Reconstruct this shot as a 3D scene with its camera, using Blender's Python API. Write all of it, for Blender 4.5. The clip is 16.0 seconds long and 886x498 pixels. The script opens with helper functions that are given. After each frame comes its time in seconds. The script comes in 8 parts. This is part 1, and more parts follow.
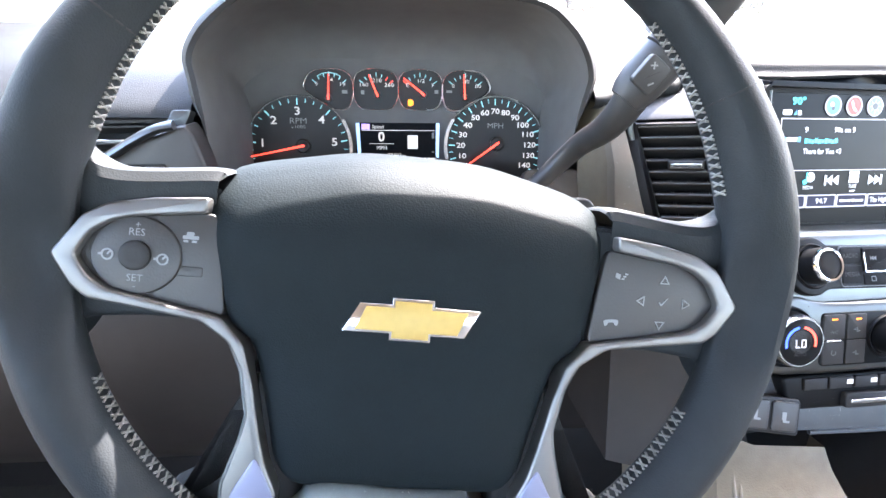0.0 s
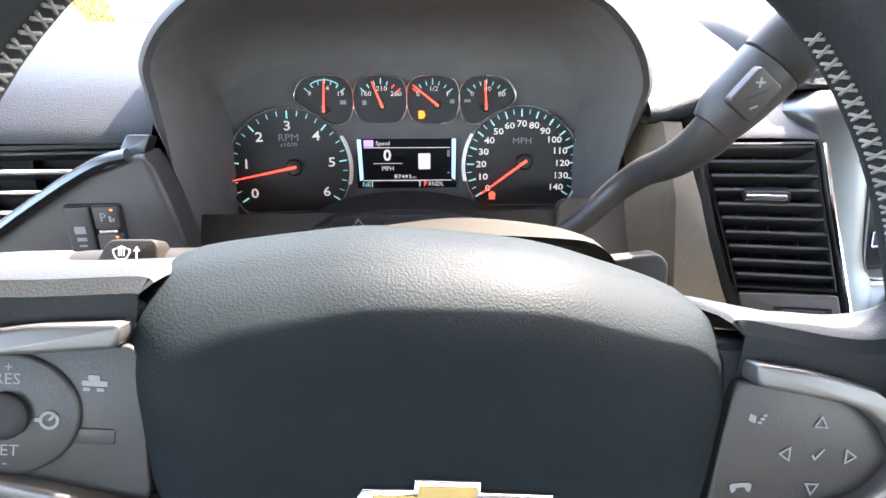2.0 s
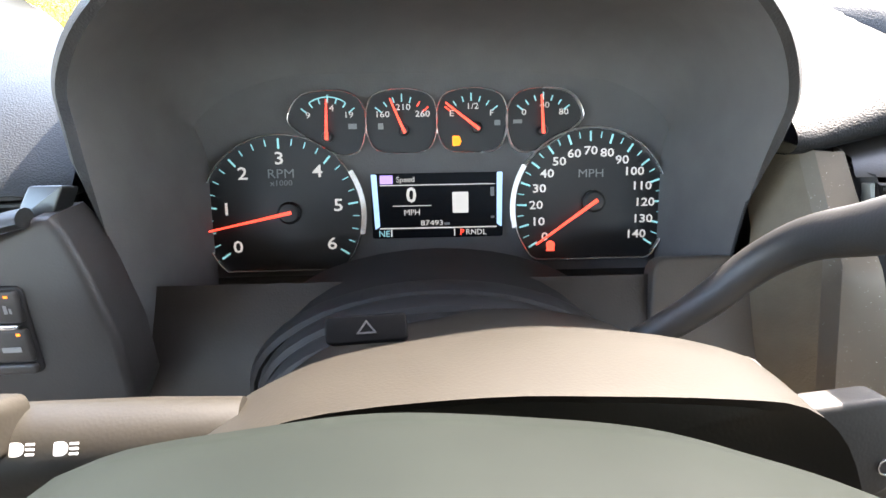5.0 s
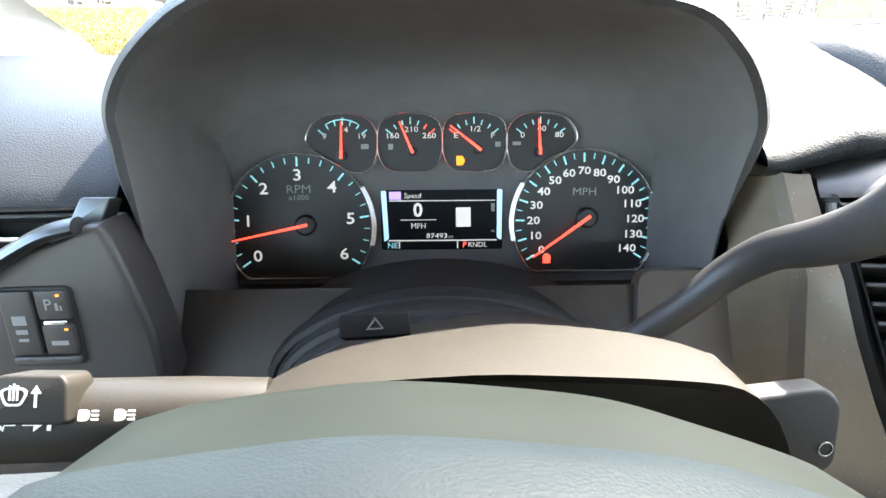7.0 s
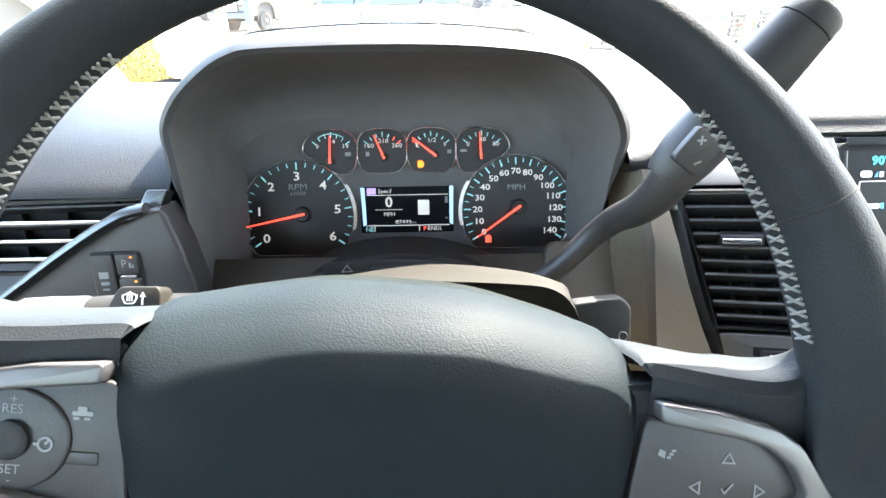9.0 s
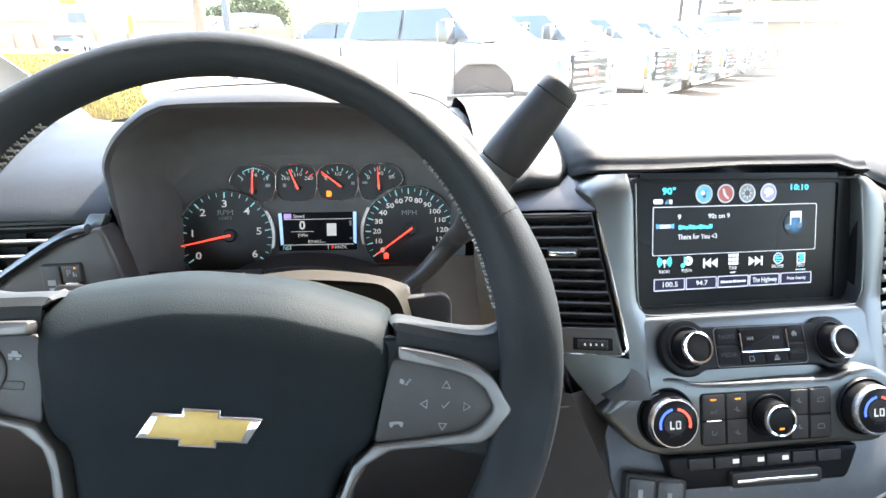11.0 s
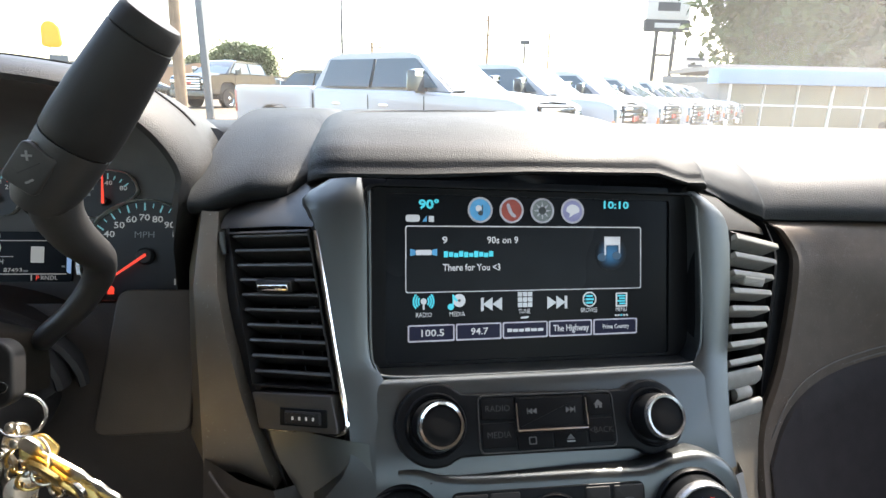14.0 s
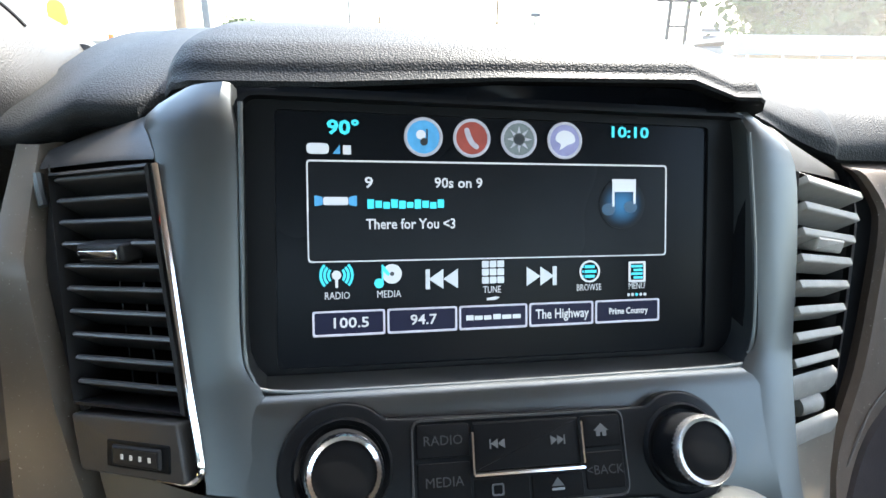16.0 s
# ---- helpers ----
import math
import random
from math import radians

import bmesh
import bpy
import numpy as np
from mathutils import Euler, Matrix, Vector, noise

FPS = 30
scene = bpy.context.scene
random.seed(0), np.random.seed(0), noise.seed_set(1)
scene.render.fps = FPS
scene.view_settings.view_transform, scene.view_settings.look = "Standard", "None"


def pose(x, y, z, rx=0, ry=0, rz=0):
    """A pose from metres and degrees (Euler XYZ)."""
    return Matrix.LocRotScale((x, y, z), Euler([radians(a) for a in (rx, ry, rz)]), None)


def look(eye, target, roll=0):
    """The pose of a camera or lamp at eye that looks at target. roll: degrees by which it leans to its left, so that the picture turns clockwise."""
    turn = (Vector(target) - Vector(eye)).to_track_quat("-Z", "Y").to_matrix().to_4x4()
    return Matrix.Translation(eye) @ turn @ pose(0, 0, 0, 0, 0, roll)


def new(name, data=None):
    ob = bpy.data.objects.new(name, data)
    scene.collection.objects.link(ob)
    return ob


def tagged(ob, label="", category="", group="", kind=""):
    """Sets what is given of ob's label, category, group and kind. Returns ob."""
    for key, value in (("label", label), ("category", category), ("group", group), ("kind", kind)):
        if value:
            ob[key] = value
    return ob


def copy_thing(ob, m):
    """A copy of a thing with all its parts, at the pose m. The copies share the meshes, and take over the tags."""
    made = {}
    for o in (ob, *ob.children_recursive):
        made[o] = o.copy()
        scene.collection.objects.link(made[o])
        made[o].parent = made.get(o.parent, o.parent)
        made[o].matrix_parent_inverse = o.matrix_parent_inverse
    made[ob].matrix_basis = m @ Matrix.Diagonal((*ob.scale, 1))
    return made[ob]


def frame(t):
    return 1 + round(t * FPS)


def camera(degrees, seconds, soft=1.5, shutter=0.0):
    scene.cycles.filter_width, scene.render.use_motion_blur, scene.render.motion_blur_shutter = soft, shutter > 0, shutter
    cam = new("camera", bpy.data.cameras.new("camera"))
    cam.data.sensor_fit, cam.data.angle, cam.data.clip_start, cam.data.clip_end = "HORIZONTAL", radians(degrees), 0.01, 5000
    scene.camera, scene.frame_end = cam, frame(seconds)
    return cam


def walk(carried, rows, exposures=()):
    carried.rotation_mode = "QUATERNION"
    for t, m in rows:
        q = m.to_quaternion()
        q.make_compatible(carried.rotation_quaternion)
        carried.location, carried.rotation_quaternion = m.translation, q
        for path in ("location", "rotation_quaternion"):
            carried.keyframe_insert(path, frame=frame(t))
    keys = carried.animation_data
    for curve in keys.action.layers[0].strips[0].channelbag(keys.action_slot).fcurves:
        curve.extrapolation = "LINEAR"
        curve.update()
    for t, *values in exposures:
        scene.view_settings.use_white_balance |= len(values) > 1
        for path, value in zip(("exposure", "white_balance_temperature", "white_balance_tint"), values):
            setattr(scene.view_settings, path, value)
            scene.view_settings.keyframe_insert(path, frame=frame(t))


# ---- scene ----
cam = camera(76.5, 16.0)
PATH = [
    (0, (0.0181, -0.0101, 1.4132), (0.1790, 1.7853, 0.5468), 1.66),
    (0.5, (0.0158, 0.0101, 1.4130), (0.1724, 1.7999, 0.5344), 1.50),
    (1, (0.0141, 0.0338, 1.4124), (0.1708, 1.8183, 0.5230), 1.49),
    (1.5, (0.0141, 0.0619, 1.4132), (0.1665, 1.8433, 0.5167), 1.32),
    (2, (0.0135, 0.0927, 1.4136), (0.1601, 1.8712, 0.5105), 1.11),
    (2.5, (0.0112, 0.1225, 1.4102), (0.1484, 1.8997, 0.5031), 0.77),
    (3, (0.0100, 0.1450, 1.4110), (0.1394, 1.9220, 0.5024), 0.67),
    (3.5, (0.0094, 0.1714, 1.4051), (0.1341, 1.9479, 0.4949), 0.63),
    (4, (0.0107, 0.1975, 1.3988), (0.1329, 1.9760, 0.4922), 0.62),
    (4.5, (0.0108, 0.2170, 1.3954), (0.0979, 1.9994, 0.4924), -0.15),
    (5, (0.0107, 0.2236, 1.3940), (0.0741, 2.0198, 0.5166), -0.44),
    (7.3, (0.0149, 0.1820, 1.4056), (0.0411, 2.0090, 0.5923), -0.29),
    (7.5, (0.0178, 0.1717, 1.4074), (0.0349, 2.0021, 0.6016), -0.54),
    (8, (0.0227, 0.1388, 1.4165), (0.0432, 1.9723, 0.6178), -0.51),
    (8.2, (0.0261, 0.1251, 1.4188), (0.0459, 1.9596, 0.6226), -0.67),
    (10.3, (0.0958, -0.0220, 1.4559), (0.1449, 1.8357, 0.7166), -0.75),
    (10.5, (0.1052, -0.0330, 1.4584), (0.1667, 1.8325, 0.7398), -0.80),
    (11, (0.1334, -0.0373, 1.4567), (0.2212, 1.8369, 0.7641), -0.23),
    (11.5, (0.1732, -0.0375, 1.4533), (0.2874, 1.8409, 0.7759), -0.26),
    (12, (0.2080, -0.0221, 1.4507), (0.3298, 1.8620, 0.7907), -0.37),
    (12.5, (0.2463, 0.0058, 1.4421), (0.3845, 1.8905, 0.7870), 0.20),
    (13, (0.2828, 0.0261, 1.4283), (0.4395, 1.9165, 0.7944), 0.37),
    (13.5, (0.3174, 0.0534, 1.4124), (0.4890, 1.9583, 0.8279), 1.17),
    (14, (0.3457, 0.0837, 1.3976), (0.5070, 2.0059, 0.8691), 1.40),
    (14.5, (0.3671, 0.1208, 1.3844), (0.5285, 2.0497, 0.8810), 1.62),
    (15, (0.3789, 0.1572, 1.3672), (0.5318, 2.0859, 0.8603), 2.14),
    (15.5, (0.3896, 0.1836, 1.3571), (0.5345, 2.1019, 0.8103), 1.86),
    (16, (0.3954, 0.2025, 1.3504), (0.5202, 2.1047, 0.7454), 0.79),
]
EXPOSURE = [(0, 4.82, 6450, 17), (1.5, 4.7, 6750, 18), (3.5, 4.3, 6950, 15), (5, 4.4, 6950, 15), (8, 4.5, 6550, 7), (11, 4.1, 6700, 11), (12.5, 3.5, 6950, 11), (14.5, 2.75, 6850, 11), (16, 3.38, 6500, 8)]
walk(cam, [(t, look(eye, target, roll)) for t, eye, target, roll in PATH], EXPOSURE)

# ---- world and sun ----
SUN_DIR = Vector((0.50, 0.57, 1.0)).normalized()
world = bpy.data.worlds.new("sky")
scene.world = world
world.use_nodes = True
wn = world.node_tree
sky = wn.nodes.new("ShaderNodeTexSky")
sky.sky_type = 'NISHITA'
sky.sun_disc = False
sky.sun_elevation = math.asin(SUN_DIR.z)
sky.sun_rotation = math.atan2(SUN_DIR.x, SUN_DIR.y)
sky.dust_density = 2.6
sky.air_density = 1.2
wn.links.new(sky.outputs[0], wn.nodes["Background"].inputs[0])
wn.nodes["Background"].inputs[1].default_value = 0.15
sun_data = bpy.data.lights.new("sun", "SUN")
sun_data.energy, sun_data.angle, sun_data.color = 3.0, radians(0.6), (1.0, 0.95, 0.88)
sun = new("sun", sun_data)
sun.matrix_world = look(SUN_DIR * 30, (0, 0, 0))


# ---- materials ----
def material(name, color, rough=0.5, metal=0.0, vary=0.15, scale=60.0, bump=0.0, bump_scale=400.0, coat=0.0,
             emit=0.0, spec=0.5, speck=0.0, speck_color=(0.5, 0.48, 0.44), stain=0.0, wood=False):
    m = bpy.data.materials.new(name)
    m.use_nodes = True
    nt, b = m.node_tree, m.node_tree.nodes["Principled BSDF"]
    b.inputs["Roughness"].default_value = rough
    b.inputs["Metallic"].default_value = metal
    b.inputs["Specular IOR Level"].default_value = spec
    b.inputs["Coat Weight"].default_value = coat
    co = nt.nodes.new("ShaderNodeTexCoord")
    base = None
    if vary or stain:
        n1 = nt.nodes.new("ShaderNodeTexNoise")
        n1.inputs["Scale"].default_value = scale
        n1.inputs["Detail"].default_value = 6
        nt.links.new(co.outputs["Object"], n1.inputs["Vector"])
        n2 = nt.nodes.new("ShaderNodeTexNoise")
        n2.inputs["Scale"].default_value = scale / 9
        n2.inputs["Detail"].default_value = 3
        nt.links.new(co.outputs["Object"], n2.inputs["Vector"])
        if wood:
            mp = nt.nodes.new("ShaderNodeMapping")
            mp.inputs["Scale"].default_value = (1, 1, 0.08)
            nt.links.new(co.outputs["Object"], mp.inputs[0])
            nt.links.new(mp.outputs[0], n1.inputs["Vector"])
        add = nt.nodes.new("ShaderNodeMath")
        add.operation = 'ADD'
        nt.links.new(n1.outputs[0], add.inputs[0])
        nt.links.new(n2.outputs[0], add.inputs[1])
        rng = nt.nodes.new("ShaderNodeMapRange")
        rng.inputs[1].default_value, rng.inputs[2].default_value = 0.6, 1.4
        rng.inputs[3].default_value, rng.inputs[4].default_value = 1 - vary, 1 + vary
        nt.links.new(add.outputs[0], rng.inputs[0])
        mul = nt.nodes.new("ShaderNodeVectorMath")
        mul.operation = 'SCALE'
        mul.inputs[0].default_value = color[:3]
        nt.links.new(rng.outputs[0], mul.inputs["Scale"])
        base = mul.outputs[0]
        rr = nt.nodes.new("ShaderNodeMapRange")
        rr.inputs[1].default_value, rr.inputs[2].default_value = 0.35, 0.65
        rr.inputs[3].default_value, rr.inputs[4].default_value = max(0.02, rough * 0.85), min(1, rough * 1.15)
        nt.links.new(n2.outputs[0], rr.inputs[0])
        nt.links.new(rr.outputs[0], b.inputs["Roughness"])
    if speck:
        v = nt.nodes.new("ShaderNodeTexNoise")
        v.inputs["Scale"].default_value = 1100
        v.inputs["Detail"].default_value = 1
        nt.links.new(co.outputs["Object"], v.inputs["Vector"])
        cr = nt.nodes.new("ShaderNodeMapRange")
        cr.inputs[1].default_value, cr.inputs[2].default_value = 0.74 - speck * 0.06, 0.80
        nt.links.new(v.outputs[0], cr.inputs[0])
        mx = nt.nodes.new("ShaderNodeMix")
        mx.data_type = 'RGBA'
        nt.links.new(cr.outputs[0], mx.inputs[0])
        nt.links.new(base, mx.inputs[6])
        mx.inputs[7].default_value = (*speck_color, 1)
        base = mx.outputs[2]
    if base:
        nt.links.new(base, b.inputs["Base Color"])
    else:
        b.inputs["Base Color"].default_value = (*color[:3], 1)
    if bump:
        bn = nt.nodes.new("ShaderNodeTexVoronoi")
        bn.feature = 'SMOOTH_F1'
        bn.inputs["Smoothness"].default_value = 0.55
        bn.inputs["Scale"].default_value = bump_scale
        nt.links.new(co.outputs["Object"], bn.inputs["Vector"])
        bp = nt.nodes.new("ShaderNodeBump")
        bp.inputs["Strength"].default_value = bump
        bp.inputs["Distance"].default_value = 0.3 / bump_scale
        nt.links.new(bn.outputs["Distance"], bp.inputs["Height"])
        nt.links.new(bp.outputs[0], b.inputs["Normal"])
    if emit:
        b.inputs["Emission Color"].default_value = (*color[:3], 1)
        b.inputs["Emission Strength"].default_value = emit
    return m


def glass_material(name, tint=(0.92, 0.96, 0.95), rough=0.0):
    m = bpy.data.materials.new(name)
    m.use_nodes = True
    nt = m.node_tree
    nt.nodes.remove(nt.nodes["Principled BSDF"])
    out = nt.nodes["Material Output"]
    tr = nt.nodes.new("ShaderNodeBsdfTransparent")
    tr.inputs[0].default_value = (*tint, 1)
    gl = nt.nodes.new("ShaderNodeBsdfGlossy")
    gl.inputs["Roughness"].default_value = rough
    fr = nt.nodes.new("ShaderNodeFresnel")
    fr.inputs[0].default_value = 1.45
    mx = nt.nodes.new("ShaderNodeMixShader")
    nt.links.new(fr.outputs[0], mx.inputs[0])
    nt.links.new(tr.outputs[0], mx.inputs[1])
    nt.links.new(gl.outputs[0], mx.inputs[2])
    nt.links.new(mx.outputs[0], out.inputs[0])
    return m


LEATHER = material("grained_leather", (0.0185, 0.0214, 0.0236), 0.55, spec=0.15, vary=0.12, scale=90, bump=0.4, bump_scale=1200)
HUB_SKIN = material("airbag_vinyl", (0.0100, 0.0136, 0.0152), 0.62, spec=0.06, vary=0.1, scale=70, bump=0.45, bump_scale=1200)
DASH = material("dash_vinyl", (0.0110, 0.0124, 0.0136), 0.56, spec=0.19, vary=0.15, scale=50, bump=0.9, bump_scale=1050)
HOOD_VINYL = material("hood_vinyl", (0.027, 0.0265, 0.0262), 0.52, spec=0.28, vary=0.15, scale=50, bump=0.9, bump_scale=1050)
DASH_HARD = material("hard_plastic", (0.027, 0.025, 0.0235), 0.42, vary=0.15, scale=60, bump=0.15, bump_scale=900)
TRIM_DARK = material("bronze_grey_trim", (0.140, 0.121, 0.096), 0.42, metal=0.3, vary=0.12, scale=60, speck=0.15)
PAD_LEATHER = material("brown_black_leather", (0.078, 0.060, 0.046), 0.55, spec=0.2, vary=0.2, scale=70, bump=0.3, bump_scale=1000, speck=0.05)
THREAD_DARK = material("brown_thread", (0.085, 0.075, 0.066), 0.7, vary=0.2, scale=600)
SLAT_EDGE = material("glossy_slat_edge", (0.070, 0.069, 0.068), 0.35, vary=0.1, scale=90)
# sunlight on the right-hand vent put into a pale base colour, with dust specks
VENT_SUNLIT = material("sunlit_vent_plastic", (0.24, 0.23, 0.21), 0.5, vary=0.2, scale=120, speck=0.3)
DASH_GREY = material("smooth_grey_plastic", (0.070, 0.075, 0.080), 0.45, vary=0.12, scale=60, speck=0.05)
HOOD_GREY = material("charcoal_hood_plastic", (0.120, 0.117, 0.116), 0.75, spec=0.15, vary=0.12, scale=50, bump=0.2, bump_scale=900)
KNEE_BROWN = material("brown_black_plastic", (0.023, 0.0185, 0.0155), 0.5, vary=0.2, scale=60, bump=0.25, bump_scale=900)
BLACK = material("matt_black_plastic", (0.016, 0.0155, 0.0155), 0.55, spec=0.3, vary=0.15, scale=60, bump=0.1, bump_scale=900)
GLOSS_BLACK = material("gloss_black_plastic", (0.0075, 0.008, 0.0088), 0.40, spec=0.09, vary=0.1, scale=40)
SILVER = material("satin_silver", (0.104, 0.110, 0.110), 0.38, metal=0.95, vary=0.07, scale=40, speck=0.0)
WARM_SILVER = material("champagne_silver", (0.155, 0.152, 0.148), 0.38, metal=0.7, vary=0.06, scale=40)
CHROME = material("chrome", (0.82, 0.83, 0.84), 0.09, metal=1.0, vary=0.04, scale=60)
DARK_CHROME = material("dark_chrome", (0.30, 0.30, 0.30), 0.25, metal=0.8, vary=0.05, scale=60)
DIAL_RING = material("dial_ring_silver", (0.78, 0.77, 0.74), 0.24, metal=0.85, vary=0.05, scale=80)
GOLD = material("gold_enamel", (0.40, 0.27, 0.075), 0.42, metal=0.25, vary=0.08, scale=300)
THREAD = material("pale_thread", (0.17, 0.165, 0.15), 0.8, vary=0.2, scale=600)
DIAL = material("dial_black", (0.010, 0.011, 0.012), 0.4, vary=0.1, scale=90)
SHROUD = material("shroud_plastic", (0.0150, 0.0130, 0.0098), 0.52, spec=0.22, vary=0.12, scale=60, bump=0.12, bump_scale=900)
WHITE_INK = material("white_ink_lit", (0.50, 0.50, 0.48), 0.5, vary=0.0, emit=0.05)
CYAN_INK = material("cyan_ink_lit", (0.24, 0.58, 0.62), 0.5, vary=0.0, emit=0.045)
GREY_INK = material("grey_ink", (0.20, 0.205, 0.205), 0.5, vary=0.0)
DIM_INK = material("dim_ink", (0.07, 0.07, 0.07), 0.5, vary=0.0)
FAINT_INK = material("faint_ink", (0.030, 0.030, 0.031), 0.6, vary=0.0, spec=0.2)
SLAT_BLACK = material("slat_black_plastic", (0.026, 0.024, 0.0225), 0.6, vary=0.1, scale=60, spec=0.25)
RED_LIT = material("red_lit", (1.0, 0.07, 0.04), 0.5, vary=0.0, emit=0.14)
AMBER_LIT = material("amber_lit", (1.0, 0.22, 0.01), 0.5, vary=0.0, emit=0.11)
BLUE_LIT = material("blue_lit", (0.05, 0.12, 1.0), 0.5, vary=0.0, emit=0.12)
KEY_BLACK = material("dull_black_key", (0.0062, 0.0062, 0.0066), 0.65, spec=0.06, vary=0.15, scale=60)
SCREEN_BLACK = material("screen_black", (0.0045, 0.0055, 0.0075), 0.26, spec=0.09, vary=0.1, scale=30)
ASPHALT = material("sunlit_concrete", (0.115, 0.080, 0.050), 0.9, vary=0.2, scale=2.0)
GRASS = material("dry_grass", (0.115, 0.088, 0.008), 0.95, spec=0.05, vary=0.4, scale=3.0)
WHITE_PAINT = material("white_car_paint", (0.38, 0.39, 0.41), 0.25, vary=0.03, scale=3, coat=0.6)
BLACK_PAINT = material("black_car_paint", (0.02, 0.022, 0.025), 0.2, vary=0.05, scale=3, coat=0.6)
RED_PAINT = material("red_car_paint", (0.35, 0.05, 0.04), 0.25, vary=0.05, scale=3, coat=0.6)
CAR_GLASS = material("tinted_car_glass", (0.075, 0.100, 0.115), 0.06, vary=0.05, scale=3, spec=0.5)
RUBBER = material("tyre_rubber", (0.02, 0.02, 0.02), 0.85, vary=0.2, scale=20)
WOOD = material("weathered_pole_wood", (0.24, 0.17, 0.11), 0.9, vary=0.35, scale=30, wood=True)
STEEL = material("galvanised_steel", (0.13, 0.135, 0.14), 0.5, metal=0.5, vary=0.15, scale=8)
BRICK = material("tan_brick", (0.42, 0.27, 0.17), 0.9, vary=0.15, scale=6)
SHOP_GLASS = material("showroom_glass", (0.17, 0.145, 0.080), 0.35, vary=0.25, scale=1.5, spec=0.6)
CONSOLE_BROWN = material("tan_console_plastic", (0.115, 0.094, 0.064), 0.5, vary=0.2, scale=90, bump=0.3, bump_scale=800)
LEAF = material("tree_leaves", (0.075, 0.100, 0.036), 0.8, vary=0.45, scale=2)
SIGN_WHITE = material("sign_panel", (0.75, 0.72, 0.66), 0.5, vary=0.05, scale=2)
SIGN_DARK = material("sign_frame", (0.07, 0.075, 0.08), 0.5, vary=0.1, scale=3)
SIGN_YELLOW = material("yellow_sign", (0.75, 0.42, 0.03), 0.5, vary=0.1, scale=3)
ORANGE = material("orange_marker", (0.8, 0.16, 0.03), 0.6, vary=0.1, scale=6)
BLUE_FASCIA = material("blue_fascia", (0.17, 0.27, 0.40), 0.5, vary=0.08, scale=2)
STUCCO = material("grey_stucco", (0.28, 0.26, 0.23), 0.9, vary=0.12, scale=3)
WINDSHIELD = glass_material("windscreen_glass")
film = WINDSHIELD.node_tree
scatter = film.nodes.new("ShaderNodeBsdfTranslucent")
scatter.inputs[0].default_value = (0.95, 0.93, 0.88, 1)
dust = film.nodes.new("ShaderNodeTexNoise")
dust.inputs["Scale"].default_value, dust.inputs["Detail"].default_value = 3.0, 5
dust_co = film.nodes.new("ShaderNodeTexCoord")
film.links.new(dust_co.outputs["Object"], dust.inputs["Vector"])
dust_amount = film.nodes.new("ShaderNodeMapRange")
dust_amount.inputs[3].default_value, dust_amount.inputs[4].default_value = 0.003, 0.014
film.links.new(dust.outputs[0], dust_amount.inputs[0])
# extra scatter towards the far side imitates sun glare, on top of the dust
glare_side = film.nodes.new("ShaderNodeSeparateXYZ")
film.links.new(dust_co.outputs["Object"], glare_side.inputs[0])
glare_ramp = film.nodes.new("ShaderNodeMapRange")
glare_ramp.interpolation_type = 'SMOOTHSTEP'
glare_ramp.inputs[1].default_value, glare_ramp.inputs[2].default_value, glare_ramp.inputs[4].default_value = 0.62, 1.0, 0.034
film.links.new(glare_side.outputs[0], glare_ramp.inputs[0])
veil_sum = film.nodes.new("ShaderNodeMath")
film.links.new(dust_amount.outputs[0], veil_sum.inputs[0])
film.links.new(glare_ramp.outputs[0], veil_sum.inputs[1])
film_mix = film.nodes.new("ShaderNodeMixShader")
film_out = film.nodes["Material Output"]
clear = film_out.inputs[0].links[0].from_socket
film.links.new(veil_sum.outputs[0], film_mix.inputs[0])
film.links.new(clear, film_mix.inputs[1])
film.links.new(scatter.outputs[0], film_mix.inputs[2])
film.links.new(film_mix.outputs[0], film_out.inputs[0])


# ---- building helpers ----
def thing(name, label, category, group="", kind="", at=(0, 0, 0)):
    ob = new(name)
    ob.empty_display_size = 0.02
    ob.location = at
    return tagged(ob, label, category, group, kind)


def finish(bm, name, mat, sharp=38):
    bmesh.ops.recalc_face_normals(bm, faces=bm.faces)
    me = bpy.data.meshes.new(name)
    bm.to_mesh(me)
    bm.free()
    for p in me.polygons:
        p.use_smooth = True
    me.set_sharp_from_angle(angle=radians(sharp))
    me.materials.append(mat)
    return me


def part(name, bm, mat, parent=None, label="", sharp=38):
    """One mesh object under a thing or a part; the bmesh is in world metres."""
    ob = new(name, finish(bm, name, mat, sharp))
    if parent:
        ob.parent = parent
        base = Matrix.Translation(parent.location) if parent.parent is None else Matrix.Identity(4)
        ob.matrix_parent_inverse = base.inverted()
    if label:
        ob["label"] = label
    return ob


def solid(name, bm, mat, label, category, group="", kind=""):
    return tagged(new(name, finish(bm, name, mat)), label, category, group, kind)


def frame_at(origin, right, up):
    """A plane's own axes: x to the right, y up, z out towards the viewer."""
    r = Vector(right).normalized()
    n = r.cross(Vector(up)).normalized()
    u = n.cross(r)
    m = Matrix((r, u, n)).transposed().to_4x4()
    m.translation = origin
    return m


def curve(points, steps=6, closed=True):
    """A smooth line through points (Catmull-Rom)."""
    pts = [Vector(p) for p in points]
    n, out = len(pts), []
    for i in range(n if closed else n - 1):
        if closed:
            a, b, c, d = pts[i - 1], pts[i], pts[(i + 1) % n], pts[(i + 2) % n]
        else:
            a, b, c, d = pts[max(i - 1, 0)], pts[i], pts[i + 1], pts[min(i + 2, n - 1)]
        for k in range(steps):
            t = k / steps
            out.append(0.5 * ((2 * b) + (c - a) * t + (2 * a - 5 * b + 4 * c - d) * t * t + (3 * b - a - 3 * c + d) * t ** 3))
    if not closed:
        out.append(pts[-1])
    return out


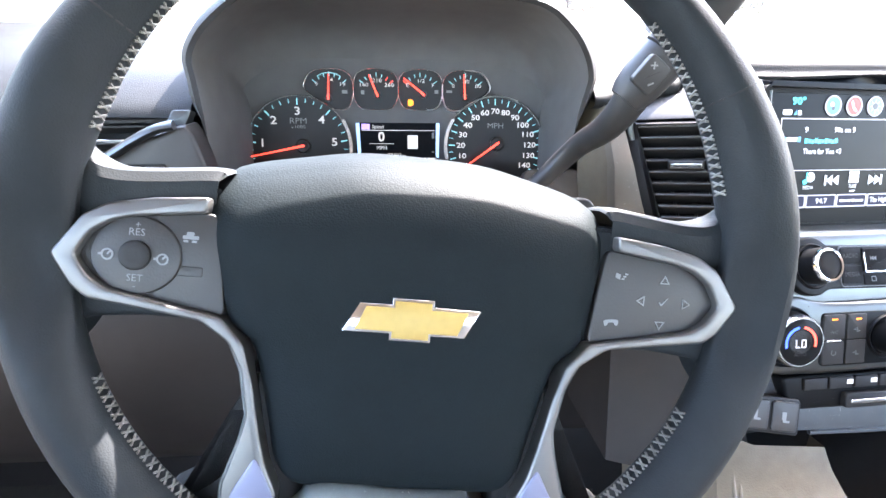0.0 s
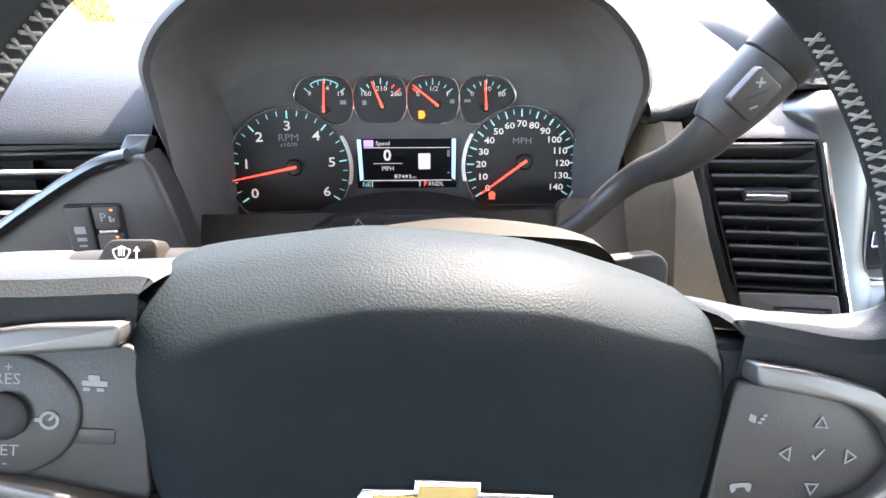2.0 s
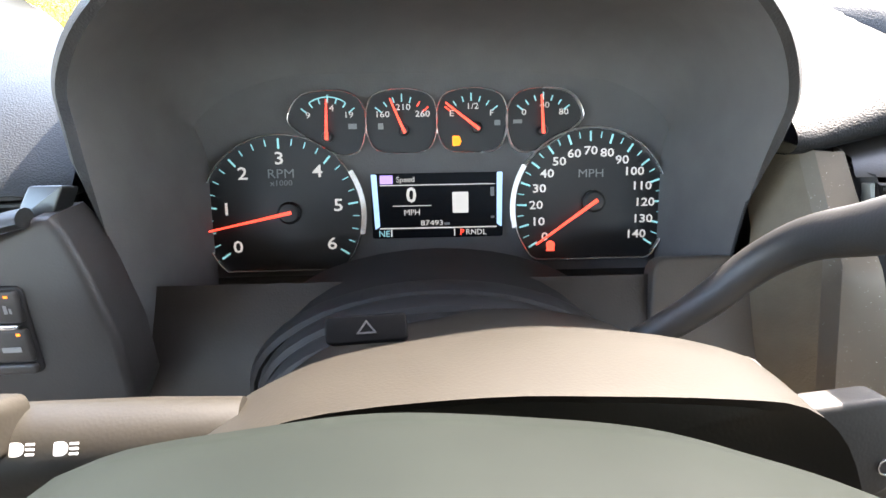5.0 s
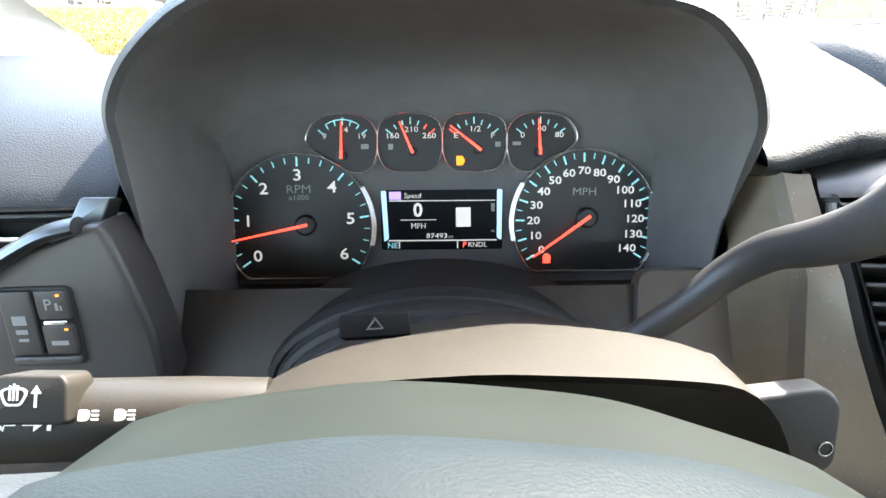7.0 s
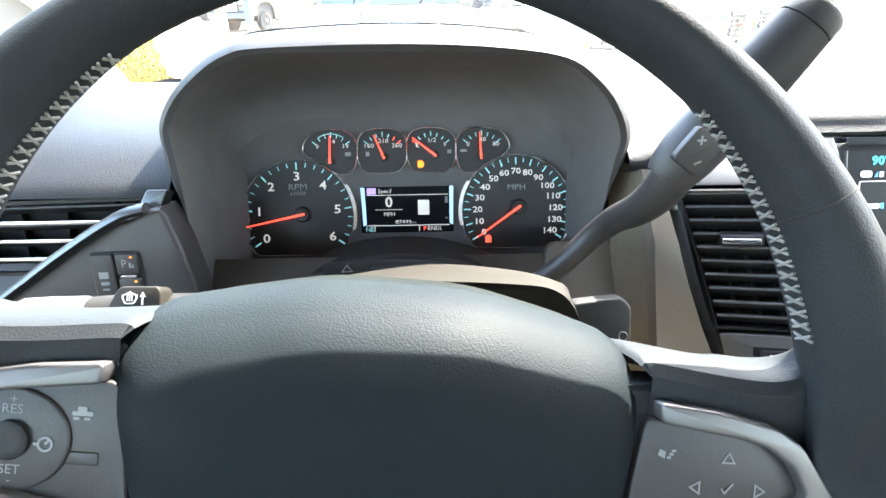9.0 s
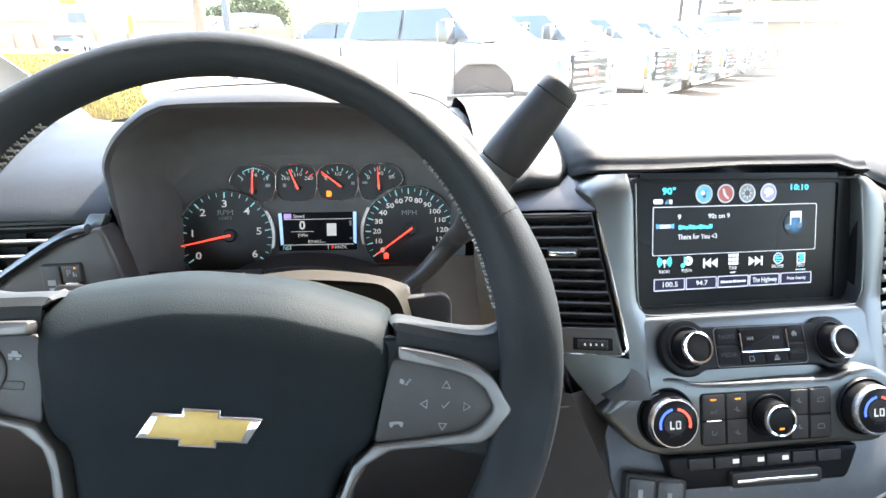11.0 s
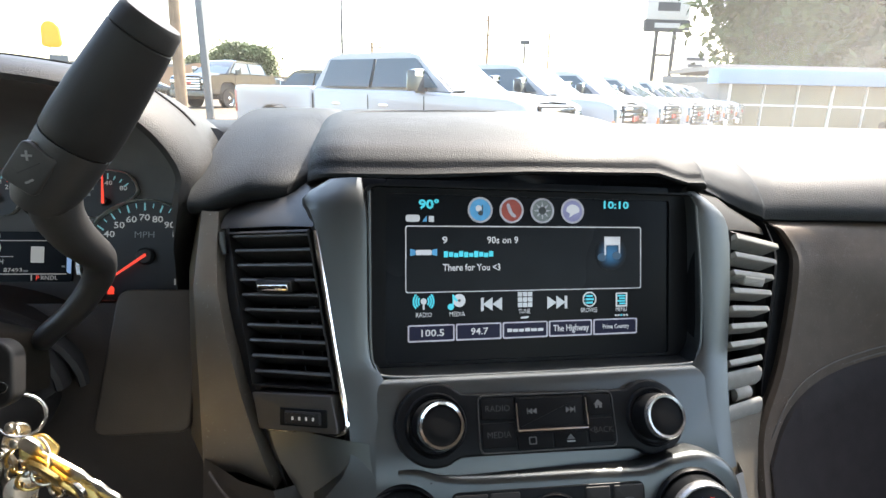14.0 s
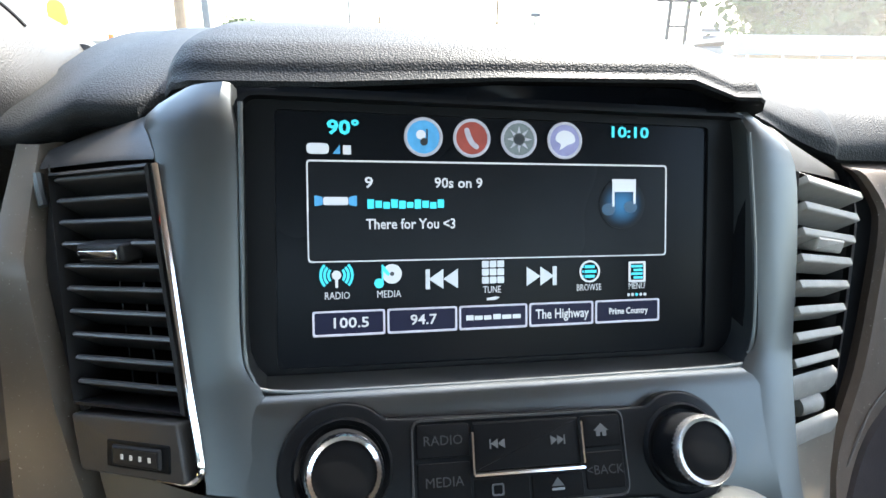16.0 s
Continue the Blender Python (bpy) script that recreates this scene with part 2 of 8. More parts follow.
def rounded(points, radius, steps=4):
    """A polygon with its corners rounded; radius: one number, or one a corner."""
    n, out = len(points), []
    for i in range(n):
        a, b, c = Vector(points[i - 1]), Vector(points[i]), Vector(points[(i + 1) % n])
        r = radius[i] if isinstance(radius, (list, tuple)) else radius
        r = min(r, (a - b).length * 0.45, (c - b).length * 0.45)
        p, q = b + (a - b).normalized() * r, b + (c - b).normalized() * r
        for k in range(steps + 1):
            t = k / steps
            out.append(p * (1 - t) ** 2 + b * 2 * t * (1 - t) + q * t * t)
    return out


def rect(x0, y0, x1, y1, r=0.0, steps=4):
    pts = [(x0, y0), (x1, y0), (x1, y1), (x0, y1)]
    return rounded(pts, r, steps) if r else [Vector(p) for p in pts]


def circle(cx, cy, r, n=32, ry=None):
    return [Vector((cx + r * math.cos(2 * math.pi * i / n), cy + (ry or r) * math.sin(2 * math.pi * i / n))) for i in range(n)]


def add_plate(bm, outline, m, w0, w1, bevel=0.0):
    """A slab with the given outline in the plane m, from height w0 (back) to w1 (front); bevel: its front edge, in metres."""
    pts = [Vector((p[0], p[1])) for p in outline]
    area = sum(pts[i - 1].x * pts[i].y - pts[i].x * pts[i - 1].y for i in range(len(pts)))
    if area < 0:
        pts.reverse()
    n = len(pts)
    loops = [[(p, w0) for p in pts]]
    if bevel:
        inset = []
        for i in range(n):
            a, b, c = pts[i - 1], pts[i], pts[(i + 1) % n]
            e1, e2 = (b - a), (c - b)
            n1, n2 = Vector((-e1.y, e1.x)), Vector((-e2.y, e2.x))
            if n1.length > 0: n1.normalize()
            if n2.length > 0: n2.normalize()
            d = n1 + n2
            d = d.normalized() if d.length > 1e-6 else n1
            inset.append(d)
        for k in range(0, 4):
            ang = k / 3 * math.pi / 2
            loops.append([(pts[i] + inset[i] * bevel * (1 - math.cos(ang)), w1 - bevel + bevel * math.sin(ang)) for i in range(n)])
    else:
        loops.append([(p, w1) for p in pts])
    vs = [[bm.verts.new(m @ Vector((p.x, p.y, w))) for p, w in lp] for lp in loops]
    for a, b in zip(vs, vs[1:]):
        for i in range(n):
            bm.faces.new((a[i - 1], a[i], b[i], b[i - 1]))
    bm.faces.new(vs[-1])
    bm.faces.new(list(reversed(vs[0])))
    return bm


def plate(outline, m, w0, w1, bevel=0.0):
    return add_plate(bmesh.new(), outline, m, w0, w1, bevel)


def resample(loop, n, start=None):
    pts = [Vector((p[0], p[1])) for p in loop]
    area = sum(pts[i - 1].x * pts[i].y - pts[i].x * pts[i - 1].y for i in range(len(pts)))
    if area < 0:
        pts.reverse()
    c = sum(pts, Vector((0, 0))) / len(pts)
    k = min(range(len(pts)), key=lambda i: abs(math.atan2(pts[i].y - c.y, pts[i].x - c.x)))
    pts = pts[k:] + pts[:k]
    ln = [0.0]
    for i in range(len(pts)):
        ln.append(ln[-1] + (pts[(i + 1) % len(pts)] - pts[i]).length)
    out = []
    for i in range(n):
        s = ln[-1] * i / n
        j = max(q for q in range(len(pts)) if ln[q] <= s + 1e-12)
        seg = ln[j + 1] - ln[j]
        f = (s - ln[j]) / seg if seg else 0
        out.append(pts[j].lerp(pts[(j + 1) % len(pts)], f))
    return out


def add_ring(bm, outer, inner, m, w0, w1, round_top=True, n=72):
    """A frame between two outlines, with a rounded or flat front."""
    if len(outer) == len(inner):
        o, i_ = [Vector(p[:2]) for p in outer], [Vector(p[:2]) for p in inner]
        n = len(o)
    else:
        o, i_ = resample(outer, n), resample(inner, n)
    rows = []
    prof = [(0, w0), (0, w1 - (w1 - w0) * 0.3), (0.15, w1 - (w1 - w0) * 0.05), (0.5, w1), (0.85, w1 - (w1 - w0) * 0.05), (1, w1 - (w1 - w0) * 0.3), (1, w0)] if round_top \
        else [(0, w0), (0, w1), (1, w1), (1, w0)]
    for f, w in prof:
        rows.append([bm.verts.new(m @ Vector((*o[k].lerp(i_[k], f), w))) for k in range(n)])
    for a, b in zip(rows, rows[1:] + rows[:1]):
        for k in range(n):
            bm.faces.new((a[k - 1], a[k], b[k], b[k - 1]))
    return bm


def ring(outer, inner, m, w0, w1, round_top=True, n=72):
    return add_ring(bmesh.new(), outer, inner, m, w0, w1, round_top, n)


def add_box(bm, size, m, bevel=0.0):
    x, y, z = (s / 2 for s in size)
    return add_plate(bm, rounded([(-x, -y), (x, -y), (x, y), (-x, y)], bevel, 2) if bevel else [(-x, -y), (x, -y), (x, y), (-x, y)], m, -z, z, bevel * 0.6)


def box(size, m, bevel=0.0):
    return add_box(bmesh.new(), size, m, bevel)


def add_tube(bm, pts, radii, n=12, cap=True, up=(0, 0, 1)):
    """A tube along points; radii: one number, or (across, upward) a point."""
    pts = [Vector(p) for p in pts]
    rows = []
    for i, p in enumerate(pts):
        d = (pts[min(i + 1, len(pts) - 1)] - pts[max(i - 1, 0)]).normalized()
        s = d.cross(Vector(up))
        s = s.normalized() if s.length > 1e-5 else Vector((1, 0, 0))
        t = s.cross(d).normalized()
        r = radii[i] if isinstance(radii, list) else radii
        ra, rb = r if isinstance(r, (list, tuple)) else (r, r)
        rows.append([bm.verts.new(p + s * ra * math.cos(2 * math.pi * k / n) + t * rb * math.sin(2 * math.pi * k / n)) for k in range(n)])
    for a, b in zip(rows, rows[1:]):
        for k in range(n):
            bm.faces.new((a[k - 1], a[k], b[k], b[k - 1]))
    if cap:
        bm.faces.new(rows[0])
        bm.faces.new(list(reversed(rows[-1])))
    return bm


def tube(pts, radii, n=12, cap=True, up=(0, 0, 1)):
    return add_tube(bmesh.new(), pts, radii, n, cap, up)


def add_loft(bm, sections, closed=False, cap=False):
    rows = [[bm.verts.new(Vector(p)) for p in s] for s in sections]
    n = len(rows[0])
    for a, b in zip(rows, rows[1:]):
        for k in range(0 if closed else 1, n):
            bm.faces.new((a[k - 1], a[k], b[k], b[k - 1]))
    if cap:
        bm.faces.new(rows[0])
        bm.faces.new(list(reversed(rows[-1])))
    return bm


def loft(sections, closed=False, cap=False):
    return add_loft(bmesh.new(), sections, closed, cap)


def add_lathe(bm, profile, m, n=40, knurl=0.0):
    """profile: (radius, height) from the back to the front, turned round the z of m; knurl: depth of ribs round it."""
    rows = []
    for r, w in profile:
        rows.append([bm.verts.new(m @ Vector((max(r - knurl * (k % 2), 1e-5) * math.cos(2 * math.pi * k / n), max(r - knurl * (k % 2), 1e-5) * math.sin(2 * math.pi * k / n), w))) for k in range(n)])
    for a, b in zip(rows, rows[1:]):
        for k in range(n):
            bm.faces.new((a[k - 1], a[k], b[k], b[k - 1]))
    bm.faces.new(rows[-1])
    bm.faces.new(list(reversed(rows[0])))
    return bm


def lathe(profile, m, n=40, knurl=0.0):
    return add_lathe(bmesh.new(), profile, m, n, knurl)


def shift(m, x, y, w=0.0, turn=0.0):
    return m @ Matrix.Translation((x, y, w)) @ Matrix.Rotation(radians(turn), 4, 'Z')


def lettering(name, text, size, m, mat, parent, align='CENTER', width=None, bold=0.0, stretch=1.0):
    """Built-in font on the plane m, centred on its origin."""
    c = bpy.data.curves.new(name, 'FONT')
    c.body, c.size, c.align_x, c.align_y, c.offset = text, size, align, 'CENTER', bold
    c.resolution_u = 2
    tmp = bpy.data.objects.new("tmp_text", c)
    me = bpy.data.meshes.new_from_object(tmp)
    bpy.data.objects.remove(tmp)
    bm = bmesh.new()
    bm.from_mesh(me)
    bpy.data.meshes.remove(me)
    if width and bm.verts:
        w = max(v.co.x for v in bm.verts) - min(v.co.x for v in bm.verts)
        bmesh.ops.scale(bm, vec=(width / w, 1, 1), verts=bm.verts)
    bmesh.ops.scale(bm, vec=(stretch, 1, 1), verts=bm.verts)
    bmesh.ops.transform(bm, matrix=m, verts=bm.verts)
    return part(name, bm, mat, parent)


def bars(name, rows, m, mat, parent):
    """Writing that cannot be read: flat bars (x0, y0, x1, y1)."""
    bm = bmesh.new()
    for x0, y0, x1, y1 in rows:
        add_plate(bm, rect(x0, y0, x1, y1), m, 0, 0.0002)
    return part(name, bm, mat, parent)


def arc_band(r0, r1, a0, a1, m, w0, w1, steps=24):
    """A flat arc; degrees clockwise from the top."""
    out = [(r1 * math.sin(radians(a0 + (a1 - a0) * i / steps)), r1 * math.cos(radians(a0 + (a1 - a0) * i / steps))) for i in range(steps + 1)]
    out += [(r0 * math.sin(radians(a1 + (a0 - a1) * i / steps)), r0 * math.cos(radians(a1 + (a0 - a1) * i / steps))) for i in range(steps + 1)]
    return plate(out, m, w0, w1)

# ---- car cabin: planes of the main parts ----
TILT_W = -6.5
WHEEL = frame_at((0.028, 0.223, 1.300), (0.999, 0.032, 0.0), (-0.012, 0.382, 0.924)) @ Matrix.Rotation(radians(TILT_W), 4, 'Z')
COLUMN = frame_at((0.028, 0.223, 1.300), (0.999, 0.032, 0.0), (-0.012, 0.382, 0.924))
CLUSTER = frame_at((0.020, 0.578, 1.260), (1, 0, 0), (0, 0.313, 0.95))
SCREEN = frame_at((0.4385, 0.457, 1.271), (0.174, 0.0255, -0.0075), (-0.001, 0.0205, 0.0755))
CLIMATE = frame_at((0.440, 0.372, 1.152), (0.999, 0.05, 0.0), (-0.016, 0.33, 0.944))


# ---- dashboard ----
def curve_rows(secs, steps=3):
    """More sections between the given ones, along smooth lines."""
    cols = [curve([s[k] for s in secs], steps, closed=False) for k in range(len(secs[0]))]
    return [[c[i] for c in cols] for i in range(len(cols[0]))]


def section(x, pts, steps=4):
    return curve([(x, y, z) for y, z in pts], steps, closed=False)


def eased(profile, dy, dz):
    return [(y + dy, z - dz) if y < 0.60 else (y, z - dz * 0.5) for y, z in profile]


dashboard = thing("dashboard", "dark charcoal grained vinyl dashboard, dusty and sunlit on top", "dashboard", kind="structure")
LEFT = [(1.06, 1.27), (0.90, 1.335), (0.76, 1.350), (0.65, 1.349), (0.58, 1.343), (0.53, 1.332), (0.495, 1.316), (0.481, 1.305), (0.488, 1.300), (0.56, 1.299)]
UNDER = [(1.06, 1.30), (0.92, 1.366), (0.78, 1.378), (0.68, 1.377), (0.60, 1.364), (0.53, 1.340), (0.498, 1.326), (0.490, 1.316), (0.505, 1.308), (0.56, 1.305)]
WING = [(1.06, 1.30), (0.92, 1.367), (0.78, 1.379), (0.68, 1.3795), (0.60, 1.372), (0.53, 1.354), (0.495, 1.341), (0.484, 1.330), (0.496, 1.320), (0.56, 1.315)]
STACK_L = [(1.06, 1.30), (0.92, 1.367), (0.78, 1.379), (0.62, 1.3795), (0.535, 1.3735), (0.492, 1.3645), (0.478, 1.3575), (0.4715, 1.3500), (0.4735, 1.3405), (0.56, 1.336)]
STACK_M = [(1.08, 1.30), (0.94, 1.367), (0.80, 1.380), (0.64, 1.3810), (0.555, 1.3760), (0.498, 1.3650), (0.480, 1.3580), (0.4735, 1.3515), (0.4775, 1.3445), (0.57, 1.339)]
STACK_R = [(1.08, 1.30), (0.94, 1.362), (0.80, 1.372), (0.64, 1.3720), (0.555, 1.3660), (0.506, 1.3560), (0.490, 1.3490), (0.4835, 1.3430), (0.4870, 1.3370), (0.58, 1.333)]
PASS = [(1.10, 1.30), (0.96, 1.355), (0.82, 1.366), (0.70, 1.362), (0.62, 1.351), (0.566, 1.333), (0.543, 1.3165), (0.5365, 1.305), (0.546, 1.2965), (0.62, 1.294)]
top = [section(-0.72, LEFT), section(-0.40, LEFT), section(-0.20, LEFT), section(-0.155, LEFT)]
part("dash_top_driver", loft(top), DASH, dashboard)
mid = [section(0.1965, UNDER), section(0.207, UNDER), section(0.240, WING), section(0.268, WING), section(0.284, eased(STACK_L, 0.030, 0.012))]
part("dash_wing", loft(mid), DASH, dashboard)
def blend(p, q, f):
    return [(a[0] + (b[0] - a[0]) * f, a[1] + (b[1] - a[1]) * f) for a, b in zip(p, q)]


REAR = [(1.06, 1.28), (0.92, 1.350), (0.78, 1.362), (0.67, 1.362), (0.65, 1.34)]
part("dash_top_rear", loft([section(-0.155, REAR), section(0.02, REAR), section(0.20, REAR)]), DASH, dashboard)
brow = [section(0.2790, eased(STACK_L, 0.034, 0.014)), section(0.2830, eased(STACK_L, 0.014, 0.006)), section(0.290, eased(STACK_L, 0.005, 0.002)), section(0.300, STACK_L), section(0.315, STACK_L), section(0.36, STACK_L), section(0.44, STACK_M), section(0.53, STACK_M), section(0.558, STACK_R), section(0.570, STACK_R), section(0.5750, eased(STACK_R, 0.004, 0.002)), section(0.5810, eased(STACK_R, 0.014, 0.006)), section(0.5850, eased(STACK_R, 0.040, 0.014))]
beyond = [section(0.545, eased(STACK_R, 0.040, 0.007)), section(0.572, eased(STACK_R, 0.040, 0.007)), section(0.590, eased(blend(STACK_R, PASS, 0.10), 0.036, 0.006)), section(0.605, eased(blend(STACK_R, PASS, 0.30), 0.027, 0.004)), section(0.625, eased(blend(STACK_R, PASS, 0.58), 0.015, 0.002)), section(0.655, blend(STACK_R, PASS, 0.90)), section(0.69, PASS), section(0.95, PASS), section(1.15, PASS)]
part("dash_top_passenger", loft(curve_rows(beyond)), DASH, dashboard)
part("dash_top_centre", loft(brow), DASH, dashboard)

# groove round the centre pad
part("pad_groove", tube(curve([(0.2835, 0.500, 1.3440), (0.2845, 0.520, 1.3600), (0.287, 0.560, 1.3700), (0.296, 0.610, 1.3775), (0.320, 0.655, 1.3800), (0.37, 0.685, 1.3808), (0.45, 0.700, 1.3815)], 4, closed=False), 0.0011, 6), BLACK, dashboard)
# ---- gauge hood ----
ARCH = [(-0.1395, 0.476, 1.130), (-0.140, 0.476, 1.215), (-0.141, 0.477, 1.300), (-0.145, 0.484, 1.330), (-0.1485, 0.492, 1.349), (-0.1345, 0.4885, 1.370), (-0.1105, 0.481, 1.3885), (-0.0905, 0.476, 1.3985),
        (-0.067, 0.471, 1.4025), (0.020, 0.464, 1.403), (0.085, 0.468, 1.401), (0.1345, 0.478, 1.3940), (0.1605, 0.485, 1.378), (0.1775, 0.491, 1.3595), (0.187, 0.495, 1.338),
        (0.184, 0.494, 1.320), (0.1815, 0.496, 1.296), (0.1800, 0.498, 1.255), (0.1790, 0.498, 1.150)]
arch = curve(ARCH, 5, closed=False)
centre = Vector((0.018, 0.48, 1.28))


def hood_section(p):
    out = Vector((p.x - centre.x, 0, max(p.z - 1.30, 0))).normalized()
    fade = min(1, max(0, (p.z - 1.325) / 0.05))
    v = (min(p.z, 1.403) - 1.26) / 0.95 * 0.53
    back = CLUSTER @ Vector(((p.x - 0.020) * 0.94, max(v, -0.075), -0.0035))
    bend = back + Vector((0, 0.008, 0.045)) * fade + (p - back) * 0.5 * (1 - fade)
    bowl = [back * (1 - f) ** 2 + bend * 2 * f * (1 - f) + (p + Vector((0, 0.006, 0))) * f * f for f in (0, 0.12, 0.26, 0.42, 0.6, 0.8, 1)]
    ln = 0.12 + 0.88 * fade
    low = min(1, max(0, (p.z - 1.285) / 0.03))
    lip = (0.0125 + 0.0035 * fade) * (0.1 + 0.9 * low)
    o = bowl + [p + out * 0.0015 + Vector((0, -0.001, 0)), p + out * 0.006 * (0.2 + 0.8 * low) + Vector((0, -0.002, 0)),
         p + out * 0.011 * (0.1 + 0.9 * low) + Vector((0, 0.004, 0)), p + out * lip + Vector((0, 0.024, 0.0)), p + out * lip + Vector((0, 0.05, 0.001)),
         p + out * 0.008 * low + Vector((0, 0.05 + 0.07 * ln, -0.004 * fade)), p + out * 0.002 + Vector((0, 0.05 + 0.17 * ln, -0.024 * fade)), p + Vector((0, 0.05 + 0.27 * ln, -0.055 * fade))]
    return o


part("gauge_hood", loft([hood_section(p)[7:] for p in arch]), HOOD_VINYL, dashboard, "grained charcoal gauge hood with a soft rolled edge")
part("hood_seam", tube([hood_section(p)[11] + Vector((0, 0.004, 0.0003)) for p in arch if p.z > 1.36], 0.0009, 6), BLACK, dashboard)
part("hood_lining", loft([hood_section(p)[:8] for p in arch]), HOOD_GREY, dashboard, "charcoal plastic lining of the gauge hood")

# ---- what lies behind the panels ----
part("dash_core", box((1.86, 0.40, 0.62), Matrix.Translation((0.22, 0.86, 1.00))), BLACK, dashboard)
part("dash_core", box((0.09, 0.16, 0.50), Matrix.Translation((0.257, 0.585, 1.06))), BLACK, dashboard)
part("dash_core", box((0.30, 0.16, 0.55), Matrix.Translation((0.43, 0.60, 1.055))), BLACK, dashboard)
part("dash_core", box((0.10, 0.10, 0.30), Matrix.Translation((0.63, 0.62, 1.12))), BLACK, dashboard)
part("dash_core", box((0.50, 0.16, 0.12), Matrix.Translation((-0.42, 0.60, 1.235))), BLACK, dashboard)
# ---- lower dash, footwell, console tunnel ----
part("knee_panel", loft([section(-0.62, [(0.50, 1.24), (0.47, 1.18), (0.46, 1.05), (0.55, 0.85), (0.8, 0.7)]), section(0.300, [(0.50, 1.24), (0.47, 1.18), (0.46, 1.05), (0.55, 0.85), (0.8, 0.7)])]), KNEE_BROWN, dashboard)
# padded passenger panel: its edge sweeps round the vent and down beside the stack
PANEL_EDGE = [SCREEN @ Vector(p) for p in ((0.2310, 0.0440, -0.0260), (0.2340, 0.0390, -0.0205), (0.2445, 0.0220, -0.0180), (0.2442, 0.0058, -0.0150), (0.2388, -0.0318, -0.0150), (0.2245, -0.0775, -0.0110), (0.2000, -0.1200, -0.0030), (0.1920, -0.1550, 0.0050), (0.1900, -0.2000, 0.0150), (0.1950, -0.2600, 0.0300), (0.2000, -0.3800, 0.0500))]
PANEL_FAR = [0.552, 0.538, 0.522, 0.512, 0.506, 0.502, 0.497, 0.490, 0.48, 0.47, 0.47]
rows_ = []
for e, fy in zip(PANEL_EDGE, PANEL_FAR):
    e = Vector(e)
    row = [e + Vector((0.004, 0.016, -0.002)), e + Vector((0.001, 0.004, 0)), e + Vector((0.004, 0.0005, 0)), e + Vector((0.012, 0.004, 0.0))]
    for f in (0.2, 0.4, 0.6, 0.8, 1.0):
        g = 1 - (1 - f) ** 1.7
        row.append(Vector((e.x + 0.012 + (0.80 - e.x - 0.012) * f, e.y + 0.004 + (fy - e.y - 0.004) * g, e.z)))
    row += [Vector((0.95, fy + 0.004, e.z)), Vector((1.15, fy + 0.01, e.z))]
    rows_.append(row)
cols_ = [curve([r[k] for r in rows_], 3, closed=False) for k in range(len(rows_[0]))]
pad_rows = [[c[i] for c in cols_] for i in range(len(cols_[0]))]
part("passenger_panel", loft(pad_rows), PAD_LEATHER, dashboard, "padded brown-black passenger panel, stitched and dusty")
part("panel_top", loft([[pad_rows[0][k], pad_rows[0][k] + Vector((0, 0.02, 0.003)), pad_rows[0][k] + Vector((0, 0.08, 0.006))] for k in range(len(pad_rows[0]))]), PAD_LEATHER, dashboard)
# black housing between the vent and that panel
VENT_SIDE = [SCREEN @ Vector(p) for p in ((0.2140, 0.0460, -0.0160), (0.2190, 0.0300, -0.0130), (0.2210, 0.0120, -0.0120), (0.2170, -0.0120, -0.0110), (0.2080, -0.0450, -0.0060), (0.1990, -0.0750, -0.0010), (0.1930, -0.1120, 0.0040))]
house = []
for a_, e in zip(VENT_SIDE, PANEL_EDGE):
    a_, e = Vector(a_), Vector(e) + Vector((0.003, 0.012, 0))
    house.append([a_ + Vector((0, 0.02, 0)), a_, a_.lerp(e, 0.25) + Vector((0, 0.001, 0)), a_.lerp(e, 0.5) + Vector((0, 0.010, 0)), e])
cols_ = [curve([r[k] for r in house], 3, closed=False) for k in range(5)]
part("vent_surround", loft([[c[i] for c in cols_] for i in range(len(cols_[0]))]), GLOSS_BLACK, dashboard)
# stitched seam on the passenger panel
sp_pts = curve([(0.640, 0, 1.130), (0.665, 0, 1.160), (0.70, 0, 1.180), (0.75, 0, 1.193), (0.80, 0, 1.200), (0.90, 0, 1.207), (1.1, 0, 1.21)], 8, closed=False)


def panel_y(x, z):
    near = sorted((p for r in pad_rows for p in r[3:]), key=lambda p: (p.x - x) ** 2 + (p.z - z) ** 2)[:4]
    ws = [1 / (1e-5 + (p.x - x) ** 2 + (p.z - z) ** 2) for p in near]
    return sum(p.y * w for p, w in zip(near, ws)) / sum(ws)


ys = [panel_y(p.x, p.z) for p in sp_pts]
ys = [sum(ys[max(0, i - 3):i + 4]) / len(ys[max(0, i - 3):i + 4]) for i in range(len(ys))]
for dz in (0.0, -0.006):
    part("panel_seam", tube([(p.x, y - 0.0005, p.z + dz) for p, y in zip(sp_pts, ys)], 0.0006, 6), THREAD_DARK, dashboard)

# darker leather panel below that seam
def panel_depth(x, z):
    """The padded panel's y at a place across and up."""
    at = []
    for row in pad_rows:
        xs_ = [p.x for p in row[3:]]
        k = max(0, min(len(xs_) - 2, sum(1 for q in xs_ if q <= x) - 1))
        f = min(1, max(0, (x - xs_[k]) / (xs_[k + 1] - xs_[k])))
        at.append((row[3].z, row[3 + k].y * (1 - f) + row[4 + k].y * f))
    at.sort()
    k = max(0, min(len(at) - 2, sum(1 for q in at if q[0] <= z) - 1))
    f = min(1, max(0, (z - at[k][0]) / (at[k + 1][0] - at[k][0])))
    return at[k][1] * (1 - f) + at[k + 1][1] * f


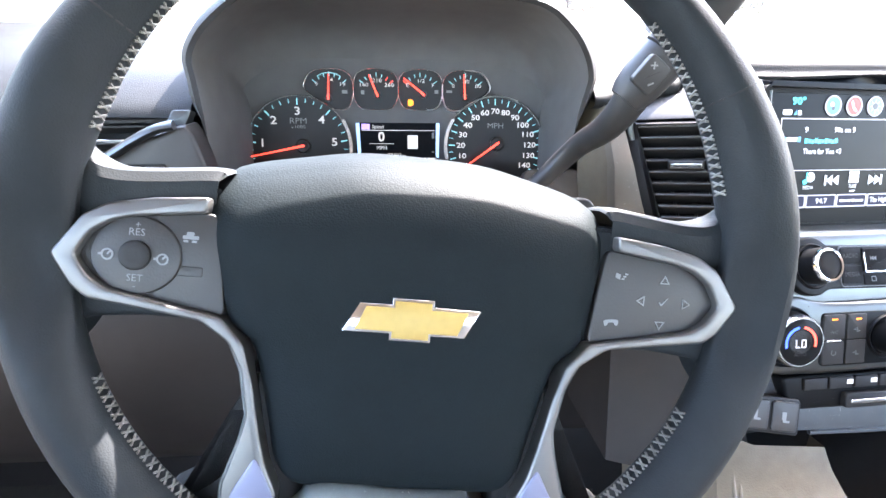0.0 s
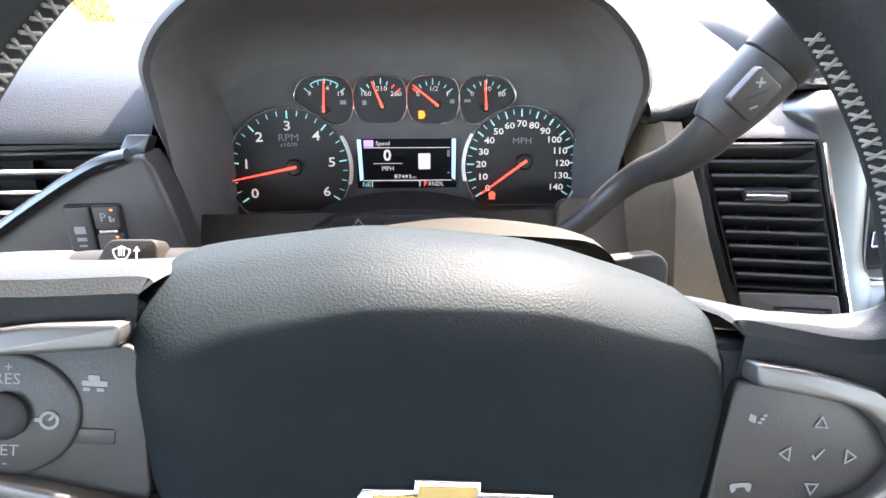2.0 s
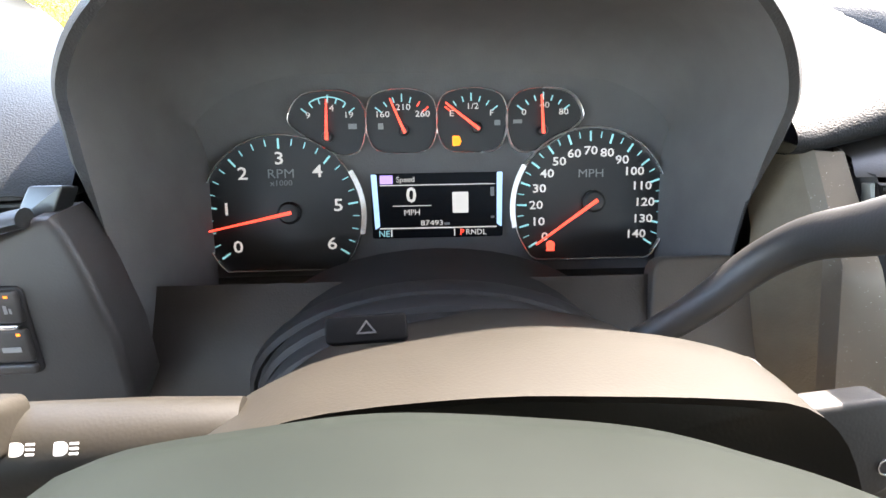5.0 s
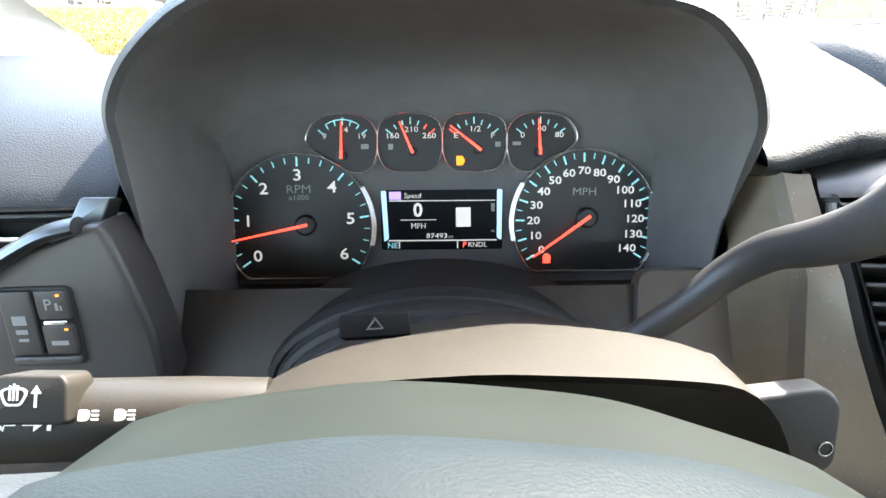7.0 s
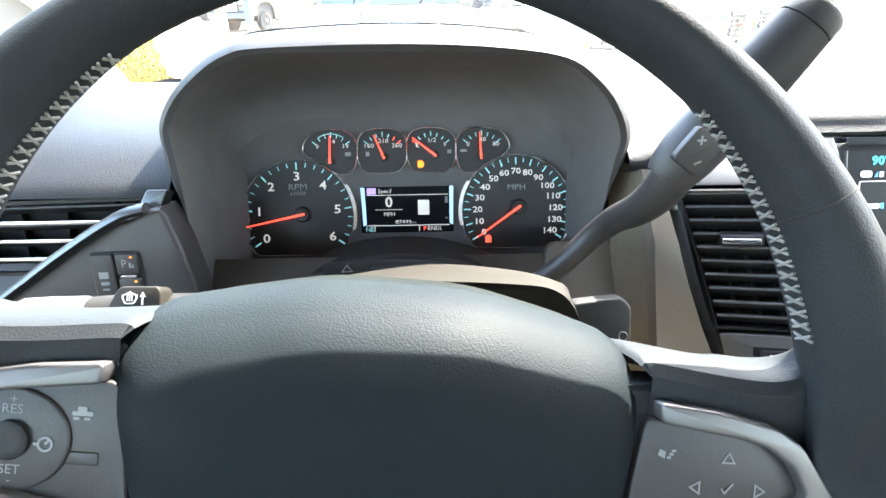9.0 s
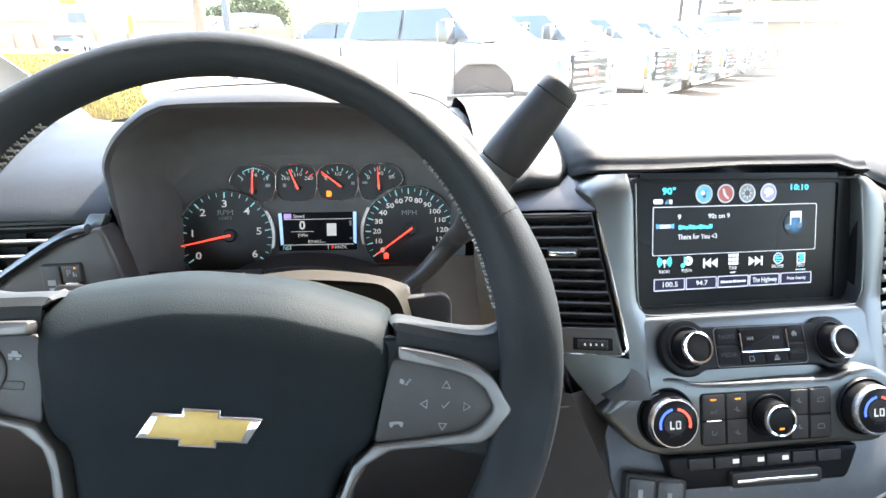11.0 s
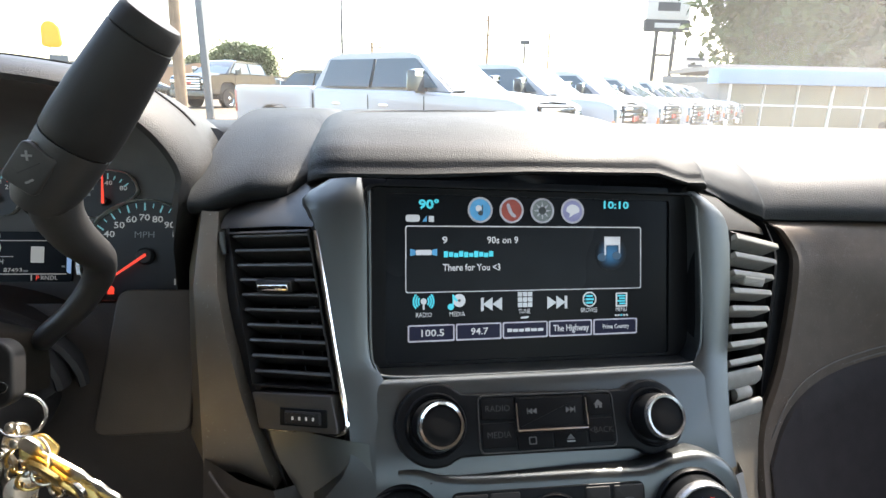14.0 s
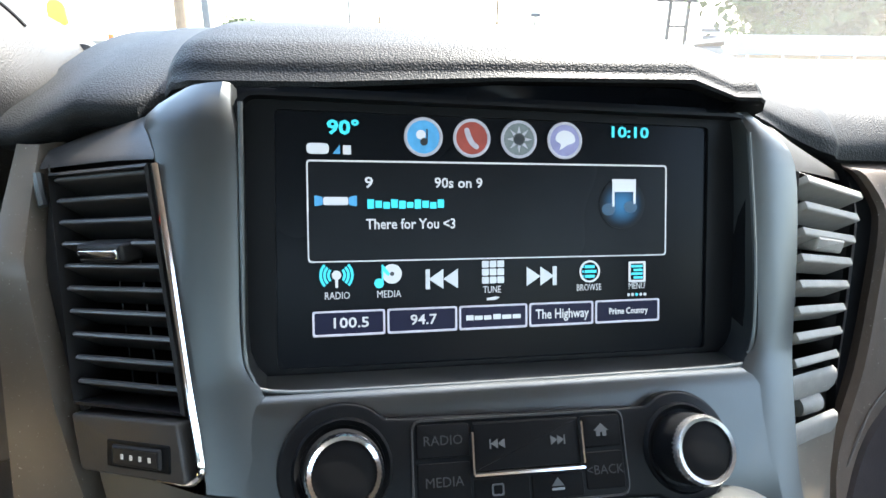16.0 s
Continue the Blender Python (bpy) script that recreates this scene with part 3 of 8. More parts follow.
lower_rows = []
for p in sp_pts:
    z0 = p.z - 0.009
    lower_rows.append([(p.x, panel_depth(p.x, z0) + 0.006, z0 + 0.002)] + [(p.x, panel_depth(p.x, z0 - d_) - 0.0025 * min(1, d_ / 0.003), z0 - d_) for d_ in (0.0, 0.003, 0.03, 0.06, 0.10, 0.15, 0.20)])
part("passenger_lower_panel", loft(lower_rows), material("dark_brown_leather", (0.019, 0.0150, 0.0150), 0.75, spec=0.2, vary=0.25, scale=80, bump=0.3, bump_scale=900), dashboard, "dark brown leather panel below a stitched seam")

# ---- trim panel between the gauges and the vent ----
def trim_y(z):
    return 0.450 + (z - 1.268) * 0.82 if z > 1.268 else 0.450 - (1.268 - z) * 0.27


def trim_w(z):
    return (1.308 - z) * 0.10 + 1.3 * (1.308 - z) ** 2


strip = [[(0.1900, trim_y(z) + 0.05, z), (0.2030 + (1.308 - z) * 0.06, trim_y(z) + 0.012, z), (0.2065 + (1.308 - z) * 0.06, trim_y(z) + 0.0025, z), (0.2130 + trim_w(z) * 0.55, trim_y(z) - 0.001, z), (0.2195 + trim_w(z), trim_y(z) - 0.001 - max(0, 1.268 - z) * 0.16, z), (0.2230 + trim_w(z), trim_y(z) + 0.012 - max(0, 1.268 - z) * 0.14, z), (0.2245 + trim_w(z), 0.50, z)] for z in (1.314, 1.308, 1.300, 1.288, 1.276, 1.268, 1.260, 1.24, 1.21, 1.185, 1.165, 1.150)]
trim_line = loft([r_[1:] for r_ in strip])
part("trim_flank", loft([r_[:2] for r_ in strip]), CONSOLE_BROWN, dashboard)
part("side_trim", trim_line, TRIM_DARK, dashboard, "satin bronze side trim, dusty and sunlit at the top")
# pale clip between that trim and the vent
part("trim_clip", tube([(0.2245, 0.4725, 1.3025), (0.2250, 0.4705, 1.296), (0.2270, 0.4675, 1.288)], (0.0022, 0.003), 8), SILVER, dashboard)
# black cheek between that trim and the vent
VENT_L = [(0.2285, 0.4745, 1.306), (0.2320, 0.4700, 1.296), (0.2395, 0.4560, 1.265), (0.2470, 0.4420, 1.235), (0.2560, 0.4260, 1.205), (0.2640, 0.4140, 1.186), (0.2700, 0.4060, 1.165), (0.2790, 0.3970, 1.138), (0.2840, 0.3920, 1.120)]
cheek = []
for p in VENT_L:
    p = Vector(p)
    e = Vector((0.2215 + trim_w(p.z), trim_y(p.z) + 0.006 - max(0, 1.268 - p.z) * 0.14, p.z))
    cheek.append([e + Vector((0, 0.004, 0)), e.lerp(p, 0.35) + Vector((0, 0.001, 0)), e.lerp(p, 0.7) + Vector((0, -0.001, 0)), p, p + Vector((0.001, 0.02, 0))])
part("vent_cheek", loft(curve_rows(cheek)), BLACK, dashboard)
# leather knee bolster below, with a sewn seam
bol = [[(0.205, 0.47, z), (0.2155, 0.424 - (1.16 - z) * 0.30, z), (0.246 + (1.16 - z) * 0.35, 0.398 - (1.16 - z) * 0.35, z), (0.268 + (1.16 - z) * 0.45, 0.388 - (1.16 - z) * 0.36, z), (0.30 + (1.16 - z) * 0.45, 0.40, z)] for z in (1.158, 1.150, 1.12, 1.06, 1.0)]
part("knee_bolster", loft(bol), KNEE_BROWN, dashboard)
part("bolster_seam", tube(curve([(0.222, 0.4130, 1.1540), (0.232, 0.4035, 1.1470), (0.243, 0.3955, 1.1420), (0.254, 0.3915, 1.1415), (0.266, 0.3865, 1.1450), (0.276, 0.3880, 1.1490)], 4, closed=False), 0.0009, 6), THREAD_DARK, dashboard)
# pad on the knee panel beside the column
part("knee_pad", plate(rounded([(-0.036, -0.056), (0.032, -0.054), (0.033, 0.050), (-0.026, 0.050)], 0.010, 4), frame_at((0.164, 0.4800, 1.205), (1, 0, 0), (0, 0.045, 0.1)), -0.01, 0.004, 0.002), material("olive_brown_pad", (0.052, 0.043, 0.034), 0.5, vary=0.18, scale=50, bump=0.2, bump_scale=900), dashboard, "olive-brown knee pad")

# ---- windscreen, pillars, roof and doors that close the cabin ----
wb = bmesh.new()
wrows = []
for y, z in ((0.36, 1.875), (0.50, 1.80), (0.62, 1.725), (0.75, 1.64), (0.88, 1.55), (1.0, 1.46), (1.12, 1.365), (1.22, 1.28)):
    wrows.append([wb.verts.new((0.35 + s * (0.98 + (y - 0.5) * 0.25), y - 0.05 * (1 - s * s), z + 0.025 * (1 - s * s))) for s in (-1, -0.75, -0.5, -0.25, 0, 0.25, 0.5, 0.75, 1)])
for a_, b_ in zip(wrows, wrows[1:]):
    for k in range(1, 9):
        wb.faces.new((a_[k - 1], b_[k - 1], b_[k], a_[k]))
for f_ in wb.faces:
    f_.normal_update()
    if f_.normal.y > 0:
        f_.normal_flip()
wme = bpy.data.meshes.new("windscreen")
wb.to_mesh(wme)
wb.free()
for p in wme.polygons:
    p.use_smooth = True
wme.materials.append(WINDSHIELD)
glass = tagged(new("windscreen", wme), "clear laminated windscreen with a faint film of dust and added glare haze on the far side", "windscreen", kind="structure")
glass.visible_shadow = False
wiper = thing("wiper", "black windscreen wiper blade resting at the foot of the glass", "wiper", at=(0.36, 1.165, 1.345))
part("wiper_blade", tube([(0.20, 1.175, 1.346), (0.30, 1.172, 1.3495), (0.42, 1.168, 1.3500), (0.52, 1.165, 1.347)], (0.004, 0.006), 8), BLACK, wiper)
part("wiper_arm", tube([(0.34, 1.168, 1.355), (0.55, 1.18, 1.340), (0.75, 1.20, 1.325)], (0.004, 0.008), 8), BLACK, wiper)
shell = thing("cabin_shell", "dark grey cabin lining with pillars and headliner", "car interior", kind="structure")
part("headliner", box((2.5, 2.4, 0.05), Matrix.Translation((0.35, -0.83, 1.91)) @ Matrix.Identity(4), 0.02), material("headliner_cloth", (0.32, 0.30, 0.275), 0.95, vary=0.1, scale=80), shell)
LINING = material("grey_lining", (0.16, 0.15, 0.14), 0.8, vary=0.1, scale=40)
for s in (-1, 1):
    x = 0.35 + s * 1.03
    part("door_panel", box((0.08, 2.4, 0.75), Matrix.Translation((x + s * 0.06, -0.35, 0.93)), 0.03), LINING, shell)
    part("door_pillar", box((0.06, 0.22, 0.6), Matrix.Translation((x + s * 0.03, -0.55, 1.55)), 0.02), LINING, shell)
part("cabin_floor", box((2.3, 3.0, 0.06), Matrix.Translation((0.35, -0.45, 0.62)), 0.02), material("black_carpet", (0.03, 0.03, 0.03), 0.95, vary=0.2, scale=120), shell)
part("rear_wall", box((2.4, 0.06, 0.94), Matrix.Translation((0.35, -1.98, 1.10)), 0.02), LINING, shell)
# pale trim of the windscreen pillars
PALE_TRIM = material("greige_pillar_trim", (0.55, 0.52, 0.48), 0.75, vary=0.08, scale=60, bump=0.1, bump_scale=700)
PILLAR = (((0.760, 1.01, 1.27), (0.885, 0.86, 1.25)), ((0.775, 0.97, 1.345), (0.90, 0.82, 1.33)), ((0.79, 0.90, 1.393), (0.925, 0.76, 1.38)), ((0.85, 0.65, 1.59), (0.98, 0.52, 1.57)), ((0.92, 0.36, 1.88), (1.04, 0.26, 1.88)))
for s in (-1, 1):
    cx0 = 0.35 if s < 0 else 0.45
    rows_ = []
    for a_, c_ in PILLAR:
        a_, c_ = Vector((cx0 + s * a_[0], a_[1], a_[2])), Vector((cx0 + s * c_[0], c_[1], c_[2]))
        up_ = Vector((-s * 0.10, -0.02, 0.20)).normalized()
        rows_.append([a_ + Vector((s * 0.02, 0.03, 0)), a_, a_.lerp(c_, 0.12) + up_ * 0.016, a_.lerp(c_, 0.35) + up_ * 0.026, a_.lerp(c_, 0.7) + up_ * 0.018, c_, c_ + Vector((s * 0.05, 0.02, 0))])
    part("pillar", loft(curve_rows(rows_)), PALE_TRIM, shell, "pale greige windscreen pillar trim")
# dark printed band along the foot of the windscreen
band = curve([(-0.415, 1.020, 1.325), (-0.395, 1.025, 1.328), (-0.375, 1.030, 1.330), (-0.30, 1.065, 1.3235), (-0.15, 1.10, 1.322), (0.05, 1.12, 1.325), (0.35, 1.13, 1.327), (0.70, 1.12, 1.325), (1.0, 1.07, 1.32), (1.15, 1.0, 1.335)], 4, closed=False)
part("printed_band", loft([[p + Vector((0, -0.001, 0)), p + Vector((0, -0.004, -0.012)), p + Vector((0, -0.006, -0.06))] for p in band]), BLACK, shell)

# ---- steering wheel ----
wheel = thing("steering_wheel", "black leather-wrapped steering wheel turned slightly clockwise, with pale cross-stitching", "steering wheel", at=(0.028, 0.223, 1.300))
RIM_R, RIM_Y, RIM_W = 0.1640, -0.003, 0.003


def rim_at(deg):
    """Half thickness and radius of the rim: thinner over the top, fuller by the spokes."""
    near = (deg + 180) % 360 - 180
    grip = math.exp(-((near - 12) / 22) ** 2) + math.exp(-((deg - 168) / 22) ** 2)
    top = min(1, max(0, (deg - 22) / 30)) * min(1, max(0, (158 - deg) / 30))
    th = 0.0152 + 0.0019 * grip - 0.0040 * top
    return th, 0.1792 + 0.0032 * grip - 0.0028 * top - th


rim_bm = bmesh.new()
rows, NR, NT = [], 96, 20
for i in range(NR):
    a = 2 * math.pi * i / NR
    thick, rad_ = rim_at(math.degrees(a))
    c = Vector((math.cos(a) * rad_, math.sin(a) * rad_ + RIM_Y, RIM_W))
    r = Vector((math.cos(a), math.sin(a), 0))
    dent = max(math.exp(-((math.degrees(a) - d) / 12) ** 2) for d in (-5, 355, 185))
    row = []
    for k in range(NT):
        b = 2 * math.pi * k / NT
        front = 1 - 0.9 * dent * min(1, max(0, 0.95 - math.cos(b))) if math.sin(b) > 0 else 1
        row.append(rim_bm.verts.new(WHEEL @ (c + r * thick * math.cos(b) + Vector((0, 0, 1)) * (thick * 1.15) * math.sin(b) * front)))
    rows.append(row)
for i in range(NR):
    for k in range(NT):
        rim_bm.faces.new((rows[i - 1][k - 1], rows[i - 1][k], rows[i][k], rows[i][k - 1]))
rim = part("rim", rim_bm, LEATHER, wheel)


def mirror(pts):
    return [(-x, y) for x, y in reversed(pts)]


# seams across the rim
for a in (33, 147, -52, 232):
    th, rad_ = rim_at(a)
    m = shift(WHEEL, math.cos(radians(a)) * rad_, math.sin(radians(a)) * rad_ + RIM_Y, RIM_W, a) @ Matrix.Rotation(radians(90), 4, 'X')
    part("seam", ring(circle(0, 0, th + 0.0001, 24, th * 1.15 + 0.0001), circle(0, 0, th - 0.001, 24, th * 1.15 - 0.001), m, -0.0005, 0.0005, n=24), BLACK, rim)

# cross-stitches along the inner face of the rim
stitch_bm = bmesh.new()
for i in range(210):
    a = 2 * math.pi * i / 210
    deg = math.degrees(a)
    if 50 < deg < 130 or deg < 17 or deg > 335 or 163 < deg < 205:
        continue
    for s in (-1, 1):
        ends = []
        for sp_, off in ((168, -s * 0.0075), (193, s * 0.0075)):
            rad = rim_at(deg)[0] + 0.0003
            rr = rim_at(deg)[1] + math.cos(radians(sp_)) * rad
            ends.append(WHEEL @ Vector((math.cos(a + off) * rr, math.sin(a + off) * rr + RIM_Y, RIM_W + math.sin(radians(sp_)) * rad * 1.15)))
        p, q = ends
        add_tube(stitch_bm, [p, p.lerp(q, 0.5) + (WHEEL.to_3x3() @ Vector((-math.cos(a) * 0.5, -math.sin(a) * 0.5, 0.5))) * 0.0008, q], 0.00062, 5)
part("stitching", stitch_bm, THREAD, rim, "pale worn cross-stitching")["kind"] = "stuff"

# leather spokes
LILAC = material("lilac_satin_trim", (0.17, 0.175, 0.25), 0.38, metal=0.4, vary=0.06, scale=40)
SPOKE_UP = [(-0.060, 0.0190), (-0.120, 0.0200), (-0.140, 0.0210), (-0.160, 0.0270), (-0.168, 0.0), (-0.166, -0.045),
            (-0.156, -0.060), (-0.1485, -0.050), (-0.1445, -0.0425), (-0.120, -0.040), (-0.088, -0.0405), (-0.070, -0.030)]
for pts, nm in ((SPOKE_UP, "spoke"), (mirror(SPOKE_UP), "spoke")):
    part(nm, plate(rounded(pts, 0.003, 3), WHEEL, -0.024, -0.0035, 0.003), LEATHER, wheel)
SPOKE_EDGE = curve([(-0.0865, 0.0270), (-0.0885, 0.0286), (-0.0920, 0.0291), (-0.099, 0.0285), (-0.118, 0.0263), (-0.133, 0.0254), (-0.1425, 0.0270), (-0.1480, 0.0315), (-0.1510, 0.0390), (-0.1530, 0.0480)], 4, closed=False)
for s in (-1, 1):
    rows_ = []
    for k, p in enumerate(SPOKE_EDGE):
        d = (SPOKE_EDGE[min(k + 1, len(SPOKE_EDGE) - 1)] - SPOKE_EDGE[max(k - 1, 0)]).normalized()
        nrm = Vector((d.y, -d.x))
        nrm = nrm if nrm.x + nrm.y < 0 else -nrm
        drop = -0.003 * min(1, max(0, (p.x + 0.098) / 0.03))
        deep = 1 - 0.78 * min(1, max(0, (-p.x - 0.139) / 0.012))
        nrm *= 1 - 0.45 * max(0, (p.y - 0.033) / 0.03)
        rows_.append([WHEEL @ Vector((-s * (p.x + nrm.x * f), p.y + nrm.y * f, (w + drop) * deep)) for f, w in ((0.022, -0.0030), (0.015, -0.0012), (0.0065, 0.0006), (0.002, -0.0018), (0.0, -0.0065), (-0.0005, -0.0200), (0.0, -0.0380), (0.0015, -0.0500), (0.005, -0.0570), (0.012, -0.0590))])
    part("spoke_top", loft(rows_), LEATHER, wheel, "stretched leather on the upper edge of the spoke")
LOW = [(-0.066, -0.060), (-0.0745, -0.064), (-0.0740, -0.086), (-0.083, -0.106), (-0.098, -0.118), (-0.108, -0.126), (-0.095, -0.140), (-0.060, -0.158), (-0.046, -0.160), (-0.046, -0.10)]
for pts in (LOW, mirror(LOW)):
    part("lower_spoke", plate(curve(pts, 4), WHEEL, -0.028, -0.006, 0.006), BLACK, wheel)
BOTTOM = [(-0.0450, -0.1190), (-0.0400, -0.1125), (-0.0330, -0.1095), (-0.0150, -0.1098), (0.0, -0.1115), (0.0300, -0.1118), (0.0350, -0.1165), (0.050, -0.128), (0.052, -0.157), (0, -0.166), (-0.052, -0.157), (-0.056, -0.130)]
cover = part("bottom_cover", plate(curve(BOTTOM, 4), WHEEL, -0.03, 0.0105, 0.007), material("grey_green_cover", (0.135, 0.150, 0.145), 0.45, vary=0.25, scale=120, speck=0.3), wheel, "pale grey-green bottom cover with a small screw hole")
part("screw_hole", plate(circle(-0.0255, -0.1225, 0.0068, 20, 0.0052), WHEEL, 0.008, 0.0112, 0.0003), BLACK, cover)

# airbag cover: a domed pad, and the shell behind it
HUB = [(0, 0.0365), (0.030, 0.0355), (0.0555, 0.0305), (0.076, 0.0255), (0.0860, 0.0210), (0.0895, 0.0135), (0.0880, -0.0070), (0.0830, -0.0377), (0.0720, -0.0490), (0.0660, -0.068),
       (0.0610, -0.0900), (0.0580, -0.1030), (0.0500, -0.1130), (0.040, -0.1145), (0, -0.1150)]
HUB = HUB + [(-x - 0.0065 * max(0, 1 - abs(y - 0.012) / 0.055) * min(1, x / 0.08), y) for x, y in reversed(HUB[1:-1])]
hub_line = resample(curve(HUB, 5), 96)
hub_c = Vector((0, -0.035))


def hub_rows(steps):
    out = []
    for f, w, lift in steps:
        row = []
        for p in hub_line:
            k = min(1, max(0, (p.y + 0.002) / 0.024))
            side = 0.0045 * (1 - k) * min(1, max(0, (f - 0.55) / 0.35)) if w > -0.012 else 0
            row.append(WHEEL @ Vector((*(hub_c + (p - hub_c) * f + Vector((0, 0.0098 * lift * k * k * (3 - 2 * k)))), w + side)))
        out.append(row)
    return out


dome = [(0.99, -0.0365, 1.0), (1.0, -0.035, 1.0), (1.0, -0.028, 0.93), (1.0, -0.018, 0.66), (1.0, -0.0115, 0.36), (0.994, -0.0080, 0.12), (0.978, -0.0052, 0.02), (0.95, -0.0024, 0), (0.90, 0.0013, 0), (0.82, 0.0058, 0), (0.70, 0.0102, 0), (0.55, 0.0129, 0), (0.40, 0.0137, 0), (0.12, 0.0138, 0), (0.01, 0.0138, 0)]
part("airbag_cover", loft(hub_rows(dome), closed=True, cap=True), HUB_SKIN, wheel, "smooth-domed grey-green airbag cover", 60)
SHELL_SKIN = material("back_shell_plastic", (0.0066, 0.0084, 0.0068), 0.55, spec=0.1, vary=0.1, scale=70)
back = [(0.60, -0.092, 0.6), (0.90, -0.090, 0.9), (0.965, -0.082, 0.98), (0.985, -0.070, 1.03), (0.985, -0.050, 1.0), (0.982, -0.038, 0.98)]
part("back_shell", loft(hub_rows(back), closed=True, cap=True), SHELL_SKIN, wheel, "smooth dark olive-grey back shell")

# emblem: plain bow-tie shape, gold in a chrome edge
BOW = [(-0.0315, -0.0365), (-0.0245, -0.0235), (-0.0105, -0.0235), (-0.0105, -0.0205), (0.0080, -0.0205), (0.0080, -0.0235), (0.0290, -0.0235), (0.0225, -0.0365), (0.0075, -0.0365), (0.0075, -0.0395), (-0.0110, -0.0395), (-0.0110, -0.0365)]
cx, cy = -0.0013, -0.030
edge = [((x - cx) * 1.0 + cx, y) for x, y in BOW]
emblem = part("emblem", plate(edge, WHEEL, 0.0125, 0.0158, 0.0008), CHROME, wheel, "chrome-edged gold bow-tie emblem")
inner = [(-0.0258, -0.0352), (-0.0215, -0.0248), (-0.0093, -0.0248), (-0.0093, -0.0218), (0.0068, -0.0218), (0.0068, -0.0248), (0.0232, -0.0248), (0.0190, -0.0352), (0.0063, -0.0352), (0.0063, -0.0382), (-0.0098, -0.0382), (-0.0098, -0.0352)]
part("emblem_face", plate(inner, WHEEL, 0.0155, 0.0163, 0.0003), GOLD, emblem, "gold enamel face")

# trim chevrons, switch pads and buttons
TRIM_OUT = [(-0.0925, 0.0152), (-0.1159, 0.0128), (-0.1340, 0.0090), (-0.1440, 0.0030), (-0.1560, -0.0140), (-0.1470, -0.0275), (-0.1405, -0.0325), (-0.1126, -0.0362), (-0.0930, -0.0390),
            (-0.0800, -0.0480), (-0.0740, -0.0600), (-0.0705, -0.0800), (-0.0725, -0.0900), (-0.0790, -0.1120), (-0.0790, -0.1240), (-0.0760, -0.1350), (-0.0560, -0.1350), (-0.0545, -0.1150), (-0.0600, -0.1030), (-0.0635, -0.0900), (-0.0685, -0.0660),
            (-0.0740, -0.0480), (-0.0840, -0.0370), (-0.1079, -0.0326), (-0.1330, -0.0275), (-0.1405, -0.0225), (-0.1462, -0.0142), (-0.1405, -0.0042), (-0.1320, 0.0015), (-0.1230, 0.0042), (-0.0935, 0.0080)]
PAD = [(-0.0900, 0.0085), (-0.1240, 0.0046), (-0.1325, 0.0020), (-0.1410, -0.0037), (-0.1469, -0.0142), (-0.1410, -0.0230), (-0.1335, -0.0280), (-0.1079, -0.0332), (-0.0840, -0.0375), (-0.0870, -0.0100)]
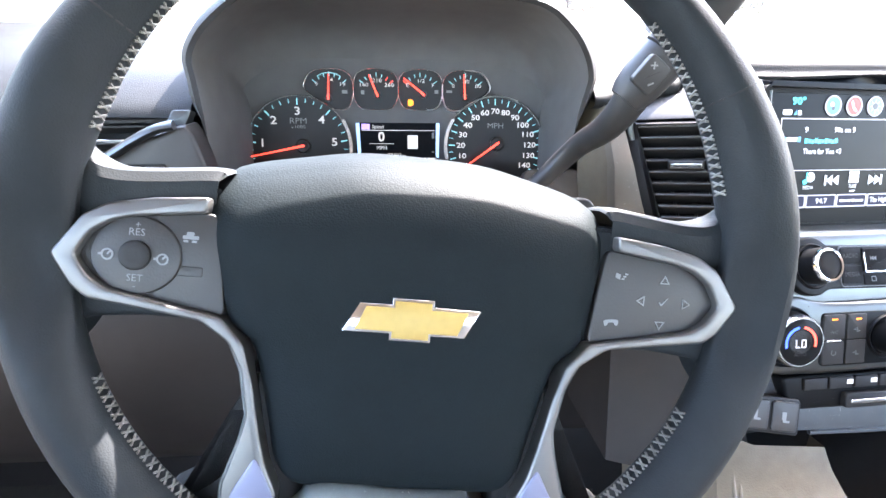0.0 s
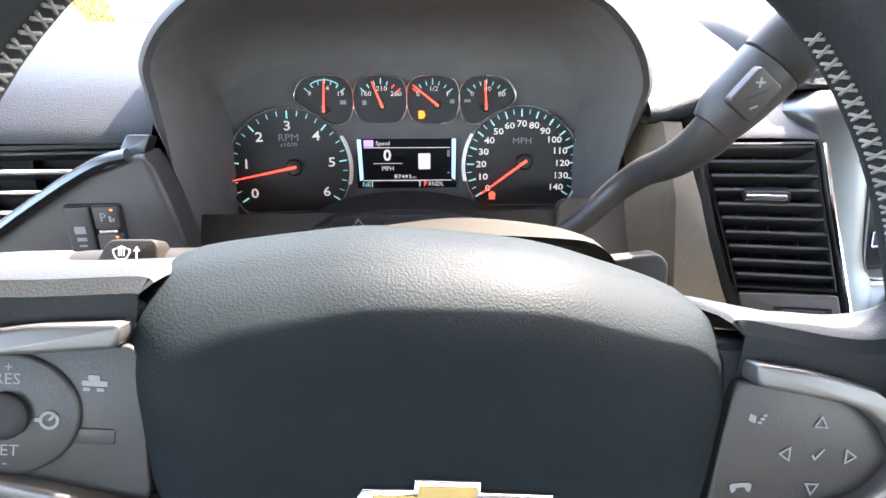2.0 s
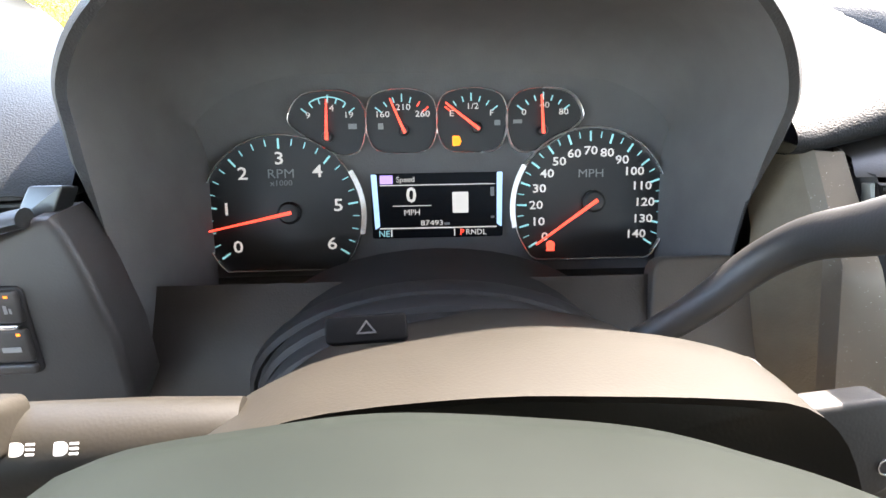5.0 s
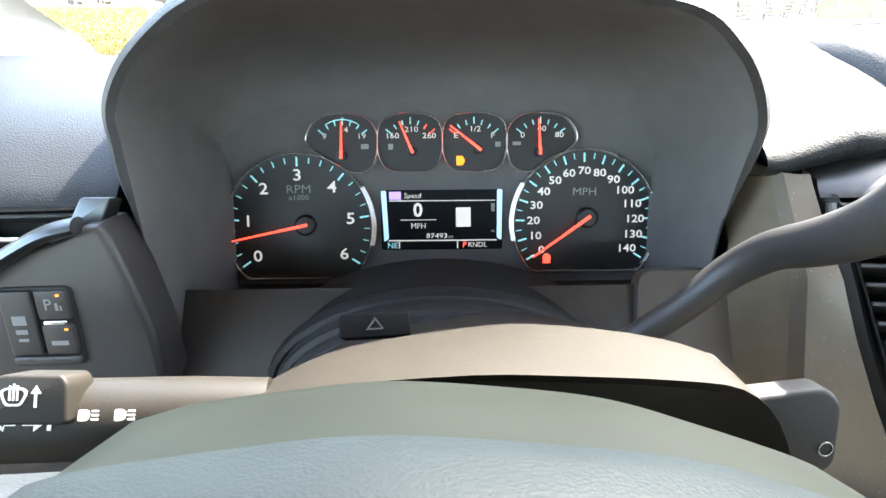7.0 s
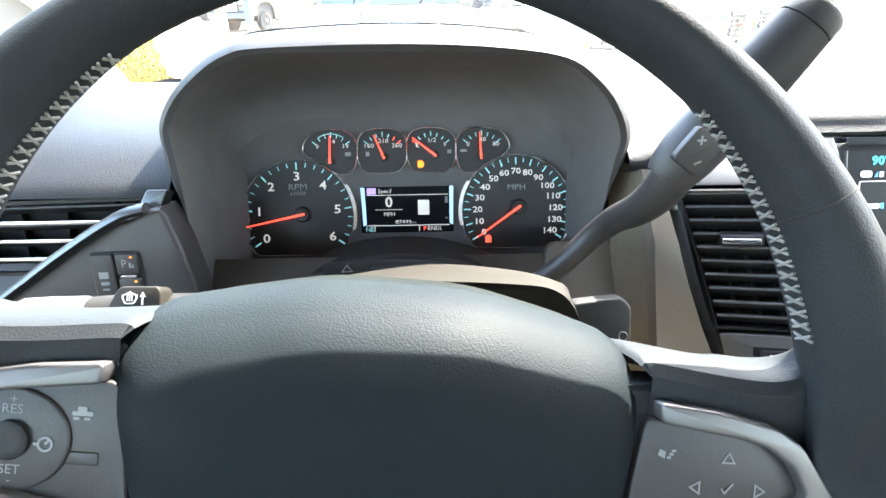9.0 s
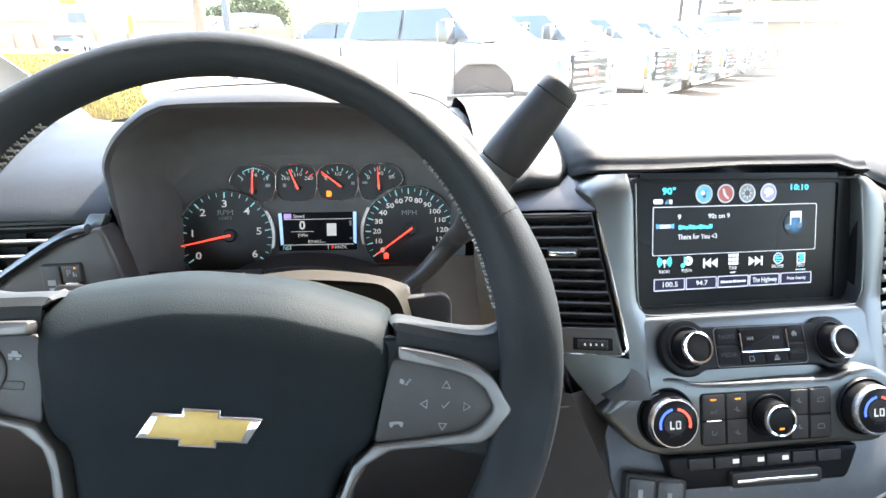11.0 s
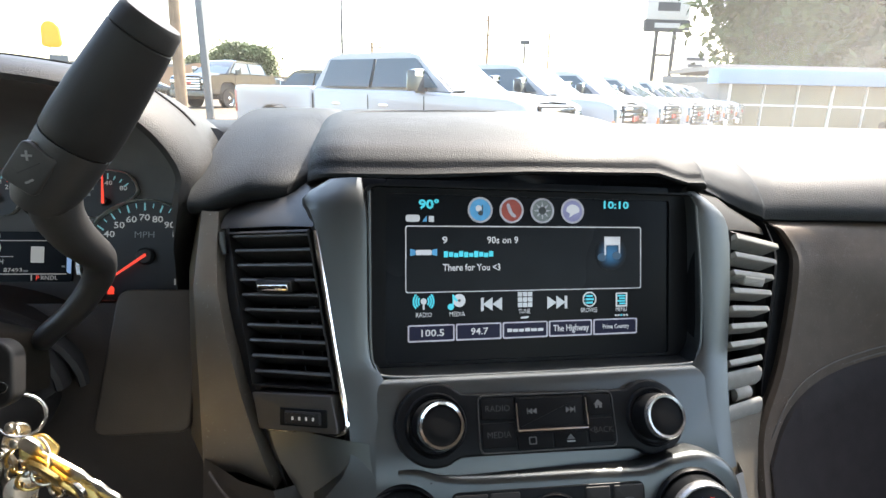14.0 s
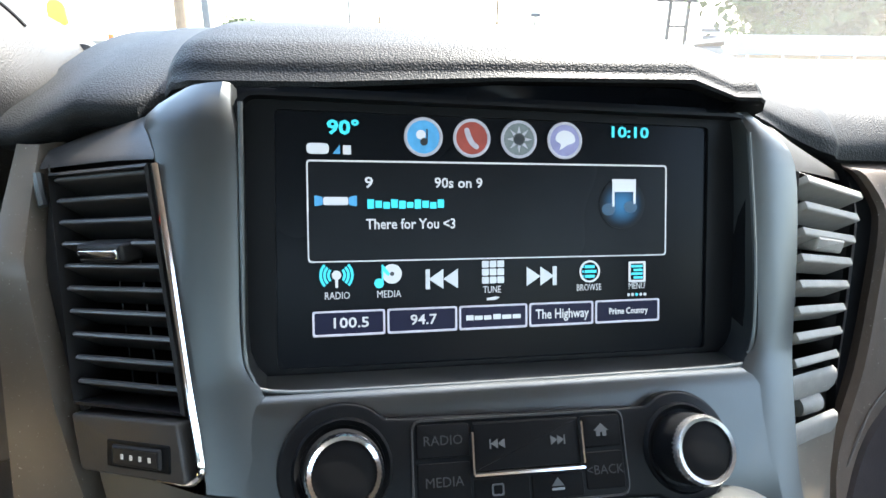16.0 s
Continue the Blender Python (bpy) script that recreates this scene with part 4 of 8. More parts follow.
for trim_pts, pad_pts, nm in ((TRIM_OUT, PAD, "left"), (mirror(TRIM_OUT), mirror(PAD), "right")):
    trim = part("spoke_trim", plate(rounded(trim_pts, 0.0022, 3), WHEEL, -0.012, 0.0058, 0.0014), WARM_SILVER, wheel, "satin champagne-silver trim chevron")
    s = -1 if nm == "left" else 1
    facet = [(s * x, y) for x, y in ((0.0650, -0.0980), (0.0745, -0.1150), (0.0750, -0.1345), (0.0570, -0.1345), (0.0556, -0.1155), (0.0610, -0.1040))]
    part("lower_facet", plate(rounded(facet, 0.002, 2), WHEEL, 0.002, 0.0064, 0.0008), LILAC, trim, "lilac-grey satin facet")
    lip_line = [(s * x, y) for x, y in ((0.0800, -0.0480), (0.0745, -0.0600), (0.0706, -0.0800), (0.0728, -0.0920), (0.0790, -0.1120), (0.0795, -0.1240), (0.0775, -0.1340))]
    part("bright_edge", tube([WHEEL @ Vector((x, y, 0.0030)) for x, y in lip_line], 0.0011, 8), SILVER, trim)
    pad = part("switch_pad", plate(rounded(pad_pts, 0.004, 3), WHEEL, -0.012, 0.0008, 0.001), DASH_HARD, wheel, "dark switch pad with pale symbols")
    s = -1 if nm == "left" else 1
    if nm == "left":
        part("cruise_dial", plate(circle(-0.1225, -0.0128, 0.0190, 40, 0.0172), WHEEL, 0.0, 0.0022, 0.001), DASH_HARD, pad)
        part("centre_button", lathe([(0.0065, 0), (0.0065, 0.0030), (0.0055, 0.0036), (0.003, 0.0034)], shift(WHEEL, -0.1225, -0.0128, 0.001), 24), BLACK, pad)
        lettering("legend", "RES", 0.0045, shift(WHEEL, -0.1225, -0.0028, 0.0024), GREY_INK, pad)
        lettering("legend", "+", 0.0042, shift(WHEEL, -0.1222, 0.0004, 0.0024), GREY_INK, pad)
        lettering("legend", "SET", 0.0045, shift(WHEEL, -0.1223, -0.0228, 0.0024), GREY_INK, pad)
        lettering("legend", "-", 0.0042, shift(WHEEL, -0.1223, -0.0262, 0.0024), GREY_INK, pad)
        for (x, y) in ((-0.1340, -0.0132), (-0.1112, -0.0137)):
            g = shift(WHEEL, x, y, 0.0024)
            bm = ring(circle(0, 0, 0.0026, 20), circle(0, 0, 0.0018, 20), g, 0, 0.0003, False, 20)
            add_plate(bm, rect(-0.0004, 0, 0.0004, 0.0024), shift(g, 0, 0, 0, -40), 0, 0.0003)
            add_plate(bm, rect(-0.0038, -0.0005, -0.0022, 0.0005), g, 0, 0.0003)
            part("cruise_symbol", bm, GREY_INK, pad)
        part("lane_button", plate(rect(-0.107, -0.0205, -0.0945, -0.0160, 0.001), WHEEL, 0.0, 0.0012, 0.0005), DASH_HARD, pad)
        g = shift(WHEEL, -0.1005, -0.0030, 0.001)
        bm = plate(rect(-0.0034, -0.0010, 0.0034, 0.0006, 0.0005), g, 0, 0.0003)
        add_plate(bm, rect(-0.0018, 0.0006, 0.0014, 0.0022, 0.0006), g, 0, 0.0003)
        add_plate(bm, rect(-0.003, -0.0024, -0.001, -0.0014), g, 0, 0.0003)
        add_plate(bm, rect(0.0006, -0.0024, 0.0026, -0.0014), g, 0, 0.0003)
        part("car_symbol", bm, GREY_INK, pad)
    else:
        for x, y, t in ((0.1200, -0.0038, 0), (0.1088, -0.0146, 90), (0.1318, -0.0146, -90), (0.1195, -0.0258, 180)):
            g = shift(WHEEL, x, y, 0.0010, t)
            part("arrow_symbol", ring([(-0.0026, -0.0018), (0.0026, -0.0018), (0, 0.0024)], [(-0.0017, -0.0013), (0.0017, -0.0013), (0, 0.0014)], g, 0, 0.0003, False, 30), GREY_INK, pad)
        g = shift(WHEEL, 0.1202, -0.0148, 0.0010)
        part("tick_symbol", plate([(-0.0022, 0.0001), (-0.0008, -0.0016), (0.0024, 0.0022), (0.0020, 0.0025), (-0.0008, -0.0007), (-0.0018, 0.0005)], g, 0, 0.0003), GREY_INK, pad)
        g = shift(WHEEL, 0.0978, -0.0030, 0.0010)
        bm = plate([(-0.003, -0.0012), (-0.0006, -0.0022), (-0.0004, 0.0002), (-0.0026, 0.0010)], g, 0, 0.0003)
        for k in range(3):
            add_plate(bm, rect(0.0002 + k * 0.0008, -0.0022 + k * 0.0012, 0.0016 + k * 0.0008, -0.0014 + k * 0.0012), g, 0, 0.0003)
        part("voice_symbol", bm, GREY_INK, pad)
        g = shift(WHEEL, 0.0950, -0.0262, 0.0010, 5)
        bm = plate(curve([(-0.0036, 0.0), (-0.003, 0.0014), (0.003, 0.0014), (0.0036, 0), (0.0030, -0.0016), (0.0018, -0.0010), (0.0014, 0.0), (-0.0014, 0.0), (-0.0018, -0.001), (-0.003, -0.0016)], 2), g, 0, 0.0003)
        part("phone_symbol", bm, GREY_INK, pad)

# ---- steering column ----
column = thing("steering_column", "dark grey plastic steering column shroud with a hazard switch on top", "steering column", at=(0.03, 0.40, 1.22))


UP_LIP = [(-0.100, -0.010), (-0.095, 0.010), (-0.080, 0.025), (-0.060, 0.035), (-0.0385, 0.0400), (0.0, 0.0418), (0.030, 0.0405), (0.063, 0.0380), (0.083, 0.0345), (0.094, 0.024), (0.099, 0.006), (0.100, -0.010)]
UP_TOP = [(-0.110, -0.010), (-0.100, 0.008), (-0.082, 0.0235), (-0.067, 0.0325), (-0.043, 0.041), (0.0, 0.0468), (0.030, 0.0478), (0.070, 0.0428), (0.092, 0.0368), (0.102, 0.030), (0.107, 0.010), (0.108, -0.010)]


def shroud_row(f, w, scale=1.0, dy=0.0):
    pts = [((a[0] + (b[0] - a[0]) * f) * scale, (a[1] + (b[1] - a[1]) * f) * scale + dy, 0) for a, b in zip(UP_LIP, UP_TOP)]
    return [COLUMN @ Vector((p.x, p.y, w)) for p in curve(pts, 3, closed=False)]


shroud = [shroud_row(0, -0.105, 0.6, 0.006), shroud_row(0, -0.104, 0.93, 0.0), shroud_row(0, -0.1005, 0.99, 0.0), shroud_row(0, -0.1000, 1.0, 0.0), shroud_row(0.35, -0.115), shroud_row(0.75, -0.133), shroud_row(1, -0.148), shroud_row(1, -0.156, 0.985), shroud_row(1, -0.162, 0.93), shroud_row(1, -0.180, 0.86), shroud_row(1, -0.24, 0.84)]
part("upper_shroud", loft(shroud), SHROUD, column, "dusty sunlit upper shroud")
LOWR = [(-0.115, -0.012), (-0.112, -0.03), (-0.08, -0.06), (0, -0.075), (0.07, -0.062), (0.096, -0.03), (0.098, -0.012)]
low = [[COLUMN @ Vector((p.x, p.y, w)) for p in curve([(x * f, y * f, 0) for x, y in LOWR], 3, closed=False)] for w, f in ((-0.100, 0.6), (-0.101, 0.9), (-0.15, 0.98), (-0.30, 0.8))]
part("lower_shroud", loft(low), BLACK, column)
hazard_m = frame_at((-0.012, 0.402, 1.2752), (0.995, 0.03, 0.03), (0.0, 0.62, 0.78)) @ Matrix.Scale(0.82, 4)
hz = part("hazard_button", plate(rect(-0.0190, -0.0075, 0.0185, 0.0055, 0.003), hazard_m, -0.008, 0.0010, 0.0012), KEY_BLACK, column)
part("hazard_triangle", ring([(-0.0048, -0.0034), (0.0048, -0.0034), (0, 0.0030)], [(-0.0033, -0.0026), (0.0033, -0.0026), (0, 0.0015)], hazard_m, 0.0009, 0.0013, False, 30), DIM_INK, hz)
# arched boot between the column and the gauges
for rx, rz, y0, z0 in ((0.101, 0.060, 0.475, 1.188), (0.093, 0.055, 0.462, 1.192), (0.086, 0.049, 0.445, 1.198)):
    pts = [(0.017 + rx * math.cos(radians(a)), y0, z0 + rz * math.sin(radians(a))) for a in range(0, 181, 9)]
    part("boot_rib", tube(pts, (0.008, 0.004), 8), BLACK, column)
boot = [[(0.017 + rx * math.cos(radians(a)), y, 1.192 + rz * math.sin(radians(a))) for a in range(0, 181, 9)] for rx, rz, y in ((0.084, 0.046, 0.40), (0.093, 0.054, 0.465), (0.104, 0.058, 0.52))]
part("boot", loft(boot), BLACK, column)

# ---- turn signal stalk ----
stalk = thing("turn_signal_stalk", "dark grey turn signal and wiper stalk with white symbols", "stalk", at=(-0.13, 0.345, 1.262))
part("stalk_body", tube([(-0.045, 0.353, 1.270), (-0.070, 0.350, 1.2715), (-0.100, 0.348, 1.272), (-0.140, 0.347, 1.272), (-0.146, 0.3468, 1.272)], [(0.011, 0.012), (0.0128, 0.0132), (0.0135, 0.0138), (0.0135, 0.0138), (0.0130, 0.0133)], 24), SHROUD, stalk)
collar = bmesh.new()
NC = 32
rows_ = []
for x, r in ((-0.1475, 0.0120), (-0.1485, 0.0138), (-0.1700, 0.0136), (-0.1850, 0.0128), (-0.1880, 0.0100)):
    rows_.append([collar.verts.new((x, 0.3468 - (0.148 + x) * 0.02 + r * (1.0 - 0.05 * (k % 2)) * math.cos(2 * math.pi * k / NC), 1.272 + r * (1.0 - 0.05 * (k % 2)) * math.sin(2 * math.pi * k / NC))) for k in range(NC)])
for a_, b_ in zip(rows_, rows_[1:]):
    for k in range(NC):
        collar.faces.new((a_[k - 1], a_[k], b_[k], b_[k - 1]))
collar.faces.new(rows_[-1])
collar.faces.new(list(reversed(rows_[0])))
part("twist_collar", collar, DASH_GREY, stalk, "ribbed grey twist collar", 20)
sm = frame_at((-0.1165, 0.3365, 1.2850), (1, -0.03, 0), (0.0, 0.50, 0.87))
lever = part("wiper_lever", plate(rounded([(-0.0160, -0.004), (0.0155, -0.004), (0.0150, 0.0085), (0.0130, 0.0115), (-0.0065, 0.0115), (-0.0090, 0.0095)], 0.0022), sm, -0.012, 0.001, 0.0012), SHROUD, stalk)
bm = ring(curve([(-0.0042, 0.0018), (0.0, 0.0030), (0.0042, 0.0018), (0.0026, -0.0024), (0, -0.0028), (-0.0026, -0.0024)], 3), curve([(-0.0034, 0.0014), (0.0, 0.0024), (0.0034, 0.0014), (0.0021, -0.0019), (0, -0.0022), (-0.0021, -0.0019)], 3), shift(sm, -0.0015, 0.0048, 0.0012), 0, 0.0003, False)
for x, h in ((-0.0012, 0.0034), (0.0012, 0.0034), (0.0, 0.0040)):
    add_plate(bm, rect(x - 0.0003, -0.0012, x + 0.0003, h), shift(sm, -0.0015, 0.0048, 0.0012), 0, 0.0003)
add_plate(bm, [(-0.0004, -0.0032), (0.0004, -0.0032), (0.0004, 0.0010), (0.0016, 0.0010), (0, 0.0034), (-0.0016, 0.0010), (-0.0004, 0.0010)], shift(sm, 0.0055, 0.0048, 0.0012), 0, 0.0003)
part("wiper_symbol", bm, WHITE_INK, lever)
sy = frame_at((-0.1165, 0.3372, 1.2800), (1, -0.01, 0), (0.0, 0.59, 0.81))
ARROW = [(-0.0036, -0.0009), (0.0, -0.0009), (0.0, -0.0026), (0.0034, 0.0), (0.0, 0.0026), (0.0, 0.0009), (-0.0036, 0.0009)]
part("arrow_symbol", ring([(-x, y) for x, y in reversed(ARROW)], [(-x * 0.72 + 0.0002, y * 0.62) for x, y in reversed(ARROW)], shift(sy, -0.0066, 0.0, 0.0006), 0, 0.0003, False), WHITE_INK, stalk)
bm = plate(ARROW, shift(sy, 0.0030, 0.0, 0.0006), 0, 0.0003)
add_plate(bm, rect(0.0072, -0.0024, 0.0084, 0.0024), shift(sy, 0, 0, 0.0006), 0, 0.0003)
part("arrow_symbol", bm, WHITE_INK, stalk)
for x in (0.0195, 0.0310):
    bm = plate(rounded([(-0.0030, -0.0018), (-0.0006, -0.0018), (0.0006, -0.0010), (0.0006, 0.0010), (-0.0006, 0.0018), (-0.0030, 0.0018)], 0.0007), shift(sy, x, 0.0022, 0.0006), 0, 0.0003)
    for dy in (-0.0013, 0.0, 0.0013):
        add_plate(bm, rect(0.0012, dy - 0.0003, 0.0034, dy + 0.0003), shift(sy, x, 0.0022, 0.0006), 0, 0.0003)
    part("lamp_symbol", bm, WHITE_INK, stalk)
bars("delay_marks", [(-0.0285, 0.0012, -0.0230, 0.0022), (-0.0285, -0.0008, -0.0230, 0.0002), (-0.0285, -0.0060, -0.0262, -0.0036)], shift(sy, 0, 0, 0.0006), WHITE_INK, stalk)

# ---- gear lever ----
LEVER_GREY = material("dark_lever_plastic", (0.024, 0.0235, 0.0235), 0.45, vary=0.12, scale=60, bump=0.12, bump_scale=900)
gear = thing("gear_lever", "black column gear lever with a ribbed grip and plus-minus buttons", "gear lever", at=(0.12, 0.44, 1.245))
gp = curve([(0.112, 0.445, 1.234), (0.1185, 0.441, 1.241), (0.138, 0.440, 1.2575), (0.156, 0.437, 1.279), (0.1665, 0.424, 1.297), (0.1715, 0.404, 1.310), (0.174, 0.386, 1.323), (0.177, 0.372, 1.338), (0.181, 0.366, 1.354)], 5, closed=False)
part("lever_shaft", tube(gp, [0.0062 + 0.0062 * (i / (len(gp) - 1)) for i in range(len(gp))], 16, up=(0, 1, 0)), LEVER_GREY, gear)
g0, g1 = Vector((0.172, 0.3655, 1.342)), Vector((0.236, 0.3645, 1.4285))
ax = (g1 - g0)
neck_pts = [g0 + ax * f for f in (0, 0.05, 0.15, 0.30, 0.345)]
part("neck", tube(neck_pts, [(0.0115, 0.011), (0.0140, 0.013), (0.0158, 0.0145), (0.0168, 0.0152), (0.0168, 0.0152)], 20, up=(0, 1, 0)), LEVER_GREY, gear)
grip_pts = [g0 + ax * f for f in (0.35, 0.36, 0.45, 0.60, 0.78, 0.895, 0.90, 0.905, 0.98, 1.0)]
part("grip", tube(grip_pts, [(0.0162, 0.0147), (0.0172, 0.0155), (0.0175, 0.0157), (0.0170, 0.0152), (0.0158, 0.0143), (0.0150, 0.0135), (0.0142, 0.0128), (0.0149, 0.0134), (0.0142, 0.0128), (0.0128, 0.0115)], 20, up=(0, 1, 0)), BLACK, gear)
gm = frame_at(g0 + ax * 0.19 + Vector((-0.0035, -0.0152, 0.0030)), (0.80, 0.0, -0.60), (0.60, 0.03, 0.80))
but = part("shift_button", plate(rect(-0.0085, -0.0105, 0.0085, 0.0105, 0.003), gm, -0.004, 0.0010, 0.001), LEVER_GREY, gear)
bm = plate(rect(-0.0023, -0.0005, 0.0023, 0.0005), shift(gm, -0.0030, 0.0050, 0.0011, 37), 0, 0.0003)
add_plate(bm, rect(-0.0005, -0.0023, 0.0005, 0.0023), shift(gm, -0.0030, 0.0050, 0.00112, 37), 0, 0.0003)
part("plus_sign", bm, GREY_INK, but)
part("minus_sign", plate(rect(-0.0020, -0.0005, 0.0020, 0.0005), shift(gm, 0.0035, -0.0045, 0.0011, 60), 0, 0.0003), GREY_INK, but)
part("button_split", plate(rect(-0.0055, -0.0002, 0.0055, 0.0002), shift(gm, 0.0002, 0.0003, 0.0010, 60), 0, 0.0003), FAINT_INK, but)

# ---- ignition key ----
part("ignition_barrel", lathe([(0.017, -0.02), (0.017, 0.0), (0.014, 0.003), (0.012, 0.001)], frame_at((0.123, 0.372, 1.258), (0, 1, 0.3), (0, -0.3, 1)), 24), BLACK, column)
key = thing("ignition_key", "black plastic car key head in the ignition lock", "key", at=(0.14, 0.355, 1.258))
km = frame_at((0.140, 0.352, 1.2585), (0.999, 0.03, -0.02), (0.02, 0.25, 0.97))
part("key_head", plate(rounded([(-0.018, -0.016), (0.010, -0.017), (0.018, -0.012), (0.018, 0.012), (0.012, 0.018), (-0.018, 0.015)], 0.005), km, -0.005, 0.005, 0.002), BLACK, key)
part("key_eye", ring(circle(0.013, -0.005, 0.0030, 20), circle(0.013, -0.005, 0.0022, 20), km, 0.004, 0.0056, True, 20), DARK_CHROME, key)
KEY_STEEL = material("nickel_key", (0.62, 0.58, 0.50), 0.28, metal=1.0, vary=0.15, scale=150)
BRASS = material("brass_key", (0.75, 0.52, 0.18), 0.3, metal=1.0, vary=0.15, scale=150)
bunch = thing("key_bunch", "bunch of nickel and brass keys on split rings", "keys", at=(0.155, 0.368, 1.222))
RINGS = ((0.1480, 0.362, 1.2295, 0.0115, 82, 18, DARK_CHROME), (0.1530, 0.360, 1.2060, 0.0112, 78, -25, KEY_STEEL), (0.1465, 0.364, 1.2030, 0.0098, 96, 30, BRASS), (0.1585, 0.358, 1.1985, 0.0070, 70, 55, KEY_STEEL),
         (0.1415, 0.366, 1.2150, 0.0062, 84, -50, KEY_STEEL), (0.1500, 0.357, 1.1935, 0.0060, 100, 20, BRASS), (0.1400, 0.362, 1.1960, 0.0050, 88, 64, KEY_STEEL), (0.1640, 0.356, 1.1890, 0.0048, 80, -15, KEY_STEEL))
for x, y, z, r, tip, turn, mat in RINGS:
    m = Matrix.Translation((x, y, z)) @ Euler((radians(tip), 0, radians(turn))).to_matrix().to_4x4()
    part("split_ring", tube([m @ Vector((math.cos(k * math.pi / 13) * r, math.sin(k * math.pi / 13) * r, 0.0007 * k / 26)) for k in range(28)], 0.0009, 8), mat, bunch)
# keys: head place, turn in the hanging plane, lean, metal, blade length, head width
KEY_SET = ((0.1545, 0.356, 1.2150, 226.5, 3, KEY_STEEL, 0.058, 0.45), (0.1575, 0.359, 1.2080, 222, -8, BRASS, 0.046, 0.8), (0.1620, 0.353, 1.1985, 216, 12, BRASS, 0.034, 1.0),
           (0.1715, 0.357, 1.1820, 180, 10, KEY_STEEL, 0.040, 0.85), (0.1430, 0.358, 1.1830, 176, -14, KEY_STEEL, 0.040, 0.8), (0.1345, 0.364, 1.1990, 166, 12, KEY_STEEL, 0.034, 0.75),
           (0.1490, 0.366, 1.1900, 188, 26, BRASS, 0.030, 0.7), (0.1380, 0.369, 1.2120, 158, -20, KEY_STEEL, 0.030, 0.6))
for x, y, z, turn, lean, mat, ln, wd in KEY_SET:
    m = Matrix.Translation((x, y, z)) @ Euler((radians(90 + lean), 0, 0)).to_matrix().to_4x4() @ Matrix.Rotation(radians(turn), 4, 'Z') @ Matrix.Rotation(radians(lean * 2.2), 4, 'Y')
    blade = rounded([(-0.0038 * wd, 0.006), (-0.0038, ln * 0.5), (-0.0024, ln * 0.6), (-0.0036, ln * 0.7), (-0.0024, ln * 0.8), (-0.0030, ln * 0.9), (0, ln), (0.0034, ln * 0.92), (0.0038, ln * 0.4), (0.0045 * wd, 0.006), (0.0098 * wd, 0.003), (0.0098 * wd, -0.009 * wd), (0.005 * wd, -0.014 * wd), (-0.005 * wd, -0.014 * wd), (-0.0098 * wd, -0.009 * wd), (-0.0098 * wd, 0.003)], 0.0015, 2)
    part("key", plate(blade, m, -0.0011, 0.0011, 0.0004), mat, bunch)
# small links between the rings
for x, y, z in ((0.1425, 0.361, 1.2235), (0.1465, 0.357, 1.2165), (0.1345, 0.362, 1.2065), (0.1510, 0.355, 1.2000), (0.1425, 0.359, 1.1895), (0.1570, 0.354, 1.2030)):
    part("link", lathe([(0.0001, -0.0032), (0.0020, -0.0024), (0.0027, 0), (0.0020, 0.0024), (0.0001, 0.0032)], frame_at((x, y, z), (1, 0.3, 0.2), (-0.2, 0.1, 1)), 14), KEY_STEEL, bunch)

# ---- instrument cluster ----
cluster = thing("instrument_cluster", "black instrument cluster with six chrome-ringed gauges and a small display", "instrument cluster", at=(0.02, 0.578, 1.26))
panel_line = rounded([(-0.180, -0.060), (0.180, -0.060), (0.180, 0.112), (-0.180, 0.112)], 0.03, 4)
part("cluster_panel", plate(panel_line, CLUSTER, -0.02, -0.003), HOOD_GREY, cluster)
part("lower_panel", loft([[CLUSTER @ Vector((x, v, w)) for v, w in ((-0.052, -0.0028), (-0.058, -0.0020), (-0.064, 0.0010), (-0.072, 0.0060), (-0.085, 0.0130), (-0.105, 0.0240), (-0.16, 0.0480))] for x in (-0.19, -0.1, 0.0, 0.1, 0.19)]), BLACK, cluster)


def cut_circle(cx, cy, r, bottom, n=56):
    pts = circle(cx, cy, r, n)
    return [Vector((p.x, max(p.y, bottom))) for p in pts]


def dial(name, label, cx, cy, r, bottom, zero, full, steps, major, numbers, num_r, num_size, pivot, tip, words):
    d = part(name, plate(cut_circle(cx, cy, r, bottom), CLUSTER, -0.003, -0.001), DIAL, cluster, label)
    rg = ring(cut_circle(cx, cy, r + 0.0009, bottom - 0.0008), cut_circle(cx, cy, r - 0.0003, bottom + 0.0003), CLUSTER, -0.003, 0.003, True, 96)
    part("chrome_ring", rg, DIAL_RING, d, "thin chrome ring")
    for k in range(steps + 1):
        a = zero + (full - zero) * k / steps
        big = k % major == 0
        m = shift(CLUSTER, cx, cy, 0, -a)
        part("tick", plate(rect(-0.00062 if big else -0.00034, r - (0.0088 if big else 0.0064), 0.00062 if big else 0.00034, r - 0.0022), m, -0.001, -0.0006), CYAN_INK, d)
    for k, txt in enumerate(numbers):
        a = radians(zero + (full - zero) * k / (len(numbers) - 1))
        lettering("numeral", txt, num_size, shift(CLUSTER, cx + num_r * math.sin(a), cy + num_r * math.cos(a), -0.0005), WHITE_INK, d, bold=0.00012, stretch=1.22)
    for txt, x, y, s in words:
        lettering("legend", txt, s, shift(CLUSTER, x, y, -0.0005), GREY_INK, d, stretch=1.15)
    needle(d, pivot, tip, 0.0019, 0.0075)
    side = 1 if cx < 0 else -1
    part("ring_crescent", arc_band(r - 0.0004, r + 0.0030, *sorted((side * 58, side * 104)), shift(CLUSTER, cx, cy, 0.0), -0.001, 0.0032), DIAL_RING, d, "bright widened part of the ring")
    return d


